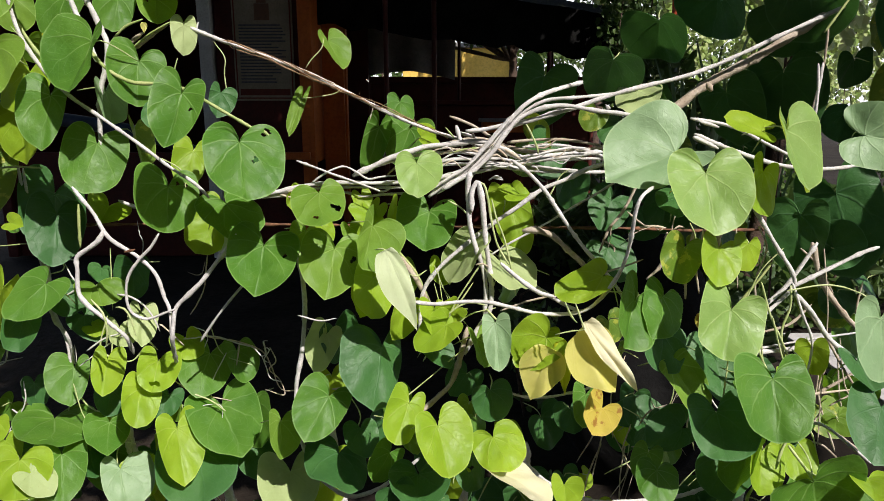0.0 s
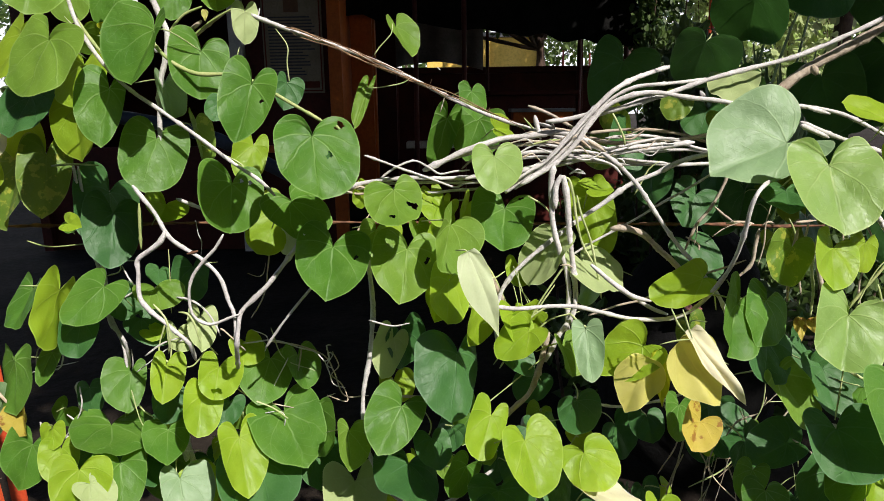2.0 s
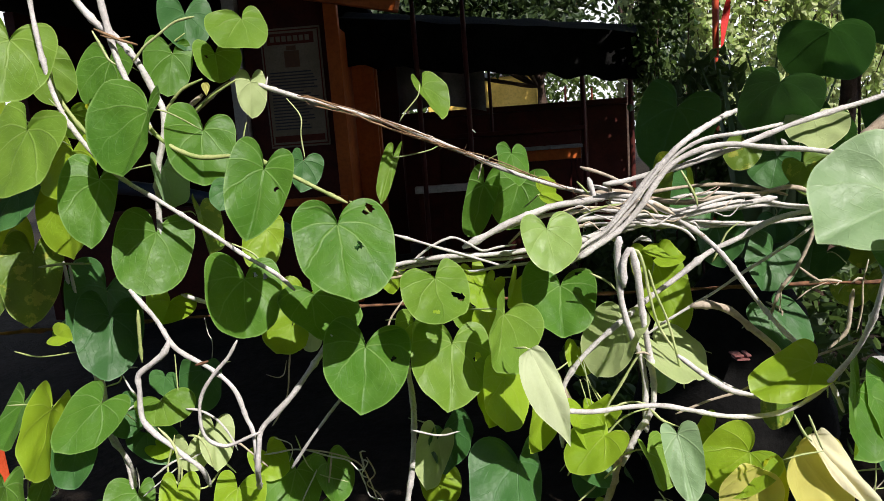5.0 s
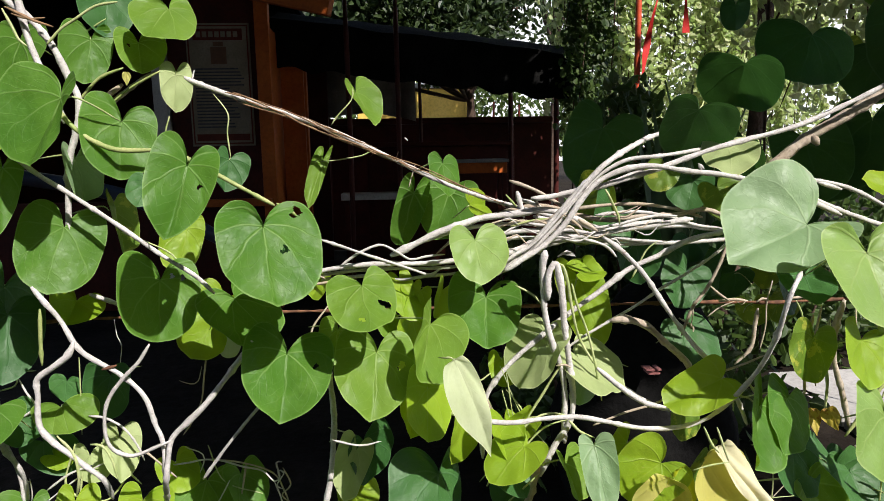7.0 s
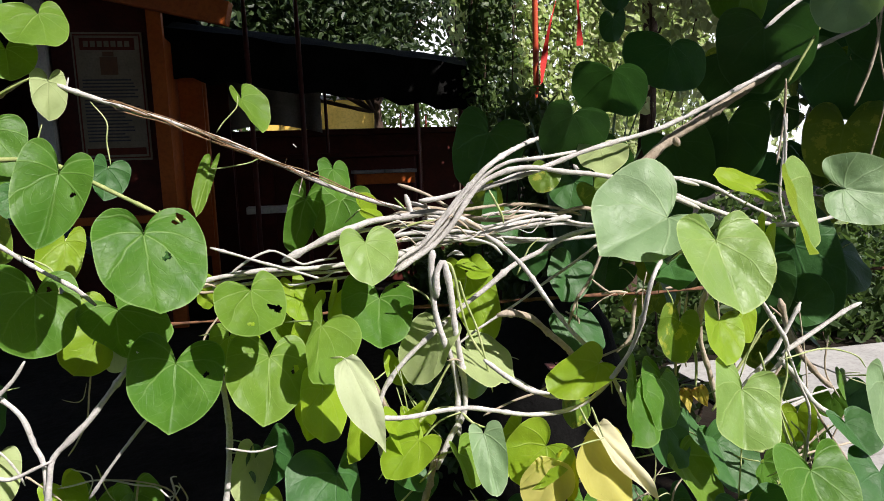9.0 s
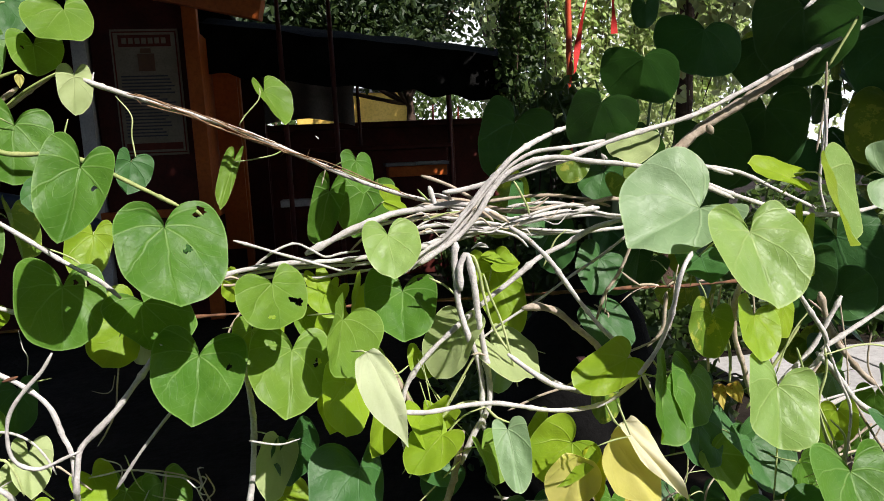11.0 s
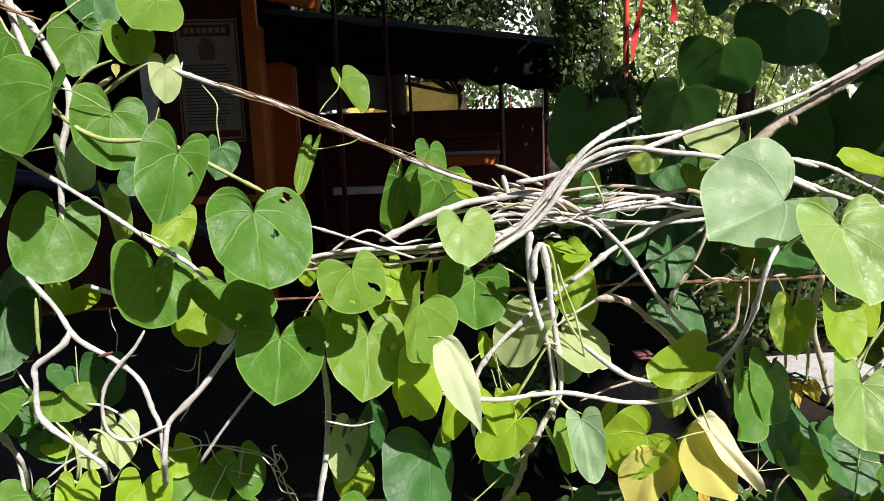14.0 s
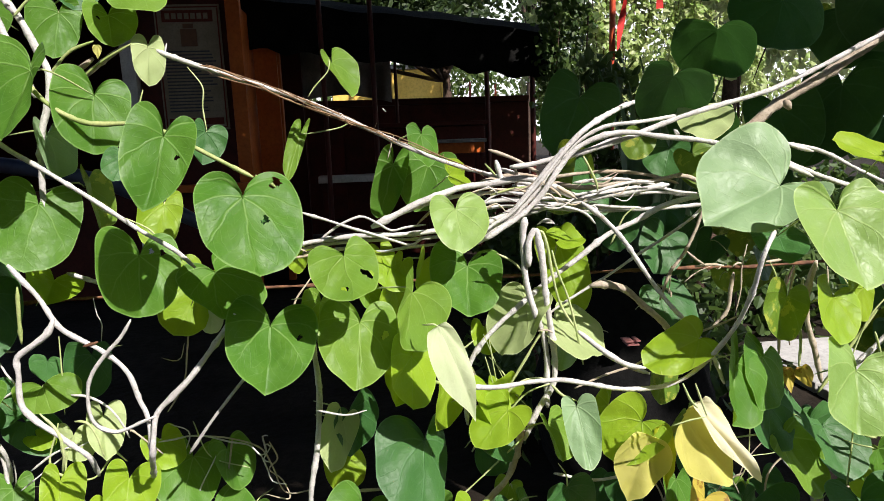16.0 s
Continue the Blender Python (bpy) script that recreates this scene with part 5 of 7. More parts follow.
stem(centre_vine, [(0.001, 0.885, 1.162), (0.021, 0.885, 1.18), (0.04, 0.885, 1.187), (0.063, 0.885, 1.183)], 0.0014, material=STALK)
stem(centre_vine, [(0.064, 0.89, 1.175), (0.077, 0.89, 1.161), (0.094, 0.89, 1.153)], 0.0016, material=STALK)
stem(centre_vine, [(-0.134, 0.94, 1.212), (-0.101, 0.94, 1.188), (-0.075, 0.94, 1.172), (-0.034, 0.94, 1.162), (0.008, 0.94, 1.156)], 0.0022, material=GREEN_STEM)
stem(centre_vine, [(-0.069, 0.925, 1.25), (-0.047, 0.925, 1.225), (-0.028, 0.925, 1.193), (-0.015, 0.925, 1.16), (-0.013, 0.925, 1.131)], 0.0039, material=TAN)
stem(centre_vine, [(-0.049, 0.91, 1.223), (-0.036, 0.91, 1.219), (-0.022, 0.91, 1.228)], 0.0013, material=STALK)
stem(centre_vine, [(0.008, 0.92, 1.327), (0.027, 0.92, 1.316), (0.04, 0.92, 1.302)], 0.0014, material=STALK)
stem(centre_vine, [(0.076, 0.830, 1.257), (0.103, 0.830, 1.234), (0.128, 0.830, 1.217), (0.150, 0.830, 1.211)], 0.0031)
stem(centre_vine, [(0.103, 0.96, 1.219), (0.142, 0.96, 1.19), (0.186, 0.96, 1.162), (0.212, 0.96, 1.151)], 0.0034)
stem(centre_vine, [(0.264, 1.06, 1.243), (0.285, 1.06, 1.228), (0.273, 1.06, 1.2)], 0.0019, material=TAN)
stem(centre_vine, [(-0.069, 0.93, 1.256), (-0.04, 0.93, 1.222), (-0.02, 0.93, 1.179), (-0.012, 0.93, 1.153)], 0.0022, material=GREEN_STEM)
stem(centre_vine, [(-0.053, 0.93, 1.158), (-0.003, 0.93, 1.162), (0.038, 0.93, 1.164)], 0.0016, material=GREEN_STEM)
stem(centre_vine, [(-0.028, 0.91, 1.09), (0.013, 0.91, 1.16), (0.045, 0.91, 1.21)], 0.0013, material=STALK)
stem(centre_vine, [(-0.011, 0.91, 1.235), (0.013, 0.91, 1.177), (0.046, 0.91, 1.134)], 0.0006, material=STALK)
stem(centre_vine, [(0.005, 0.9, 1.129), (0.037, 0.9, 1.163), (0.077, 0.9, 1.175)], 0.0012, material=STALK)
stem(centre_vine, [(-0.068, 0.88, 1.033), (-0.019, 0.88, 1.076), (0.029, 0.88, 1.119)], 0.0011, material=STALK)
stem(centre_vine, [(-0.21, 0.99, 1.296), (-0.233, 0.99, 1.261), (-0.222, 0.99, 1.225), (-0.209, 0.99, 1.221)], 0.0014, material=DRY)
stem(centre_vine, [(-0.1, 1.0, 1.464), (-0.109, 1.0, 1.435)], 0.0009, material=DRY)
leaf(centre_vine, (-0.246, 0.885, 1.267), (-46, -12, -168), 0.075, 0.094, "green", holes=((-0.4, 0.22, 0.04),), skew=-0.01)
leaf(centre_vine, (-0.162, 0.860, 1.344), (-38, 1, -168), 0.058, 0.071, "fresh", holes=((-0.36, 0.42, 0.1), (0.1, 0.72, 0.05)), skew=0.05)
leaf(centre_vine, (-0.151, 0.900, 1.261), (-50, -13, -170), 0.073, 0.089, "fresh", holes=((-0.38, 0.2, 0.06),), fold=0.15, skew=0.05)
leaf(centre_vine, (-0.019, 0.970, 1.303), (-44, -9, 180), 0.072, 0.088, "green", holes=((-0.28, -0.22, 0.04),), skew=0.09)
leaf(centre_vine, (-0.036, 0.935, 1.378), (-48, 1, -174), 0.055, 0.067, "sheen", skew=-0.09)
leaf(centre_vine, (-0.093, 0.864, 1.300), (-81, -27, -134), 0.063, 0.072, "fresh", skew=-0.34)
leaf(centre_vine, (-0.101, 1.067, 1.424), (-96, -16, -174), 0.079, 0.041, "green")
leaf(centre_vine, (-0.052, 1.091, 1.422), (-81, -20, 178), 0.063, 0.079, "green")
leaf(centre_vine, (-0.032, 1.017, 1.412), (-10, 61, -56), 0.033, 0.041, "lime", fold=0.5)
leaf(centre_vine, (-0.072, 0.815, 1.278), (-80, 21, -154), 0.111, 0.045, "silver", stalk=0.3, cup=-0.1, wave=0.006, lobes=0.12, skew=0.3)
leaf(centre_vine, (-0.194, 0.916, 1.283), (-74, -24, -136), 0.038, 0.046, "fresh")
leaf(centre_vine, (-0.185, 1.000, 1.275), (-57, -7, -141), 0.029, 0.036, "lime")
leaf(centre_vine, (-0.124, 1.000, 1.324), (-71, 15, -160), 0.031, 0.031, "lime")
leaf(centre_vine, (-0.097, 1.000, 1.307), (-61, -20, 155), 0.031, 0.027, "lime")
leaf(centre_vine, (-0.218, 1.000, 1.328), (-90, -39, -128), 0.031, 0.037, "lime")
leaf(centre_vine, (-0.065, 1.000, 1.209), (-62, -5, -139), 0.045, 0.052, "fresh")
leaf(centre_vine, (-0.116, 1.000, 1.212), (-68, -3, -136), 0.036, 0.042, "lime")
leaf(centre_vine, (-0.143, 1.000, 1.274), (-63, 3, -139), 0.029, 0.035, "fresh")
leaf(centre_vine, (-0.070, 1.000, 1.307), (-80, -34, -134), 0.037, 0.044, "lime")
leaf(centre_vine, (-0.096, 0.889, 1.220), (-65, -22, -143), 0.059, 0.070, "lime")
leaf(centre_vine, (0.043, 0.930, 1.261), (-55, -3, 121), 0.068, 0.083, "pale", wave=0.06)
leaf(centre_vine, (0.085, 0.935, 1.235), (-30, 1, -146), 0.070, 0.086, "pale", wave=0.06)
leaf(centre_vine, (0.113, 0.990, 1.212), (-61, 18, 116), 0.057, 0.067, "light", wave=0.05)
leaf(centre_vine, (0.000, 0.970, 1.222), (-63, -4, -159), 0.034, 0.042, "lime")
leaf(centre_vine, (0.103, 0.991, 1.316), (-73, 16, 177), 0.087, 0.060, "lime", wave=0.035)
leaf(centre_vine, (0.099, 0.980, 1.327), (4, 29, -67), 0.035, 0.043, "lime")
leaf(centre_vine, (0.211, 0.835, 1.238), (-29, -33, 109), 0.070, 0.055, "lime", lobes=0.5)
leaf(centre_vine, (0.014, 0.903, 1.174), (-128, -53, -121), 0.044, 0.053, "lime")
leaf(centre_vine, (-0.011, 0.887, 1.175), (-56, -9, -132), 0.052, 0.059, "lime")
leaf(centre_vine, (-0.120, 0.990, 1.306), (-42, 11, -133), 0.041, 0.049, "lime")
leaf(centre_vine, (-0.111, 1.000, 1.273), (-77, -38, -130), 0.055, 0.063, "lime")
leaf(centre_vine, (0.274, 1.060, 1.228), (-50, 19, -155), 0.064, 0.076, "dark")
leaf(centre_vine, (0.174, 1.080, 1.394), (-65, -26, -165), 0.064, 0.078, "dark")
leaf(centre_vine, (0.281, 1.080, 1.305), (-56, -29, 172), 0.057, 0.070, "dark")
leaf(centre_vine, (0.214, 1.100, 1.346), (-70, 17, 138), 0.058, 0.070, "dark")
leaf(centre_vine, (-0.065, 1.030, 1.463), (-70, -4, -146), 0.039, 0.047, "green")

lower_vine = vine_thing("sprawling grey vine with small lime and green leaves", (-0.45, 0.98, 0.0))
stem(lower_vine, [(-0.495, 0.875, 1.351), (-0.484, 0.875, 1.335), (-0.470, 0.875, 1.315), (-0.453, 0.875, 1.282), (-0.417, 0.875, 1.256), (-0.394, 0.875, 1.231), (-0.385, 0.875, 1.199), (-0.379, 0.875, 1.179), (-0.380, 0.877, 1.141), (-0.393, 0.913, 1.091)], 0.0029)
stem(lower_vine, [(-0.343, 0.884, 1.130), (-0.311, 0.875, 1.173), (-0.277, 0.875, 1.213), (-0.262, 0.875, 1.230)], 0.0020)
stem(lower_vine, [(-0.456, 0.870, 1.296), (-0.463, 0.870, 1.281), (-0.478, 0.870, 1.269), (-0.492, 0.870, 1.260), (-0.498, 0.870, 1.253), (-0.498, 0.870, 1.238), (-0.500, 0.870, 1.220), (-0.499, 0.870, 1.202), (-0.487, 0.870, 1.185), (-0.471, 0.870, 1.171), (-0.457, 0.870, 1.157), (-0.442, 0.873, 1.140), (-0.444, 0.893, 1.108)], 0.0032)
stem(lower_vine, [(-0.381, 0.867, 1.289), (-0.393, 0.867, 1.271), (-0.409, 0.867, 1.255), (-0.425, 0.867, 1.235), (-0.432, 0.867, 1.216), (-0.433, 0.867, 1.191), (-0.426, 0.867, 1.176), (-0.407, 0.867, 1.169), (-0.382, 0.867, 1.178), (-0.368, 0.867, 1.183)], 0.0022)
stem(lower_vine, [(-0.278, 0.870, 1.288), (-0.291, 0.870, 1.269), (-0.311, 0.870, 1.244), (-0.331, 0.870, 1.220), (-0.350, 0.870, 1.202), (-0.367, 0.870, 1.185), (-0.373, 0.870, 1.163), (-0.383, 0.884, 1.122), (-0.433, 1.020, 1.020)], 0.0032)
stem(lower_vine, [(-0.624, 0.990, 1.295), (-0.615, 0.990, 1.238), (-0.612, 0.990, 1.187), (-0.613, 0.990, 1.151), (-0.612, 0.990, 1.128), (-0.599, 0.990, 1.108), (-0.599, 1.002, 1.082), (-0.615, 1.031, 1.038)], 0.0033)
stem(lower_vine, [(-0.416, 1.0, 1.092), (-0.396, 1.0, 1.094), (-0.378, 1.0, 1.097), (-0.357, 1.0, 1.095), (-0.329, 1.0, 1.085), (-0.305, 1.0, 1.078), (-0.291, 1.0, 1.063), (-0.284, 1.0, 1.069), (-0.287, 1.0, 1.088), (-0.28, 1.0, 1.089)], 0.0013)
stem(lower_vine, [(-0.291, 1.0, 1.063), (-0.285, 1.0, 1.045), (-0.279, 1.0, 1.025), (-0.261, 1.0, 1.019)], 0.0012)
stem(lower_vine, [(-0.283, 1.0, 1.065), (-0.286, 1.0, 1.077), (-0.278, 1.0, 1.074), (-0.288, 1.0, 1.057), (-0.28, 1.0, 1.052)], 0.0011)
stem(lower_vine, [(-0.441, 0.850, 1.191), (-0.430, 0.850, 1.189), (-0.422, 0.850, 1.175), (-0.417, 0.850, 1.150)], 0.0016, material=STALK)
stem(lower_vine, [(-0.473, 0.850, 1.202), (-0.459, 0.850, 1.182), (-0.456, 0.850, 1.157), (-0.464, 0.858, 1.132)], 0.0016, material=STALK)
stem(lower_vine, [(-0.493, 0.96, 1.178), (-0.474, 0.96, 1.174), (-0.454, 0.96, 1.16), (-0.44, 0.96, 1.137), (-0.434, 0.96, 1.119)], 0.0016)
stem(lower_vine, [(-0.621, 1.0, 1.213), (-0.593, 1.0, 1.222), (-0.569, 1.0, 1.223)], 0.0014)
stem(lower_vine, [(-0.61, 0.99, 1.202), (-0.59, 0.99, 1.208), (-0.587, 0.99, 1.218), (-0.601, 0.99, 1.221)], 0.0012, material=STALK)
stem(lower_vine, [(-0.579, 0.98, 1.221), (-0.572, 0.98, 1.203), (-0.564, 0.98, 1.184), (-0.59, 0.98, 1.167), (-0.611, 0.98, 1.159)], 0.0013)
stem(lower_vine, [(-0.55, 0.96, 1.087), (-0.521, 0.96, 1.107), (-0.493, 0.96, 1.116)], 0.0015)
stem(lower_vine, [(-0.471, 1.0, 1.284), (-0.469, 1.0, 1.262), (-0.465, 1.0, 1.251), (-0.469, 1.0, 1.226)], 0.0007)
stem(lower_vine, [(-0.489, 0.875, 1.328), (-0.492, 0.875, 1.292), (-0.493, 0.875, 1.268)], 0.0021, material=GREEN_STEM)
stem(lower_vine, [(-0.371, 1.0, 1.22), (-0.377, 1.0, 1.201), (-0.387, 1.0, 1.198), (-0.4, 1.0, 1.203)], 0.0007, material=DRY)
stem(lower_vine, [(-0.36, 0.985, 1.238), (-0.365, 0.985, 1.21), (-0.37, 0.985, 1.181), (-0.383, 0.985, 1.155), (-0.395, 0.985, 1.138)], 0.0012, material=DRY)
stem(lower_vine, [(-0.433, 0.873, 1.262), (-0.418, 0.873, 1.266)], 0.0021, material=RUST)
leaf(lower_vine, (-0.518, 0.950, 1.194), (-59, -8, -128), 0.033, 0.076, "fresh", lobes=0.8)
leaf(lower_vine, (-0.482, 1.000, 1.212), (-79, -2, 174), 0.051, 0.062, "dark")
leaf(lower_vine, (-0.529, 0.990, 1.211), (-32, -24, -150), 0.029, 0.035, "dark")
leaf(lower_vine, (-0.467, 0.975, 1.143), (-58, -11, -144), 0.050, 0.044, "pale", wave=0.05, skew=-0.07)
leaf(lower_vine, (-0.509, 0.985, 1.116), (-44, -23, -132), 0.039, 0.047, "pale")
leaf(lower_vine, (-0.554, 0.990, 1.117), (-23, 24, -119), 0.026, 0.032, "lime")
stem(lower_vine, [(-0.497, 1.0, 1.316), (-0.455, 1.0, 1.299), (-0.413, 1.0, 1.281), (-0.37, 1.0, 1.28)], 0.0026)
stem(lower_vine, [(-0.637, 1.000, 1.365), (-0.634, 1.000, 1.294), (-0.629, 1.000, 1.232), (-0.620, 1.000, 1.150), (-0.607, 1.007, 1.090), (-0.631, 1.045, 1.032)], 0.0022)
stem(lower_vine, [(-0.512, 0.96, 1.144), (-0.527, 0.96, 1.089), (-0.485, 0.96, 1.07), (-0.456, 0.96, 1.098)], 0.0014, material=STALK)
stem(lower_vine, [(-0.482, 0.96, 1.144), (-0.463, 0.96, 1.116), (-0.44, 0.96, 1.089)], 0.0014, material=STALK)
stem(lower_vine, [(-0.571, 0.97, 1.057), (-0.513, 0.97, 1.099), (-0.467, 0.97, 1.122)], 0.0011)
stem(lower_vine, [(-0.799, 1.080, 0.839), (-0.723, 1.080, 0.862), (-0.639, 1.080, 0.873), (-0.584, 1.080, 0.906), (-0.542, 1.080, 0.928)], 0.0020)
stem(lower_vine, [(-0.685, 1.050, 0.777), (-0.637, 1.050, 0.844), (-0.571, 1.050, 0.898)], 0.0020, material=GREEN_STEM)
stem(lower_vine, [(-0.577, 0.96, 1.033), (-0.566, 0.96, 0.976), (-0.535, 0.96, 0.927)], 0.0011, material=STALK)
stem(lower_vine, [(-0.502, 0.97, 1.247), (-0.505, 0.97, 1.194), (-0.508, 0.97, 1.15)], 0.0009, material=STALK)
stem(lower_vine, [(-0.382, 1.02, 1.088), (-0.336, 1.02, 1.081), (-0.296, 1.02, 1.064), (-0.282, 1.02, 1.037), (-0.267, 1.02, 0.997), (-0.229, 1.02, 0.997)], 0.0012, material=DRY)
stem(lower_vine, [(-0.283, 1.02, 1.071), (-0.274, 1.02, 1.047), (-0.286, 1.02, 1.032), (-0.27, 1.02, 1.015), (-0.263, 1.02, 0.987), (-0.295, 1.02, 0.997)], 0.0011, material=DRY)
stem(lower_vine, [(-0.427, 0.95, 0.99), (-0.431, 0.95, 0.962), (-0.442, 0.95, 0.923)], 0.0011, material=STALK)
stem(lower_vine, [(-0.390, 1.060, 0.958), (-0.390, 1.060, 0.893), (-0.411, 1.060, 0.816), (-0.405, 1.060, 0.750)], 0.0020)
stem(lower_vine, [(-0.522, 0.96, 0.882), (-0.52, 0.96, 0.917), (-0.503, 0.96, 0.937)], 0.0011, material=STALK)
leaf(lower_vine, (-0.512, 0.946, 1.079), (-58, -13, -156), 0.054, 0.048, "lime", skew=-0.13)
leaf(lower_vine, (-0.432, 0.940, 1.078), (-49, -16, -160), 0.051, 0.061, "lime", holes=((-0.05, 0.7, 0.11),), skew=-0.09)
leaf(lower_vine, (-0.453, 0.921, 1.043), (-57, -15, -154), 0.060, 0.056, "lime", skew=-0.07)
leaf(lower_vine, (-0.595, 0.999, 1.045), (-58, -11, -153), 0.060, 0.064, "green", skew=0.31)
leaf(lower_vine, (-0.632, 0.989, 0.960), (-5, -7, -152), 0.093, 0.118, "green")
leaf(lower_vine, (-0.405, 0.922, 0.976), (-56, -8, -137), 0.080, 0.070, "lime", skew=-0.04)
leaf(lower_vine, (-0.530, 0.965, 0.964), (-27, -11, -155), 0.055, 0.068, "green", skew=0.10)
leaf(lower_vine, (-0.355, 0.982, 0.985), (-36, 5, -147), 0.091, 0.111, "green")
leaf(lower_vine, (-0.306, 0.997, 0.982), (-82, 4, 149), 0.077, 0.090, "green")
leaf(lower_vine, (-0.380, 1.014, 1.061), (-44, -25, -160), 0.071, 0.088, "green")
leaf(lower_vine, (-0.339, 1.023, 1.063), (-59, -5, -124), 0.055, 0.066, "green")
leaf(lower_vine, (-0.510, 0.944, 0.895), (-53, -2, -144), 0.064, 0.078, "light", skew=-0.25)
leaf(lower_vine, (-0.592, 0.932, 0.928), (-55, -9, -146), 0.071, 0.077, "green", skew=0.11)
leaf(lower_vine, (-0.626, 0.886, 0.944), (-66, -12, -147), 0.060, 0.080, "lime")
leaf(lower_vine, (-0.608, 0.880, 0.925), (-42, 20, -114), 0.042, 0.050, "pale")
leaf(lower_vine, (-0.245, 0.962, 0.880), (-30, -9, -164), 0.081, 0.100, "pale")
leaf(lower_vine, (-0.388, 0.956, 0.920), (-27, 3, -159), 0.100, 0.125, "dark")
leaf(lower_vine, (-0.239, 0.894, 1.001), (-62, -20, -133), 0.049, 0.058, "fresh")
leaf(lower_vine, (-0.427, 0.955, 1.016), (-49, -23, -172), 0.039, 0.050, "dark")
leaf(lower_vine, (-0.686, 1.031, 1.002), (-62, -23, -112), 0.042, 0.050, "dark")
leaf(lower_vine, (-0.670, 1.006, 0.902), (-114, -15, -159), 0.057, 0.069, "dark")
leaf(lower_vine, (-0.540, 0.996, 1.007), (-54, -18, -145), 0.044, 0.055, "dark")
leaf(lower_vine, (-0.415, 1.009, 1.090), (-40, 1, -141), 0.043, 0.052, "lime")
leaf(lower_vine, (-0.497, 0.974, 0.879), (-43, -10, -145), 0.053, 0.064, "lime")
leaf(lower_vine, (-0.600, 0.899, 1.298), (-11, 54, -118), 0.022, 0.027, "lime")
leaf(lower_vine, (-0.588, 0.989, 1.296), (-66, -9, -146), 0.079, 0.080, "dark")
leaf(lower_vine, (-0.568, 0.997, 1.132), (-51, 29, -120), 0.054, 0.054, "dark")
leaf(lower_vine, (-0.587, 0.977, 1.175), (-68, 21, -132), 0.041, 0.052, "dark")
leaf(lower_vine, (-0.305, 1.001, 0.905), (-47, 4, -158), 0.055, 0.078, "dark")
leaf(lower_vine, (-0.413, 0.975, 0.949), (-64, 12, -149), 0.037, 0.043, "dark")
leaf(lower_vine, (-0.598, 1.019, 0.884), (-18, -5, -145), 0.064, 0.077, "dark")
stem(lower_vine, [(-0.677, 0.962, 1.113), (-0.712, 0.962, 1.096), (-0.721, 0.962, 1.043)], 0.0009, material=STALK)
stem(lower_vine, [(-0.416, 0.959, 0.964), (-0.423, 0.959, 0.938), (-0.426, 0.959, 0.904)], 0.0015, material=STALK)
stem(lower_vine, [(-0.42, 0.983, 0.887), (-0.401, 0.983, 0.853), (-0.37, 0.983, 0.83)], 0.0009, material=STALK)
stem(lower_vine, [(-0.429, 0.952, 1.13), (-0.426, 0.952, 1.131), (-0.395, 0.952, 1.099)], 0.0013, material=DRY)
stem(lower_vine, [(-0.436, 0.989, 0.889), (-0.391, 0.989, 0.838), (-0.371, 0.989, 0.809)], 0.0009, material=STALK)
stem(lower_vine, [(-0.621, 1.013, 1.044), (-0.615, 1.013, 1.003), (-0.626, 1.013, 0.943)], 0.0009, material=STALK)
stem(lower_vine, [(-0.595, 1.006, 1.08), (-0.596, 1.006, 1.049), (-0.617, 1.006, 0.977)], 0.0009)
stem(lower_vine, [(-0.672, 0.986, 1.026), (-0.678, 0.986, 0.981), (-0.734, 0.986, 0.905)], 0.0011)
stem(lower_vine, [(-0.397, 0.963, 0.991), (-0.351, 0.963, 0.996), (-0.35, 0.963, 0.964)], 0.0008)
stem(lower_vine, [(-0.325, 1.001, 1.089), (-0.334, 1.001, 1.046), (-0.342, 1.001, 1.038)], 0.0015, material=DRY)
stem(lower_vine, [(-0.687, 0.989, 1.104), (-0.7, 0.989, 1.057), (-0.725, 0.989, 1.055)], 0.0013)
stem(lower_vine, [(-0.396, 0.96, 1.018), (-0.365, 0.96, 1.005), (-0.342, 0.96, 0.987)], 0.0015, material=STALK)
stem(lower_vine, [(-0.369, 0.994, 1.119), (-0.352, 0.994, 1.07), (-0.305, 0.994, 1.05)], 0.0009, material=STALK)
stem(lower_vine, [(-0.506, 1.007, 0.984), (-0.523, 1.007, 0.942), (-0.516, 1.007, 0.867)], 0.0012)
stem(lower_vine, [(-0.503, 0.953, 1.111), (-0.515, 0.953, 1.07), (-0.544, 0.953, 1.07)], 0.0012, material=STALK)
stem(lower_vine, [(-0.462, 0.993, 0.927), (-0.424, 0.993, 0.915), (-0.425, 0.993, 0.873)], 0.0014)
stem(lower_vine, [(-0.633, 0.993, 0.913), (-0.702, 0.993, 0.869), (-0.726, 0.993, 0.835)], 0.0014)
stem(lower_vine, [(-0.545, 0.978, 0.944), (-0.52, 0.978, 0.924), (-0.487, 0.978, 0.924)], 0.0009)
stem(lower_vine, [(-0.438, 0.986, 1.034), (-0.401, 0.986, 1.007), (-0.34, 0.986, 0.992)], 0.0011, material=DRY)
stem(lower_vine, [(-0.456, 0.972, 0.959), (-0.438, 0.972, 0.928), (-0.385, 0.972, 0.927)], 0.0013, material=STALK)
stem(lower_vine, [(-0.608, 0.998, 1.053), (-0.586, 0.998, 0.985), (-0.541, 0.998, 0.955)], 0.0015, material=STALK)
stem(lower_vine, [(-0.399, 1.025, 0.967), (-0.362, 1.025, 0.965), (-0.334, 1.025, 0.931)], 0.0010, material=DRY)
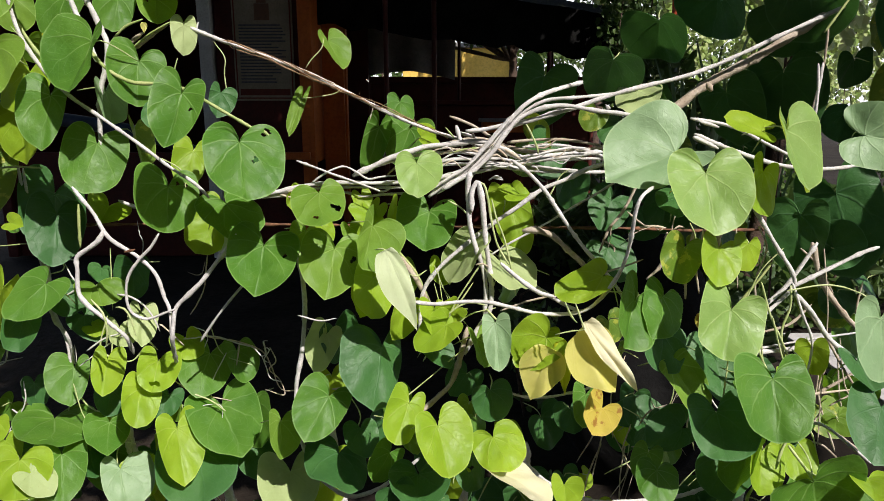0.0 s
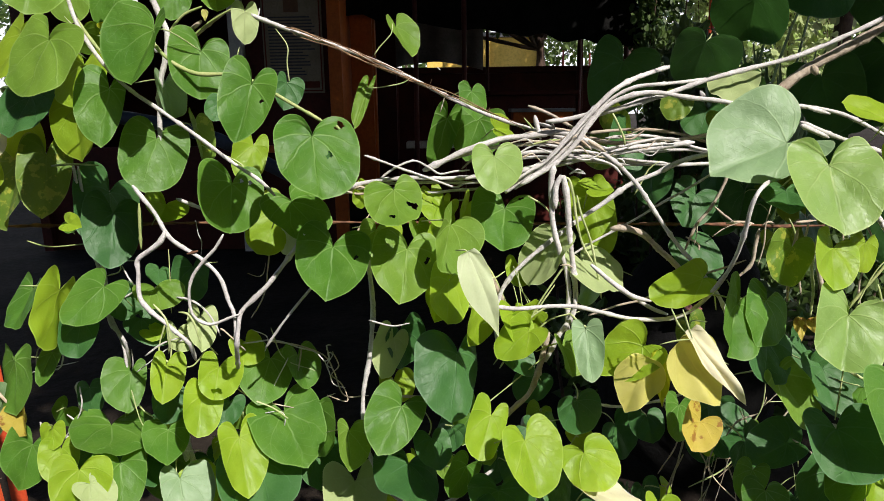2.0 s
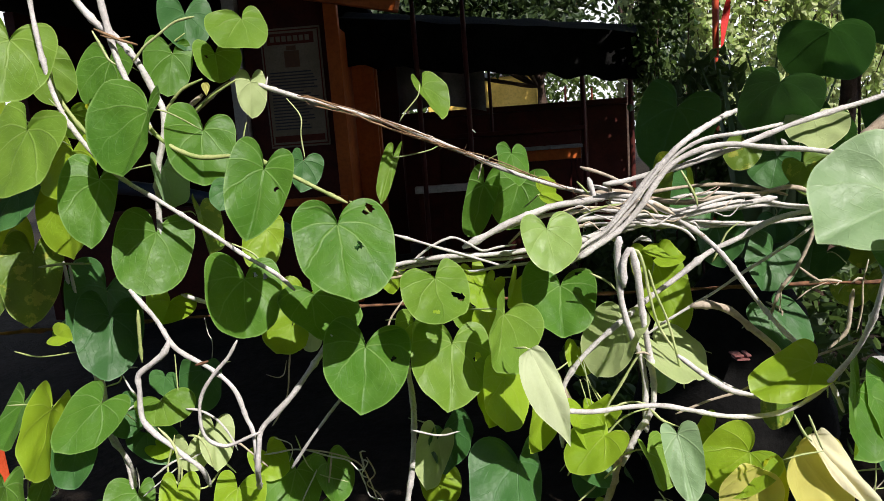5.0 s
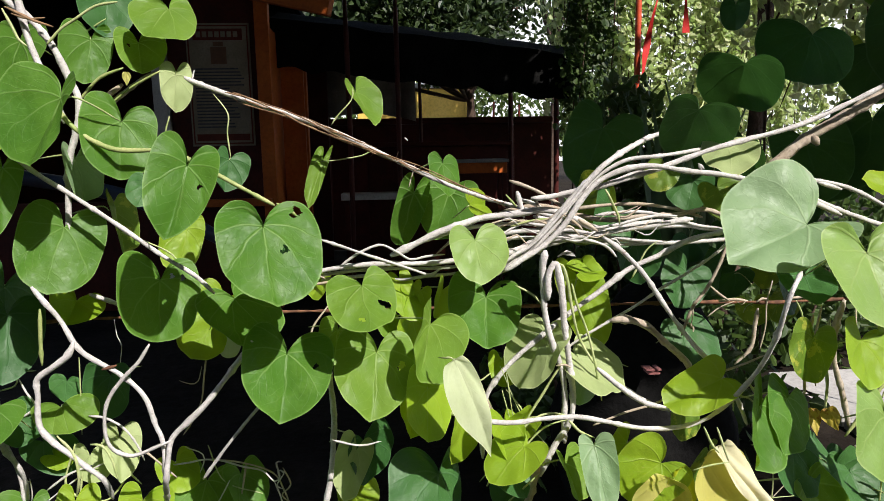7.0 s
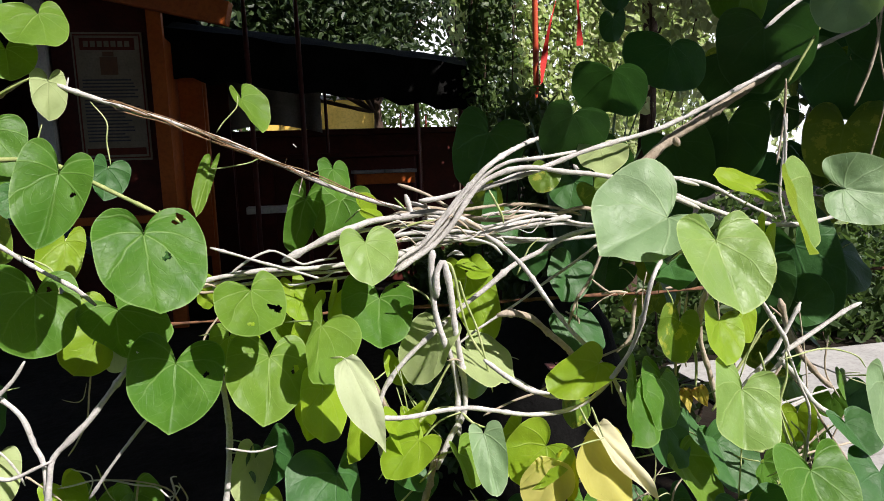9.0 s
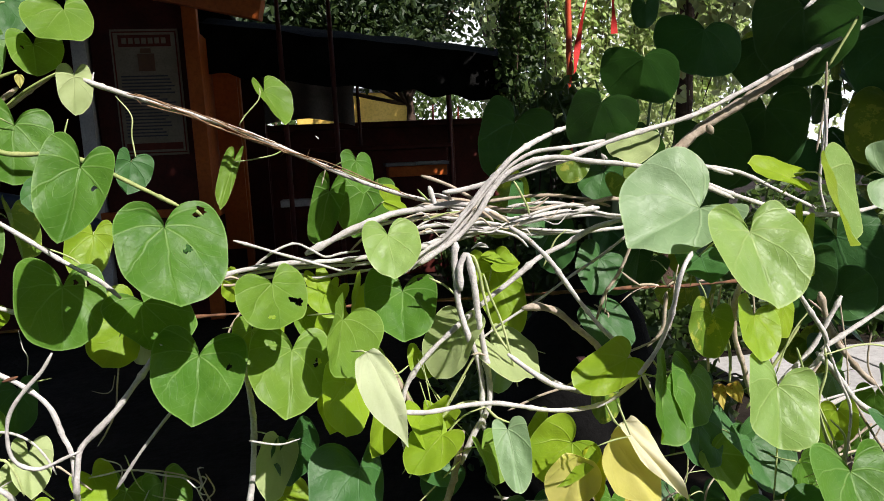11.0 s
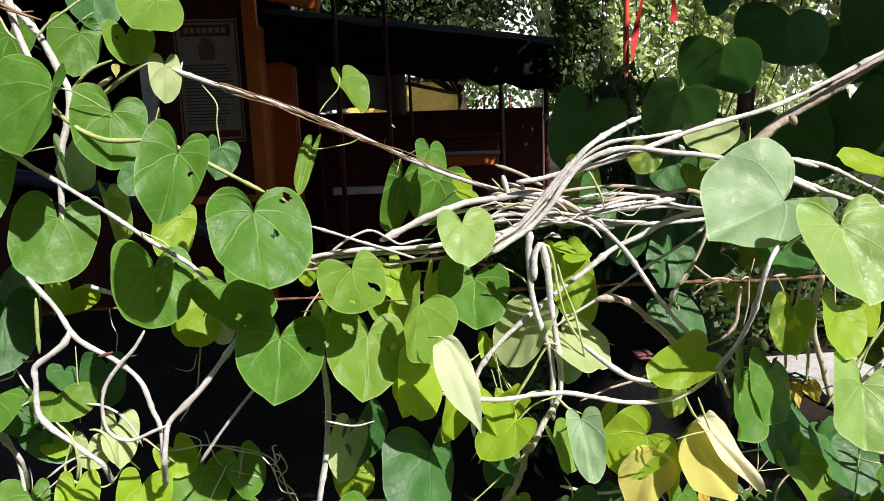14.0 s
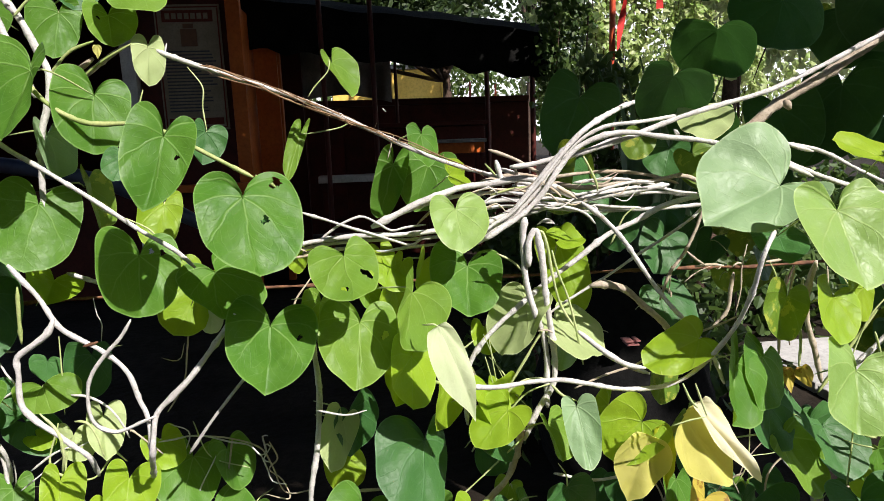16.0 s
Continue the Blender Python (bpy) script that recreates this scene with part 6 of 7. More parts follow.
stem(lower_vine, [(-0.462, 1.011, 0.98), (-0.443, 1.011, 0.916), (-0.41, 1.011, 0.868)], 0.0012, material=STALK)
stem(lower_vine, [(-0.728, 1.029, 0.957), (-0.674, 1.029, 0.909), (-0.655, 1.029, 0.85)], 0.0015)
stem(lower_vine, [(-0.404, 1.014, 1.109), (-0.381, 1.014, 1.092), (-0.406, 1.014, 1.039)], 0.0008)
stem(lower_vine, [(-0.344, 0.988, 1.073), (-0.373, 0.988, 1.012), (-0.364, 0.988, 0.95)], 0.0011)

low_centre_vine = vine_thing("pale climbing vine with lime and yellowing leaves", (0.05, 0.92, 0.0))
stem(low_centre_vine, [(-0.212, 0.94, 1.254), (-0.207, 0.94, 1.211), (-0.205, 0.94, 1.163), (-0.212, 0.94, 1.096), (-0.224, 0.94, 1.032), (-0.223, 0.94, 0.967), (-0.212, 0.94, 0.923), (-0.189, 0.94, 0.878), (-0.147, 0.94, 0.85), (-0.1, 0.94, 0.864), (-0.064, 0.94, 0.891), (-0.035, 0.94, 0.917)], 0.0036)
stem(low_centre_vine, [(0.124, 0.9, 0.932), (0.164, 0.9, 0.896), (0.22, 0.9, 0.87), (0.272, 0.9, 0.866), (0.358, 0.9, 0.875), (0.408, 0.9, 0.894)], 0.0032)
stem(low_centre_vine, [(0.037, 0.9, 1.146), (0.025, 0.9, 1.094), (0.013, 0.9, 1.059), (-0.007, 0.9, 1.037), (-0.041, 0.9, 1.005)], 0.0042, material=TAN)
stem(low_centre_vine, [(0.085, 0.96, 1.024), (0.147, 0.96, 1.009), (0.226, 0.96, 1.024), (0.278, 0.96, 1.052)], 0.0022)
stem(low_centre_vine, [(-0.202, 0.880, 1.170), (-0.171, 0.880, 1.162), (-0.148, 0.880, 1.166)], 0.0012)
stem(low_centre_vine, [(-0.172, 0.96, 1.024), (-0.127, 0.96, 1.024), (-0.074, 0.96, 1.033)], 0.0022, material=TAN)
stem(low_centre_vine, [(-0.143, 0.93, 0.953), (-0.125, 0.93, 0.991), (-0.141, 0.93, 1.028)], 0.0011, material=STALK)
stem(low_centre_vine, [(0.325, 0.976, 0.925), (0.313, 0.976, 0.865), (0.289, 0.976, 0.755)], 0.0006, material=TAN)
stem(low_centre_vine, [(0.375, 1.075, 0.888), (0.402, 1.075, 0.822), (0.392, 1.075, 0.705)], 0.0008, material=TAN)
stem(low_centre_vine, [(0.292, 1.028, 0.912), (0.32, 1.028, 0.849), (0.293, 1.028, 0.79)], 0.0011, material=DRY)
stem(low_centre_vine, [(0.362, 1.002, 0.944), (0.346, 1.002, 0.883), (0.36, 1.002, 0.782)], 0.0010, material=DRY)
stem(low_centre_vine, [(0.223, 0.993, 1.002), (0.251, 0.993, 0.942), (0.224, 0.993, 0.879)], 0.0013, material=DRY)
stem(low_centre_vine, [(0.27, 1.018, 0.899), (0.249, 1.018, 0.836), (0.24, 1.018, 0.741)], 0.0012, material=DRY)
stem(low_centre_vine, [(0.327, 1.019, 0.952), (0.338, 1.019, 0.89), (0.379, 1.019, 0.796)], 0.0013, material=DRY)
stem(low_centre_vine, [(0.34, 0.996, 0.991), (0.365, 0.996, 0.931), (0.318, 0.996, 0.871)], 0.0009, material=TAN)
stem(low_centre_vine, [(0.399, 1.034, 0.99), (0.384, 1.034, 0.928), (0.422, 1.034, 0.868)], 0.0007, material=DRY)
stem(low_centre_vine, [(0.286, 1.055, 0.938), (0.277, 1.055, 0.874), (0.265, 1.055, 0.808)], 0.0013, material=DRY)
stem(low_centre_vine, [(0.307, 1.046, 0.953), (0.335, 1.046, 0.89), (0.314, 1.046, 0.775)], 0.0008, material=DRY)
stem(low_centre_vine, [(0.26, 1.045, 0.971), (0.279, 1.045, 0.909), (0.254, 1.045, 0.812)], 0.0007, material=DRY)
stem(low_centre_vine, [(0.303, 0.971, 0.959), (0.295, 0.971, 0.899), (0.351, 0.971, 0.836)], 0.0011, material=DRY)
stem(low_centre_vine, [(0.316, 1.033, 0.897), (0.31, 1.033, 0.833), (0.311, 1.033, 0.767)], 0.0012, material=DRY)
leaf(low_centre_vine, (-0.160, 0.862, 1.056), (-49, -29, 177), 0.065, 0.074, "green", skew=0.13)
leaf(low_centre_vine, (-0.185, 0.996, 1.102), (-80, -33, -131), 0.058, 0.070, "pale")
leaf(low_centre_vine, (-0.176, 1.018, 1.104), (-90, 18, -130), 0.065, 0.080, "dark")
leaf(low_centre_vine, (-0.044, 0.804, 1.073), (-57, -28, -166), 0.059, 0.054, "lime", skew=0.15)
leaf(low_centre_vine, (-0.006, 0.768, 1.059), (-52, -6, -147), 0.066, 0.078, "lime", skew=-0.07)
leaf(low_centre_vine, (0.066, 0.778, 1.038), (-34, 13, -162), 0.049, 0.070, "lime", skew=-0.09)
leaf(low_centre_vine, (0.066, 0.836, 1.077), (-88, 10, -168), 0.045, 0.056, "dark")
leaf(low_centre_vine, (0.039, 0.804, 0.994), (-69, -6, -141), 0.046, 0.054, "dark", holes=((0.1, 0.3, 0.1),))
leaf(low_centre_vine, (0.076, 0.774, 0.991), (-22, -3, -107), 0.071, 0.085, "cream")
leaf(low_centre_vine, (0.202, 0.860, 1.060), (-60, -28, -158), 0.045, 0.054, "green")
leaf(low_centre_vine, (0.005, 0.857, 1.163), (-34, -16, 133), 0.050, 0.060, "lime")
leaf(low_centre_vine, (-0.158, 0.923, 0.936), (-10, -22, -169), 0.083, 0.101, "dark")
leaf(low_centre_vine, (-0.074, 0.852, 0.975), (-75, -43, -157), 0.043, 0.052, "green")
leaf(low_centre_vine, (-0.033, 0.821, 0.958), (-6, -0, -179), 0.068, 0.086, "dark")
leaf(low_centre_vine, (-0.087, 0.885, 1.121), (-62, -22, -149), 0.086, 0.097, "dark", skew=0.20)
leaf(low_centre_vine, (0.046, 0.841, 1.150), (-56, -10, -133), 0.045, 0.052, "fresh")
leaf(low_centre_vine, (0.069, 0.812, 1.182), (-57, 5, 177), 0.065, 0.037, "light", lobes=0.5)
leaf(low_centre_vine, (0.146, 0.930, 1.125), (-50, -38, 163), 0.062, 0.048, "lime")
leaf(low_centre_vine, (0.134, 0.800, 1.165), (-59, -48, 141), 0.051, 0.066, "lime", fold=0.3, stalk=0)
leaf(low_centre_vine, (0.137, 0.785, 1.158), (-87, -19, 171), 0.077, 0.059, "yellow", cup=0.25, lobes=0.12, fold=0.15, stalk=0)
leaf(low_centre_vine, (0.150, 0.790, 1.166), (-89, 7, -173), 0.073, 0.024, "lemon", lobes=0.12, fold=0.3, stalk=0)
leaf(low_centre_vine, (0.167, 0.778, 1.180), (-77, 31, -157), 0.097, 0.075, "yellow", cup=0.3, lobes=0.12, fold=0.05, stalk=0)
leaf(low_centre_vine, (0.174, 0.768, 1.198), (-76, 34, -155), 0.111, 0.030, "cream", cup=0.3, lobes=0.12, fold=0.12, stalk=0, skew=-0.2)
leaf(low_centre_vine, (0.215, 0.817, 1.059), (-38, -32, 171), 0.044, 0.052, "brown", fold=0.5)
leaf(low_centre_vine, (0.256, 0.841, 1.204), (-69, -32, -152), 0.073, 0.088, "green", skew=0.03)
leaf(low_centre_vine, (0.300, 0.860, 1.203), (-56, -29, -168), 0.060, 0.073, "green", skew=-0.15)
leaf(low_centre_vine, (0.300, 0.845, 1.154), (-57, -22, -169), 0.058, 0.070, "dark", skew=-0.01)
leaf(low_centre_vine, (0.308, 0.830, 1.118), (-59, 21, -144), 0.083, 0.055, "fresh", lobes=0.4)
leaf(low_centre_vine, (0.381, 0.860, 1.110), (-44, -6, -175), 0.063, 0.077, "dark")
leaf(low_centre_vine, (0.314, 1.000, 0.936), (20, 31, -60), 0.067, 0.081, "dark")
leaf(low_centre_vine, (-0.124, 0.919, 0.977), (-38, 7, -165), 0.043, 0.053, "dark")
leaf(low_centre_vine, (-0.052, 0.915, 1.175), (-82, -37, -132), 0.052, 0.062, "lime")
leaf(low_centre_vine, (-0.108, 0.910, 1.210), (-72, -24, -144), 0.048, 0.058, "lime")
leaf(low_centre_vine, (-0.015, 0.894, 1.122), (-39, 14, -136), 0.041, 0.050, "dark")
leaf(low_centre_vine, (0.163, 0.790, 0.962), (-28, -6, 180), 0.034, 0.043, "lime")
leaf(low_centre_vine, (0.271, 0.788, 1.011), (-53, -13, 150), 0.036, 0.038, "green")
leaf(low_centre_vine, (0.273, 0.756, 1.003), (-38, -6, 175), 0.044, 0.053, "green")
leaf(low_centre_vine, (0.304, 0.889, 0.993), (-84, 39, -142), 0.058, 0.070, "dark")
leaf(low_centre_vine, (0.329, 0.828, 1.024), (-30, -30, 112), 0.050, 0.061, "dark")
leaf(low_centre_vine, (0.180, 1.100, 0.907), (-78, 28, -141), 0.066, 0.081, "dark")
leaf(low_centre_vine, (-0.063, 0.791, 0.953), (-84, 17, -151), 0.045, 0.056, "dark")
stem(low_centre_vine, [(0.143, 0.732, 1.233), (0.151, 0.732, 1.216), (0.158, 0.732, 1.208)], 0.0013, material=STALK)
stem(low_centre_vine, [(0.155, 0.732, 1.232), (0.161, 0.732, 1.216), (0.167, 0.732, 1.2)], 0.0013, material=STALK)
stem(low_centre_vine, [(0.132, 0.727, 1.195), (0.148, 0.727, 1.199), (0.165, 0.727, 1.201)], 0.0009, material=STALK)
leaf(low_centre_vine, (0.393, 0.950, 1.150), (-57, 4, 157), 0.031, 0.018, "brown", lobes=0.15, stalk=0)
leaf(low_centre_vine, (0.407, 0.940, 1.154), (-56, 35, 134), 0.032, 0.022, "brown", lobes=0.15, stalk=0, fold=0.4)
stem(low_centre_vine, [(0.256, 0.85, 1.221), (0.28, 0.85, 1.183), (0.305, 0.85, 1.145), (0.334, 0.85, 1.108)], 0.0019, material=STALK)

right_vine = vine_thing("bright-leaved vine over tangled grey stems", (0.42, 0.9, 0.0))
stem(right_vine, [(0.416, 0.87, 1.326), (0.454, 0.87, 1.27), (0.481, 0.87, 1.23), (0.479, 0.87, 1.209), (0.443, 0.87, 1.171)], 0.0031)
stem(right_vine, [(0.484, 0.88, 1.21), (0.534, 0.88, 1.237), (0.578, 0.88, 1.26), (0.6, 0.88, 1.268)], 0.0031)
stem(right_vine, [(0.475, 0.86, 1.223), (0.495, 0.86, 1.176), (0.512, 0.86, 1.135), (0.508, 0.86, 1.068)], 0.0020)
stem(right_vine, [(0.519, 0.93, 1.188), (0.568, 0.93, 1.127), (0.61, 0.93, 1.064), (0.651, 0.93, 1.009)], 0.0022, material=TAN)
stem(right_vine, [(0.463, 0.85, 1.214), (0.519, 0.85, 1.222), (0.566, 0.85, 1.209), (0.583, 0.85, 1.191)], 0.0012, material=STALK)
stem(right_vine, [(0.442, 0.84, 1.182), (0.464, 0.84, 1.118), (0.488, 0.84, 1.077)], 0.0015, material=STALK)
stem(right_vine, [(0.351, 0.9, 1.286), (0.345, 0.9, 1.238), (0.347, 0.9, 1.188)], 0.0021, material=TAN)
stem(right_vine, [(0.374, 0.92, 1.291), (0.367, 0.92, 1.233), (0.374, 0.92, 1.191)], 0.0016, material=TAN)
stem(right_vine, [(0.349, 0.92, 1.419), (0.396, 0.92, 1.4), (0.469, 0.92, 1.377), (0.541, 0.92, 1.371), (0.61, 0.92, 1.382)], 0.0032)
stem(right_vine, [(0.353, 0.95, 1.44), (0.415, 0.95, 1.428), (0.474, 0.95, 1.4), (0.525, 0.95, 1.376)], 0.0028)
stem(right_vine, [(0.34, 0.9, 1.416), (0.376, 0.9, 1.4)], 0.0032)
stem(right_vine, [(0.346, 0.9, 1.437), (0.374, 0.9, 1.429)], 0.0026)
stem(right_vine, [(0.527, 0.94, 1.516), (0.524, 0.94, 1.463), (0.521, 0.94, 1.409), (0.532, 0.94, 1.369)], 0.0022)
stem(right_vine, [(0.54, 0.96, 1.563), (0.539, 0.96, 1.51), (0.53, 0.96, 1.448)], 0.0017, material=TAN)
stem(right_vine, [(0.475, 0.97, 1.282), (0.491, 0.97, 1.247), (0.479, 0.97, 1.194), (0.489, 0.97, 1.14)], 0.0017, material=TAN)
stem(right_vine, [(0.246, 0.85, 1.232), (0.28, 0.85, 1.179), (0.309, 0.85, 1.134), (0.323, 0.85, 1.114)], 0.0014, material=STALK)
stem(right_vine, [(0.369, 0.8, 1.172), (0.37, 0.8, 1.126), (0.368, 0.8, 1.071)], 0.0012, material=STALK)
stem(right_vine, [(0.463, 0.8, 1.014), (0.489, 0.8, 0.981), (0.514, 0.8, 0.964)], 0.0014, material=GREEN_STEM)
stem(right_vine, [(0.417, 0.87, 1.189), (0.436, 0.87, 1.237), (0.463, 0.87, 1.268)], 0.0010, material=STALK)
stem(right_vine, [(0.486, 0.98, 1.081), (0.565, 0.98, 1.096), (0.652, 0.98, 1.11)], 0.0020)
stem(right_vine, [(0.562, 0.95, 0.981), (0.608, 0.95, 0.962), (0.677, 0.95, 0.913)], 0.0022, material=TAN)
stem(right_vine, [(0.519, 0.93, 1.188), (0.548, 0.93, 1.158), (0.578, 0.93, 1.118), (0.61, 0.93, 1.093), (0.644, 0.93, 1.064)], 0.0038)
stem(right_vine, [(0.428, 0.85, 1.226), (0.445, 0.85, 1.179), (0.463, 0.85, 1.145), (0.48, 0.85, 1.11), (0.495, 0.85, 1.071)], 0.0016, material=STALK)
stem(right_vine, [(0.444, 0.86, 1.172), (0.442, 0.86, 1.135), (0.451, 0.86, 1.089)], 0.0015, material=STALK)
stem(right_vine, [(0.401, 0.8, 1.166), (0.415, 0.8, 1.134), (0.432, 0.8, 1.103)], 0.0016, material=STALK)
stem(right_vine, [(0.476, 0.98, 1.08), (0.504, 0.98, 1.078), (0.566, 0.98, 1.085), (0.613, 0.98, 1.1)], 0.0040)
stem(right_vine, [(0.473, 0.86, 1.219), (0.476, 0.86, 1.188), (0.468, 0.86, 1.15), (0.482, 0.86, 1.097), (0.502, 0.86, 1.068), (0.506, 0.86, 1.102), (0.485, 0.86, 1.127)], 0.0018, material=STALK)
stem(right_vine, [(0.509, 0.86, 1.025), (0.529, 0.86, 0.997), (0.54, 0.86, 0.959)], 0.0015, material=STALK)
stem(right_vine, [(0.527, 0.9, 0.995), (0.567, 0.9, 0.993), (0.621, 0.9, 0.952), (0.647, 0.9, 0.93)], 0.0024)
stem(right_vine, [(0.45, 0.78, 1.025), (0.477, 0.78, 0.991), (0.488, 0.78, 0.975)], 0.0021, material=STALK)
stem(right_vine, [(0.448, 0.8, 0.98), (0.455, 0.8, 1.013), (0.475, 0.8, 1.055), (0.479, 0.8, 1.071)], 0.0021, material=STALK)
stem(right_vine, [(0.566, 0.95, 1.251), (0.584, 0.95, 1.147), (0.589, 0.95, 1.019), (0.594, 0.95, 0.933)], 0.0011, material=DRY)
stem(right_vine, [(0.639, 1.0, 1.093), (0.656, 1.0, 1.016), (0.684, 1.0, 0.97)], 0.0012, material=DRY)
stem(right_vine, [(0.596, 1.0, 0.996), (0.66, 1.0, 1.004), (0.728, 1.0, 1.01)], 0.0020, material=DRY)
stem(right_vine, [(0.622, 1.02, 0.987), (0.654, 1.02, 1.007), (0.691, 1.02, 1.032)], 0.0027, material=TAN)
stem(right_vine, [(0.576, 1.0, 1.25), (0.599, 1.0, 1.187), (0.643, 1.0, 1.131), (0.674, 1.0, 1.103)], 0.0047, material=TAN)
stem(right_vine, [(0.386, 0.88, 1.144), (0.414, 0.88, 1.186), (0.442, 0.88, 1.226), (0.457, 0.88, 1.249)], 0.0021, material=GREEN_STEM)
stem(right_vine, [(0.387, 0.82, 1.126), (0.413, 0.82, 1.114), (0.414, 0.82, 1.132), (0.407, 0.82, 1.142)], 0.0019, material=STALK)
stem(right_vine, [(0.511, 1.0, 1.103), (0.555, 1.0, 1.117), (0.587, 1.0, 1.15)], 0.0023, material=TAN)
stem(right_vine, [(0.688, 1.05, 0.867), (0.647, 1.05, 0.973), (0.657, 1.05, 1.035)], 0.0018, material=DRY)
stem(right_vine, [(0.678, 1.0, 0.864), (0.635, 1.0, 0.905), (0.596, 1.0, 0.916)], 0.0018, material=TAN)
stem(right_vine, [(0.624, 1.02, 1.047), (0.62, 1.02, 0.967), (0.588, 1.02, 0.915)], 0.0015, material=DRY)
stem(right_vine, [(0.663, 1.0, 1.187), (0.661, 1.0, 1.131), (0.69, 1.0, 1.084)], 0.0015, material=DRY)
stem(right_vine, [(0.559, 1.0, 1.241), (0.589, 1.0, 1.214), (0.619, 1.0, 1.168)], 0.0018, material=TAN)
stem(right_vine, [(0.655, 1.03, 0.962), (0.698, 1.03, 0.992), (0.729, 1.03, 1.043)], 0.0015, material=TAN)
stem(right_vine, [(0.442, 0.9, 1.163), (0.471, 0.9, 1.188), (0.493, 0.9, 1.213), (0.526, 0.9, 1.27)], 0.0032)
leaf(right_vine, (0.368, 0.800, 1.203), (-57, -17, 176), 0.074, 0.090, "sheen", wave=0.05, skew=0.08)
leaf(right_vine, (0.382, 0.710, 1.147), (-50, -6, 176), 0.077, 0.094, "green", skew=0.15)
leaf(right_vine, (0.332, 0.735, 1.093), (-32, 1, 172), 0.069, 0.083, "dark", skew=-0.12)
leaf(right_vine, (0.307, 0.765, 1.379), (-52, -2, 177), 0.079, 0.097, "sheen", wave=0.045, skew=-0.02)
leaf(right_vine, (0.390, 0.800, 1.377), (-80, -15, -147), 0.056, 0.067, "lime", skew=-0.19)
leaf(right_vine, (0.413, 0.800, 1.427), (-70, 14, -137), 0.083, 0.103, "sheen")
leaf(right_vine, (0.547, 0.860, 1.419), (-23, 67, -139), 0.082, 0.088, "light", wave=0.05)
leaf(right_vine, (0.398, 0.830, 1.426), (24, -30, 59), 0.047, 0.054, "lime")
leaf(right_vine, (0.324, 0.860, 1.270), (-72, -26, -172), 0.052, 0.063, "mottled", skew=0.14)
leaf(right_vine, (0.358, 0.830, 1.275), (-58, -22, -170), 0.050, 0.061, "lime")
leaf(right_vine, (0.400, 0.840, 1.280), (-78, -11, -161), 0.038, 0.046, "lime")
leaf(right_vine, (0.615, 1.020, 1.325), (-93, 19, 152), 0.138, 0.120, "dark")
leaf(right_vine, (0.564, 1.020, 1.289), (-92, 0, 144), 0.087, 0.090, "dark")
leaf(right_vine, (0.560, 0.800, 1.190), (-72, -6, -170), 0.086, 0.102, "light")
leaf(right_vine, (0.474, 0.760, 0.987), (-106, 27, -174), 0.108, 0.134, "green")
leaf(right_vine, (0.613, 0.850, 1.045), (-37, -28, 165), 0.085, 0.104, "dark")
leaf(right_vine, (0.437, 0.820, 0.995), (-61, -26, -166), 0.058, 0.070, "lime")
leaf(right_vine, (0.554, 0.930, 1.104), (-86, 6, 148), 0.046, 0.046, "lime")
leaf(right_vine, (0.426, 0.830, 0.989), (-45, 26, 111), 0.061, 0.074, "green")
leaf(right_vine, (0.428, 0.880, 0.953), (-62, -35, 161), 0.070, 0.086, "dark")
leaf(right_vine, (0.360, 0.920, 1.104), (-50, -5, -162), 0.067, 0.080, "dark")
leaf(right_vine, (0.612, 1.000, 1.241), (50, 66, -81), 0.045, 0.078, "dark")
leaf(right_vine, (0.604, 0.900, 1.094), (-33, 2, -174), 0.054, 0.065, "dark")
leaf(right_vine, (0.506, 0.860, 0.973), (-45, -5, 176), 0.045, 0.055, "lime")
leaf(right_vine, (0.560, 0.780, 0.977), (1, -12, 159), 0.054, 0.072, "lime")
leaf(right_vine, (0.366, 0.860, 1.110), (-80, 39, -158), 0.055, 0.070, "dark")
leaf(right_vine, (0.383, 0.780, 1.123), (-92, 35, -167), 0.035, 0.044, "green")
stem(right_vine, [(0.333, 1.085, 1.259), (0.357, 1.085, 1.261), (0.376, 1.085, 1.258)], 0.0024, material=DRY)
stem(right_vine, [(0.389, 1.085, 1.255), (0.398, 1.085, 1.261), (0.408, 1.085, 1.258)], 0.0021, material=DRY)
stem(right_vine, [(0.44, 1.085, 1.26), (0.455, 1.085, 1.261), (0.471, 1.085, 1.263)], 0.0021, material=DRY)
stem(right_vine, [(0.354, 1.08, 1.262), (0.365, 1.08, 1.254), (0.371, 1.08, 1.261)], 0.0010, material=DRY)
stem(right_vine, [(0.366, 1.010, 1.303), (0.360, 1.010, 1.273), (0.360, 1.010, 1.241), (0.354, 1.010, 1.209)], 0.0011, material=DRY)
stem(right_vine, [(0.270, 1.030, 1.275), (0.269, 1.030, 1.251), (0.267, 1.030, 1.236)], 0.0009, material=DRY)
stem(right_vine, [(0.402, 0.92, 1.297), (0.393, 0.92, 1.262), (0.394, 0.92, 1.225), (0.408, 0.92, 1.181), (0.42, 0.92, 1.138)], 0.0038, material=TAN)
stem(right_vine, [(0.393, 0.930, 1.273), (0.389, 0.930, 1.231), (0.395, 0.930, 1.193), (0.395, 0.930, 1.158)], 0.0022, material=STALK)
stem(right_vine, [(0.424, 0.93, 1.286), (0.428, 0.93, 1.243), (0.434, 0.93, 1.196)], 0.0013, material=DRY)
stem(right_vine, [(0.424, 0.9, 1.278), (0.436, 0.9, 1.257), (0.434, 0.9, 1.235)], 0.0012, material=STALK)
stem(right_vine, [(0.368, 0.960, 1.288), (0.376, 0.960, 1.272), (0.382, 0.960, 1.252)], 0.0013, material=STALK)
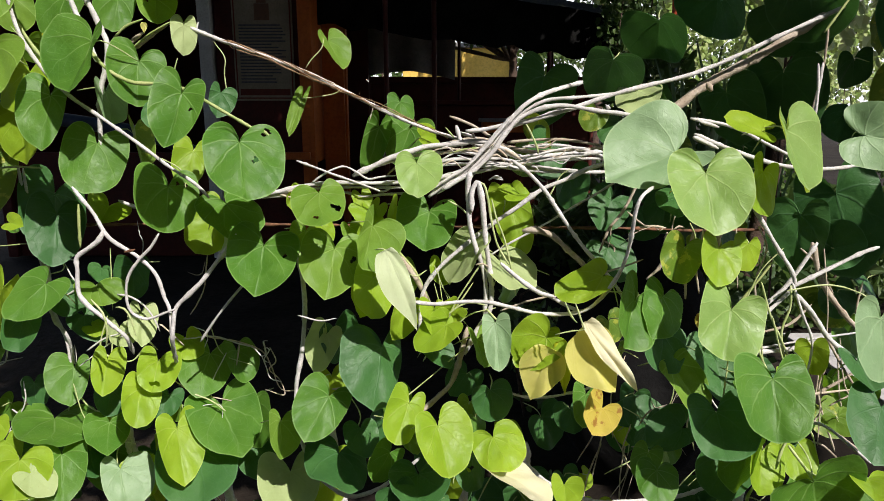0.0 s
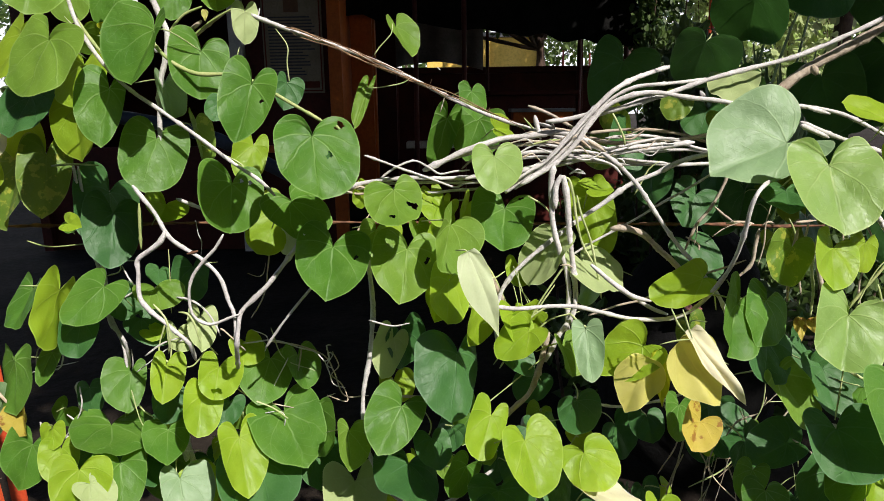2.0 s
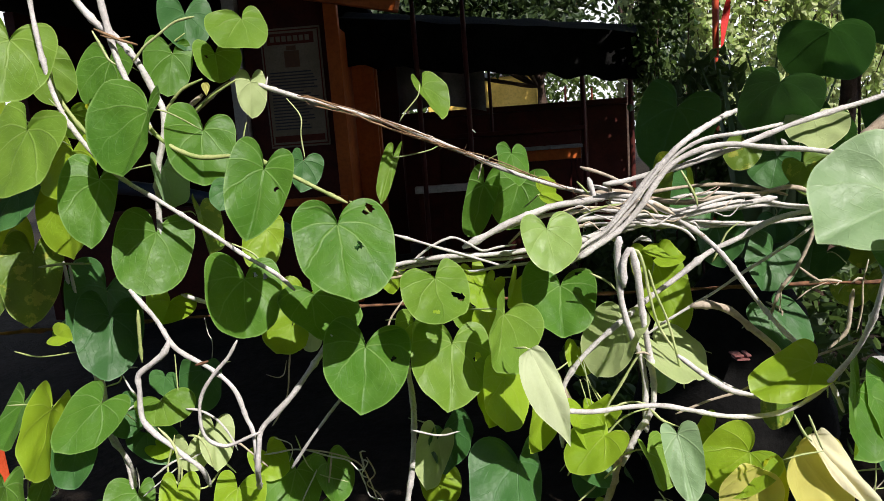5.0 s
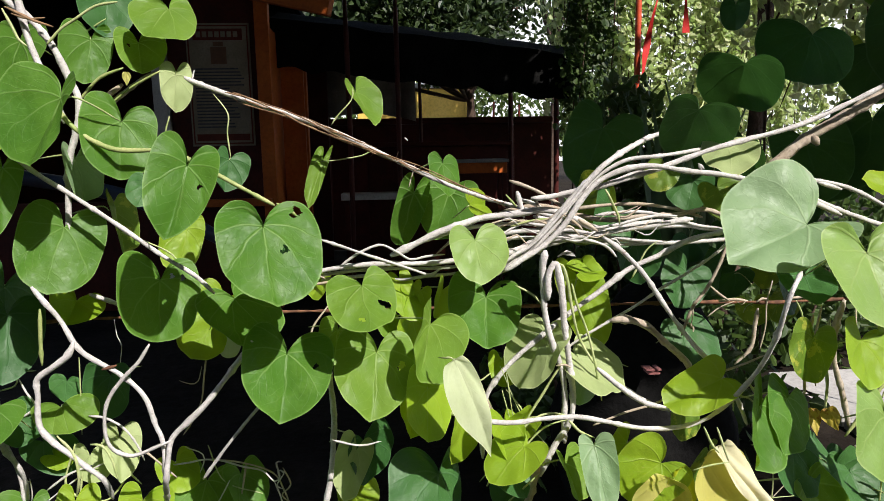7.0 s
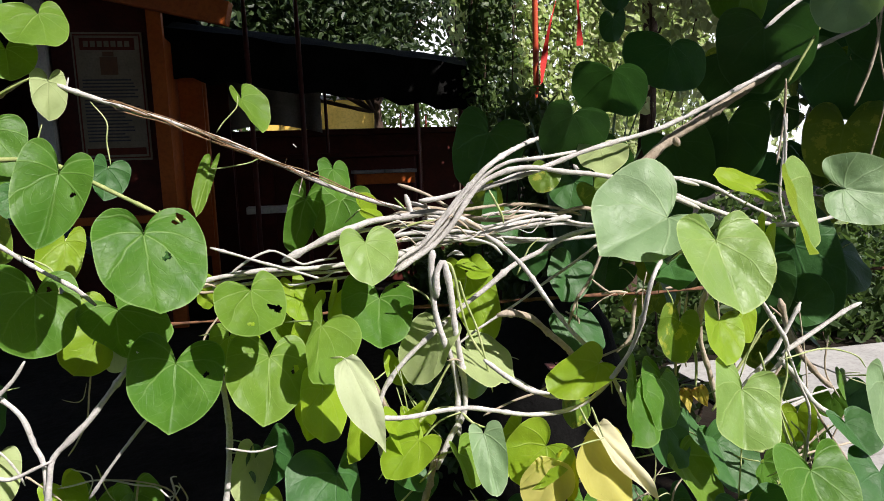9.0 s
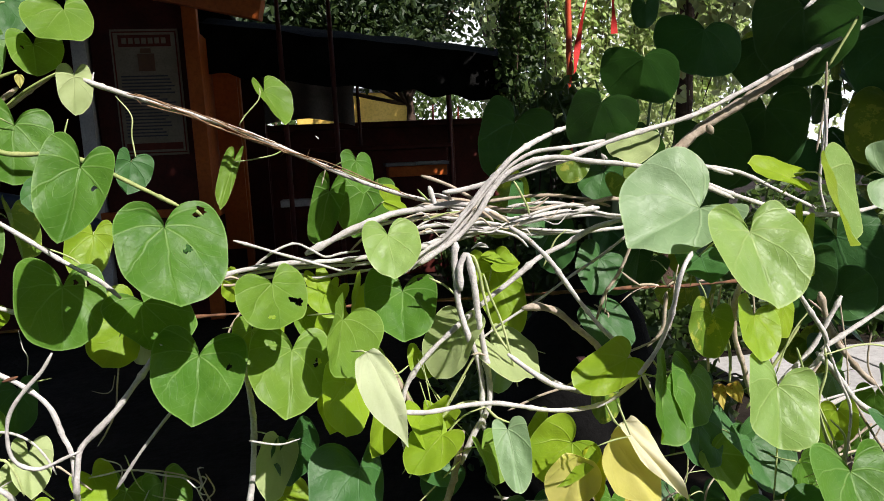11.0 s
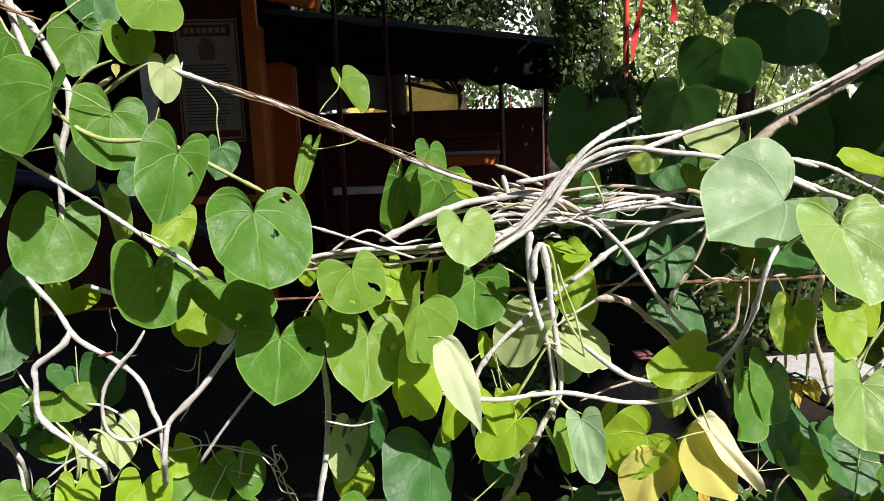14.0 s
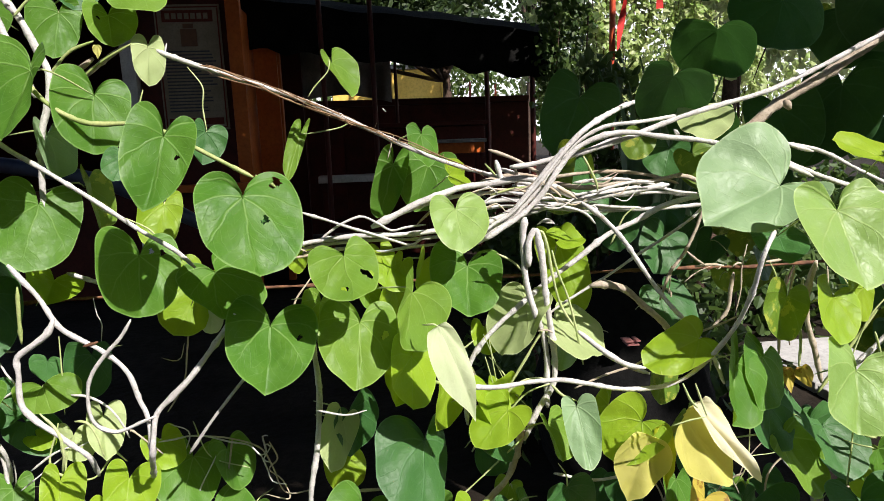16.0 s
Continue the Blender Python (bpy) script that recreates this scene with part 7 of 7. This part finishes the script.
stem(right_vine, [(0.360, 1.030, 1.261), (0.357, 1.030, 1.237), (0.353, 1.030, 1.206), (0.331, 1.030, 1.183)], 0.0029, material=TAN)
stem(right_vine, [(0.396, 0.920, 1.223), (0.401, 0.920, 1.198), (0.412, 0.920, 1.168)], 0.0013)
stem(right_vine, [(0.304, 1.06, 1.243), (0.321, 1.06, 1.256), (0.344, 1.06, 1.265)], 0.0010, material=TAN)
stem(right_vine, [(0.3, 1.05, 1.291), (0.315, 1.05, 1.278), (0.33, 1.05, 1.268)], 0.0020, material=TAN)
stem(right_vine, [(0.308, 1.02, 1.357), (0.299, 1.02, 1.327), (0.283, 1.02, 1.294), (0.264, 1.02, 1.268), (0.25, 1.02, 1.23)], 0.0024, material=TAN)
stem(right_vine, [(0.501, 1.001, 0.931), (0.469, 1.001, 0.889), (0.415, 1.001, 0.83)], 0.0009, material=STALK)
stem(right_vine, [(0.466, 1.025, 0.863), (0.439, 1.025, 0.85), (0.402, 1.025, 0.804)], 0.0009, material=STALK)
stem(right_vine, [(0.671, 1.05, 1.047), (0.684, 1.05, 0.968), (0.704, 1.05, 0.921)], 0.0015, material=DRY)
stem(right_vine, [(0.459, 0.964, 0.977), (0.457, 0.964, 0.91), (0.487, 0.964, 0.851)], 0.0015, material=STALK)
stem(right_vine, [(0.469, 1.04, 1.01), (0.429, 1.04, 1.002), (0.399, 1.04, 0.973)], 0.0010, material=TAN)
stem(right_vine, [(0.477, 1.028, 1.049), (0.452, 1.028, 0.993), (0.393, 1.028, 0.984)], 0.0008, material=STALK)
stem(right_vine, [(0.429, 1.002, 0.935), (0.463, 1.002, 0.909), (0.498, 1.002, 0.865)], 0.0015, material=TAN)
stem(right_vine, [(0.366, 1.035, 0.968), (0.379, 1.035, 0.922), (0.407, 1.035, 0.913)], 0.0010, material=STALK)
stem(right_vine, [(0.34, 0.979, 0.938), (0.321, 0.979, 0.899), (0.267, 0.979, 0.865)], 0.0012, material=STALK)
stem(right_vine, [(0.543, 1.021, 0.899), (0.564, 1.021, 0.816), (0.545, 1.021, 0.782)], 0.0010, material=STALK)
stem(right_vine, [(0.367, 1.0, 0.931), (0.352, 1.0, 0.906), (0.315, 1.0, 0.903)], 0.0014, material=TAN)
stem(right_vine, [(0.365, 0.987, 0.985), (0.336, 0.987, 0.972), (0.321, 0.987, 0.948)], 0.0015, material=TAN)
stem(right_vine, [(0.517, 1.015, 0.929), (0.561, 1.015, 0.925), (0.574, 1.015, 0.886)], 0.0014, material=TAN)
stem(right_vine, [(0.428, 0.957, 0.919), (0.501, 0.957, 0.883), (0.537, 0.957, 0.86)], 0.0009, material=STALK)
stem(right_vine, [(0.283, 0.956, 1.081), (0.265, 0.956, 1.018), (0.271, 0.956, 0.942)], 0.0010, material=DRY)
stem(right_vine, [(0.43, 1.01, 0.897), (0.438, 1.01, 0.887), (0.448, 1.01, 0.84)], 0.0007, material=STALK)
stem(right_vine, [(0.459, 1.002, 1.014), (0.412, 1.002, 0.974), (0.405, 1.002, 0.907)], 0.0015, material=DRY)
stem(right_vine, [(0.61, 0.977, 0.978), (0.582, 0.977, 0.938), (0.534, 0.977, 0.946)], 0.0013, material=DRY)
stem(right_vine, [(0.379, 1.004, 1.069), (0.379, 1.004, 0.991), (0.361, 1.004, 0.951)], 0.0010, material=STALK)
stem(right_vine, [(0.458, 1.057, 1.018), (0.466, 1.057, 0.964), (0.5, 1.057, 0.923)], 0.0014)
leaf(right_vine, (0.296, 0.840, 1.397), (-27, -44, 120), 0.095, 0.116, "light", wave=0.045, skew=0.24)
leaf(right_vine, (0.289, 0.995, 1.480), (-34, 3, 157), 0.056, 0.067, "pale")
leaf(right_vine, (0.311, 0.860, 1.339), (-22, 3, 164), 0.047, 0.057, "dark")

shaded_vine = vine_thing("thick tan branch and dark shaded heart-shaped leaves", (0.5, 1.05, 0.0))
stem(shaded_vine, [(0.335, 0.985, 1.448), (0.356, 0.985, 1.465), (0.375, 0.985, 1.481), (0.399, 0.985, 1.496), (0.446, 0.985, 1.521), (0.499, 0.985, 1.554), (0.552, 0.985, 1.589), (0.603, 0.985, 1.627)], 0.0069, material=TAN)
stem(shaded_vine, [(0.379, 0.965, 1.489), (0.386, 0.965, 1.478)], 0.0051, material=TAN)
stem(shaded_vine, [(0.518, 0.93, 1.554), (0.551, 0.93, 1.605), (0.575, 0.93, 1.648), (0.582, 0.93, 1.683)], 0.0018, material=GREEN_STEM)
stem(shaded_vine, [(0.612, 0.92, 1.523), (0.632, 0.92, 1.567), (0.643, 0.92, 1.611), (0.648, 0.92, 1.683)], 0.0020, material=TAN)
stem(shaded_vine, [(0.668, 0.95, 1.446), (0.69, 0.95, 1.532), (0.679, 0.95, 1.586), (0.668, 0.95, 1.646)], 0.0014, material=TAN)
stem(shaded_vine, [(0.444, 0.88, 1.612), (0.474, 0.88, 1.635), (0.509, 0.88, 1.656)], 0.0025)
stem(shaded_vine, [(0.518, 0.93, 1.429), (0.519, 0.93, 1.474), (0.515, 0.93, 1.514)], 0.0022)
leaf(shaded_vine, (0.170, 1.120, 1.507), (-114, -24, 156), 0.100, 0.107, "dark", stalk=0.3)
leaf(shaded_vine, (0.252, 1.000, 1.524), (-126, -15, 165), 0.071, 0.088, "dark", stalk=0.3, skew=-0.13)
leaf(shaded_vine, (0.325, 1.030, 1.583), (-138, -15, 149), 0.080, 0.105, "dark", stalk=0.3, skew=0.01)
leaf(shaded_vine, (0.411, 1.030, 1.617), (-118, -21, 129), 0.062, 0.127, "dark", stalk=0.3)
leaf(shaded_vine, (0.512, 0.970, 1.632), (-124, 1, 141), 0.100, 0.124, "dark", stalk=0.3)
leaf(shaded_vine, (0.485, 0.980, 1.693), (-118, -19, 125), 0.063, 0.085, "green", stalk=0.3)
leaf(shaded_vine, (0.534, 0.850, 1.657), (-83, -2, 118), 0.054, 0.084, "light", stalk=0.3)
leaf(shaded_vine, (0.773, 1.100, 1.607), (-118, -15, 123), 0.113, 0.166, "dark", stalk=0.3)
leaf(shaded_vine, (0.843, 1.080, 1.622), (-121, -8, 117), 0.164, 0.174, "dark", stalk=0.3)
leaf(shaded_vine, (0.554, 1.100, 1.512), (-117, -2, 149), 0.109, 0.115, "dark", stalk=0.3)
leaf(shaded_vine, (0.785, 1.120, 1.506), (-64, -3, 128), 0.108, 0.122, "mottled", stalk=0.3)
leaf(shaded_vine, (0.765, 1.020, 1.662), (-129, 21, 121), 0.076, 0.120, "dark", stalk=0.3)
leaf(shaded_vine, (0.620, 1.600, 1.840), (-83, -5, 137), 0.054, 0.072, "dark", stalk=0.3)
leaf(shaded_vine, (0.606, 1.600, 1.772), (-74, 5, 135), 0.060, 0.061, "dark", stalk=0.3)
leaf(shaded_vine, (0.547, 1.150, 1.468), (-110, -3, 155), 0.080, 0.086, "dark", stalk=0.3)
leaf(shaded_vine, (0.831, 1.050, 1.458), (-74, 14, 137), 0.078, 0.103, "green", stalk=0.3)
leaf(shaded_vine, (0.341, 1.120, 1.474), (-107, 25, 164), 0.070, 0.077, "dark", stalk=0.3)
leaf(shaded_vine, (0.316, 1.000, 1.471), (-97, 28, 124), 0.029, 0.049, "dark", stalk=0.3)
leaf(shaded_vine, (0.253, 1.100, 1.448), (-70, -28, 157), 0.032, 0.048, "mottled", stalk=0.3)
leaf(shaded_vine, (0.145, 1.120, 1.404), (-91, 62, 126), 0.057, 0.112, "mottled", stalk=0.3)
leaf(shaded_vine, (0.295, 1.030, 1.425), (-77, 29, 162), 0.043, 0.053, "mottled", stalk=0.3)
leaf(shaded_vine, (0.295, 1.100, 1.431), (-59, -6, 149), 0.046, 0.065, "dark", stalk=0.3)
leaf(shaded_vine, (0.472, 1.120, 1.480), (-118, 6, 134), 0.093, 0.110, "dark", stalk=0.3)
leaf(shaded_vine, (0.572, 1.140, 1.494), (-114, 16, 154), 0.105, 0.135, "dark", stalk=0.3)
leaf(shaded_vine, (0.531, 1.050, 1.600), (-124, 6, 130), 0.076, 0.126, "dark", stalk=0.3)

left_vine = vine_thing("yellowing vine leaves beside the red post", (-0.75, 1.0, 0.0))
stem(left_vine, [(-0.839, 1.05, 1.671), (-0.832, 1.05, 1.622), (-0.809, 1.05, 1.572), (-0.779, 1.05, 1.526), (-0.759, 1.05, 1.512)], 0.0017)
stem(left_vine, [(-0.597, 0.96, 1.621), (-0.594, 0.96, 1.578), (-0.575, 0.96, 1.54), (-0.547, 0.96, 1.502)], 0.0026, material=GREEN_STEM)
stem(left_vine, [(-0.644, 1.0, 1.369), (-0.641, 1.0, 1.31), (-0.639, 1.0, 1.258), (-0.624, 1.0, 1.205), (-0.626, 1.0, 1.15), (-0.605, 1.0, 1.095), (-0.601, 1.0, 1.048)], 0.0024)
stem(left_vine, [(-0.73, 1.0, 1.254), (-0.696, 1.0, 1.245), (-0.64, 1.0, 1.249)], 0.0011, material=GREEN_STEM)
stem(left_vine, [(-0.657, 0.97, 1.368), (-0.627, 0.97, 1.37), (-0.589, 0.97, 1.368)], 0.0016, material=STALK)
stem(left_vine, [(-0.862, 1.0, 1.079), (-0.843, 1.0, 1.046), (-0.822, 1.0, 1.022), (-0.813, 1.0, 1.007), (-0.795, 1.0, 0.981), (-0.783, 1.0, 0.964)], 0.0027, material=TWINE)
leaf(left_vine, (-0.781, 1.000, 0.976), (-77, 12, 169), 0.040, 0.049, "brown", fold=0.6, stalk=0)
leaf(left_vine, (-0.796, 1.010, 0.963), (-80, -27, -103), 0.028, 0.034, "brown", stalk=0)
stem(left_vine, [(-0.79, 1.05, 0.932), (-0.782, 1.05, 0.911), (-0.733, 1.05, 0.902), (-0.675, 1.05, 0.882)], 0.0029)
stem(left_vine, [(-0.776, 1.02, 1.033), (-0.736, 1.02, 1.043), (-0.691, 1.02, 1.053)], 0.0008)
stem(left_vine, [(-0.922, 1.1, 1.47), (-0.863, 1.1, 1.47), (-0.804, 1.1, 1.473)], 0.0015)
leaf(left_vine, (-0.600, 0.905, 1.625), (-68, -12, -155), 0.075, 0.091, "fresh")
leaf(left_vine, (-0.562, 0.852, 1.526), (-64, -12, 164), 0.077, 0.093, "fresh")
leaf(left_vine, (-0.848, 1.080, 1.553), (-65, 16, -174), 0.111, 0.134, "lime")
leaf(left_vine, (-0.806, 1.000, 1.407), (-77, -23, -169), 0.068, 0.083, "yellow")
leaf(left_vine, (-0.769, 1.030, 1.433), (-75, 5, 166), 0.070, 0.085, "cream", fold=0.4)
leaf(left_vine, (-0.801, 1.020, 1.370), (-81, 21, -150), 0.050, 0.058, "lime")
leaf(left_vine, (-0.710, 1.030, 1.552), (-63, -23, 143), 0.079, 0.065, "lime")
leaf(left_vine, (-0.691, 1.000, 1.464), (-52, -6, 168), 0.067, 0.082, "dark")
leaf(left_vine, (-0.757, 1.050, 1.366), (-66, 10, 152), 0.109, 0.133, "mottled")
leaf(left_vine, (-0.681, 1.000, 1.380), (-68, -7, -158), 0.088, 0.071, "mottled")
leaf(left_vine, (-0.629, 1.000, 1.446), (-84, 2, 169), 0.069, 0.081, "lime")
leaf(left_vine, (-0.616, 1.040, 1.320), (-73, -24, -111), 0.102, 0.121, "dark")
leaf(left_vine, (-0.647, 1.000, 1.287), (-33, -28, 140), 0.028, 0.034, "green")
leaf(left_vine, (-0.776, 1.060, 1.158), (-51, 2, 157), 0.072, 0.061, "green")
leaf(left_vine, (-0.659, 0.950, 1.190), (-92, -34, -88), 0.089, 0.079, "lime")
leaf(left_vine, (-0.582, 0.930, 1.202), (-40, -22, 156), 0.065, 0.079, "green")
leaf(left_vine, (-0.628, 0.940, 1.148), (-52, 11, 179), 0.056, 0.065, "dark")
leaf(left_vine, (-0.697, 0.970, 1.088), (-68, -23, -164), 0.048, 0.028, "green")
leaf(left_vine, (-0.792, 1.020, 1.054), (-68, 15, 162), 0.081, 0.086, "green")
leaf(left_vine, (-0.838, 1.020, 0.990), (-43, -38, -162), 0.041, 0.051, "green")
leaf(left_vine, (-0.820, 1.010, 0.985), (-102, -50, -74), 0.068, 0.083, "light")
leaf(left_vine, (-0.774, 1.000, 0.917), (-53, -41, -125), 0.069, 0.085, "green")
leaf(left_vine, (-0.712, 0.980, 0.924), (-61, -1, -163), 0.052, 0.061, "lime")
leaf(left_vine, (-0.846, 1.020, 1.429), (-64, 24, -138), 0.045, 0.055, "cream")
leaf(left_vine, (-0.609, 1.000, 1.506), (-71, -14, 166), 0.068, 0.079, "lime")
leaf(left_vine, (-0.755, 1.060, 1.427), (-91, 16, -177), 0.063, 0.075, "lime")
leaf(left_vine, (-0.604, 1.000, 1.552), (-131, 20, -153), 0.039, 0.049, "fresh")
leaf(left_vine, (-0.641, 1.020, 1.618), (-90, 16, -149), 0.056, 0.059, "fresh")
leaf(left_vine, (-0.847, 1.200, 1.653), (-86, -16, 173), 0.040, 0.047, "dark")
leaf(left_vine, (-0.571, 1.050, 1.619), (-73, -10, 166), 0.068, 0.081, "green")

# leaves deeper in the hedge, and unseen ones added to shade it
def filler(vine, count, low, high, kinds, seed, size=(0.05, 0.09)):
    g = random.Random(seed)
    for k in range(count):
        p = [g.uniform(a, b) for a, b in zip(low, high)]
        s = g.uniform(*size)
        leaf(vine, p, (-90 + g.uniform(-45, 20), g.uniform(-40, 40), g.uniform(-60, 60)), s * 0.72, s, g.choice(kinds), stalk=0.8)


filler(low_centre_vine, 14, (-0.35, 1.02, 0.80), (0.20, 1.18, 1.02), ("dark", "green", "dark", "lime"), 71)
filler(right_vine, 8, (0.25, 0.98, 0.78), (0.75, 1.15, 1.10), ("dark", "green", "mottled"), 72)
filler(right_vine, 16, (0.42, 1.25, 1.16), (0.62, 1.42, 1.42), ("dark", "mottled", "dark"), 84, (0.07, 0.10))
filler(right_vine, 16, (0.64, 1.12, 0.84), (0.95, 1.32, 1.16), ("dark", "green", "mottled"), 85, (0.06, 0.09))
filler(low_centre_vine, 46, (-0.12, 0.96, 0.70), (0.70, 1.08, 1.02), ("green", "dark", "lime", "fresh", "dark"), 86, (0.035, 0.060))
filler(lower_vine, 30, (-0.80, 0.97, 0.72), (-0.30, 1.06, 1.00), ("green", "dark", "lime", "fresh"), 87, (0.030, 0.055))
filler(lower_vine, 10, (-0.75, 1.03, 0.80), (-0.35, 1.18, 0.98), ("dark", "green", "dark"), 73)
# Unseen leaves added overhead to keep sun off the upper right
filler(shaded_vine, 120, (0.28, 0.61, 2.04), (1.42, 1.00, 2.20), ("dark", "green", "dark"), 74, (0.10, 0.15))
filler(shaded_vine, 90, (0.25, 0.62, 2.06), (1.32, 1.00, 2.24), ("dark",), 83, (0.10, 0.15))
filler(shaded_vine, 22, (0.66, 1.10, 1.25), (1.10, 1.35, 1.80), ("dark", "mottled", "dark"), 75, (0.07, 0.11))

# Low leaves out of view, added to shade the ground behind the hedge
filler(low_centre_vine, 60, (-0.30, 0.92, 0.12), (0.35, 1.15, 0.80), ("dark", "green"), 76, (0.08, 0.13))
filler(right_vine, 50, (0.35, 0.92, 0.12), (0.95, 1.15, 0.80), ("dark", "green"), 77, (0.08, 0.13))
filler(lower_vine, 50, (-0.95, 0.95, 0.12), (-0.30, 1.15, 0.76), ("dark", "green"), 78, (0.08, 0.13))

# Unseen cluster added at the right to shade the leaves beside it
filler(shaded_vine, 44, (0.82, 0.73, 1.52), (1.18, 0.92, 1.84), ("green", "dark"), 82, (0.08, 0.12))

# Unseen leaves added above to shade what stands behind the hedge
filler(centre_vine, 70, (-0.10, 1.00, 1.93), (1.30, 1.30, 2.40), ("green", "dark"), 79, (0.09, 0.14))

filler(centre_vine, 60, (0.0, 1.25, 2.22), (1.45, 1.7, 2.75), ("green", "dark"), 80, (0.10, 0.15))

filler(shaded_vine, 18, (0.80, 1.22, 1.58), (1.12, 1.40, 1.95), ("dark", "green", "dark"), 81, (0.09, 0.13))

# stems that carry the hedge down to the ground and up over the wire
stem(upper_vine, [(-0.72, 1.02, 1.70), (-0.80, 1.03, 1.9), (-0.86, 1.02, 1.72)], 0.006)
for vine, x, y, top in ((upper_vine, -0.55, 1.03, 1.02), (lower_vine, -0.40, 1.05, 0.95), (centre_vine, 0.02, 1.04, 0.95), (low_centre_vine, 0.14, 1.02, 0.9), (right_vine, 0.50, 1.02, 0.95), (shaded_vine, 1.15, 1.12, 1.9), (left_vine, -0.72, 1.06, 1.0), (rope_vine, -0.2, 1.06, 0.95)):
    stem(vine, [(x, y, top), (x + 0.03, y + 0.02, 0.6 * top), (x - 0.02, y, 0.3 * top), (x, y, -0.03)], 0.008, 0.011)
wire = thing("wire", "rusty wire strung along the fence behind the vines", "wire", (0.0, 1.1, 0))
part("strand", tube_mesh("strand", [(-0.86, -0.07, 1.27), (-0.4, 0.0, 1.262), (0.30, 0.0, 1.255), (0.51, 0.0, 1.252), (1.3, 0.02, 1.27)], 0.0024, 0.0024, RUST, 0.01, 7, 0.35, 5), wire)
part("end_stake", tube_mesh("end_stake", [(1.3, 0.02, -0.03), (1.31, 0.02, 0.7), (1.3, 0.02, 1.6)], 0.03, 0.025, TRUNK, 0.1, 9, 0.06, 7), wire)
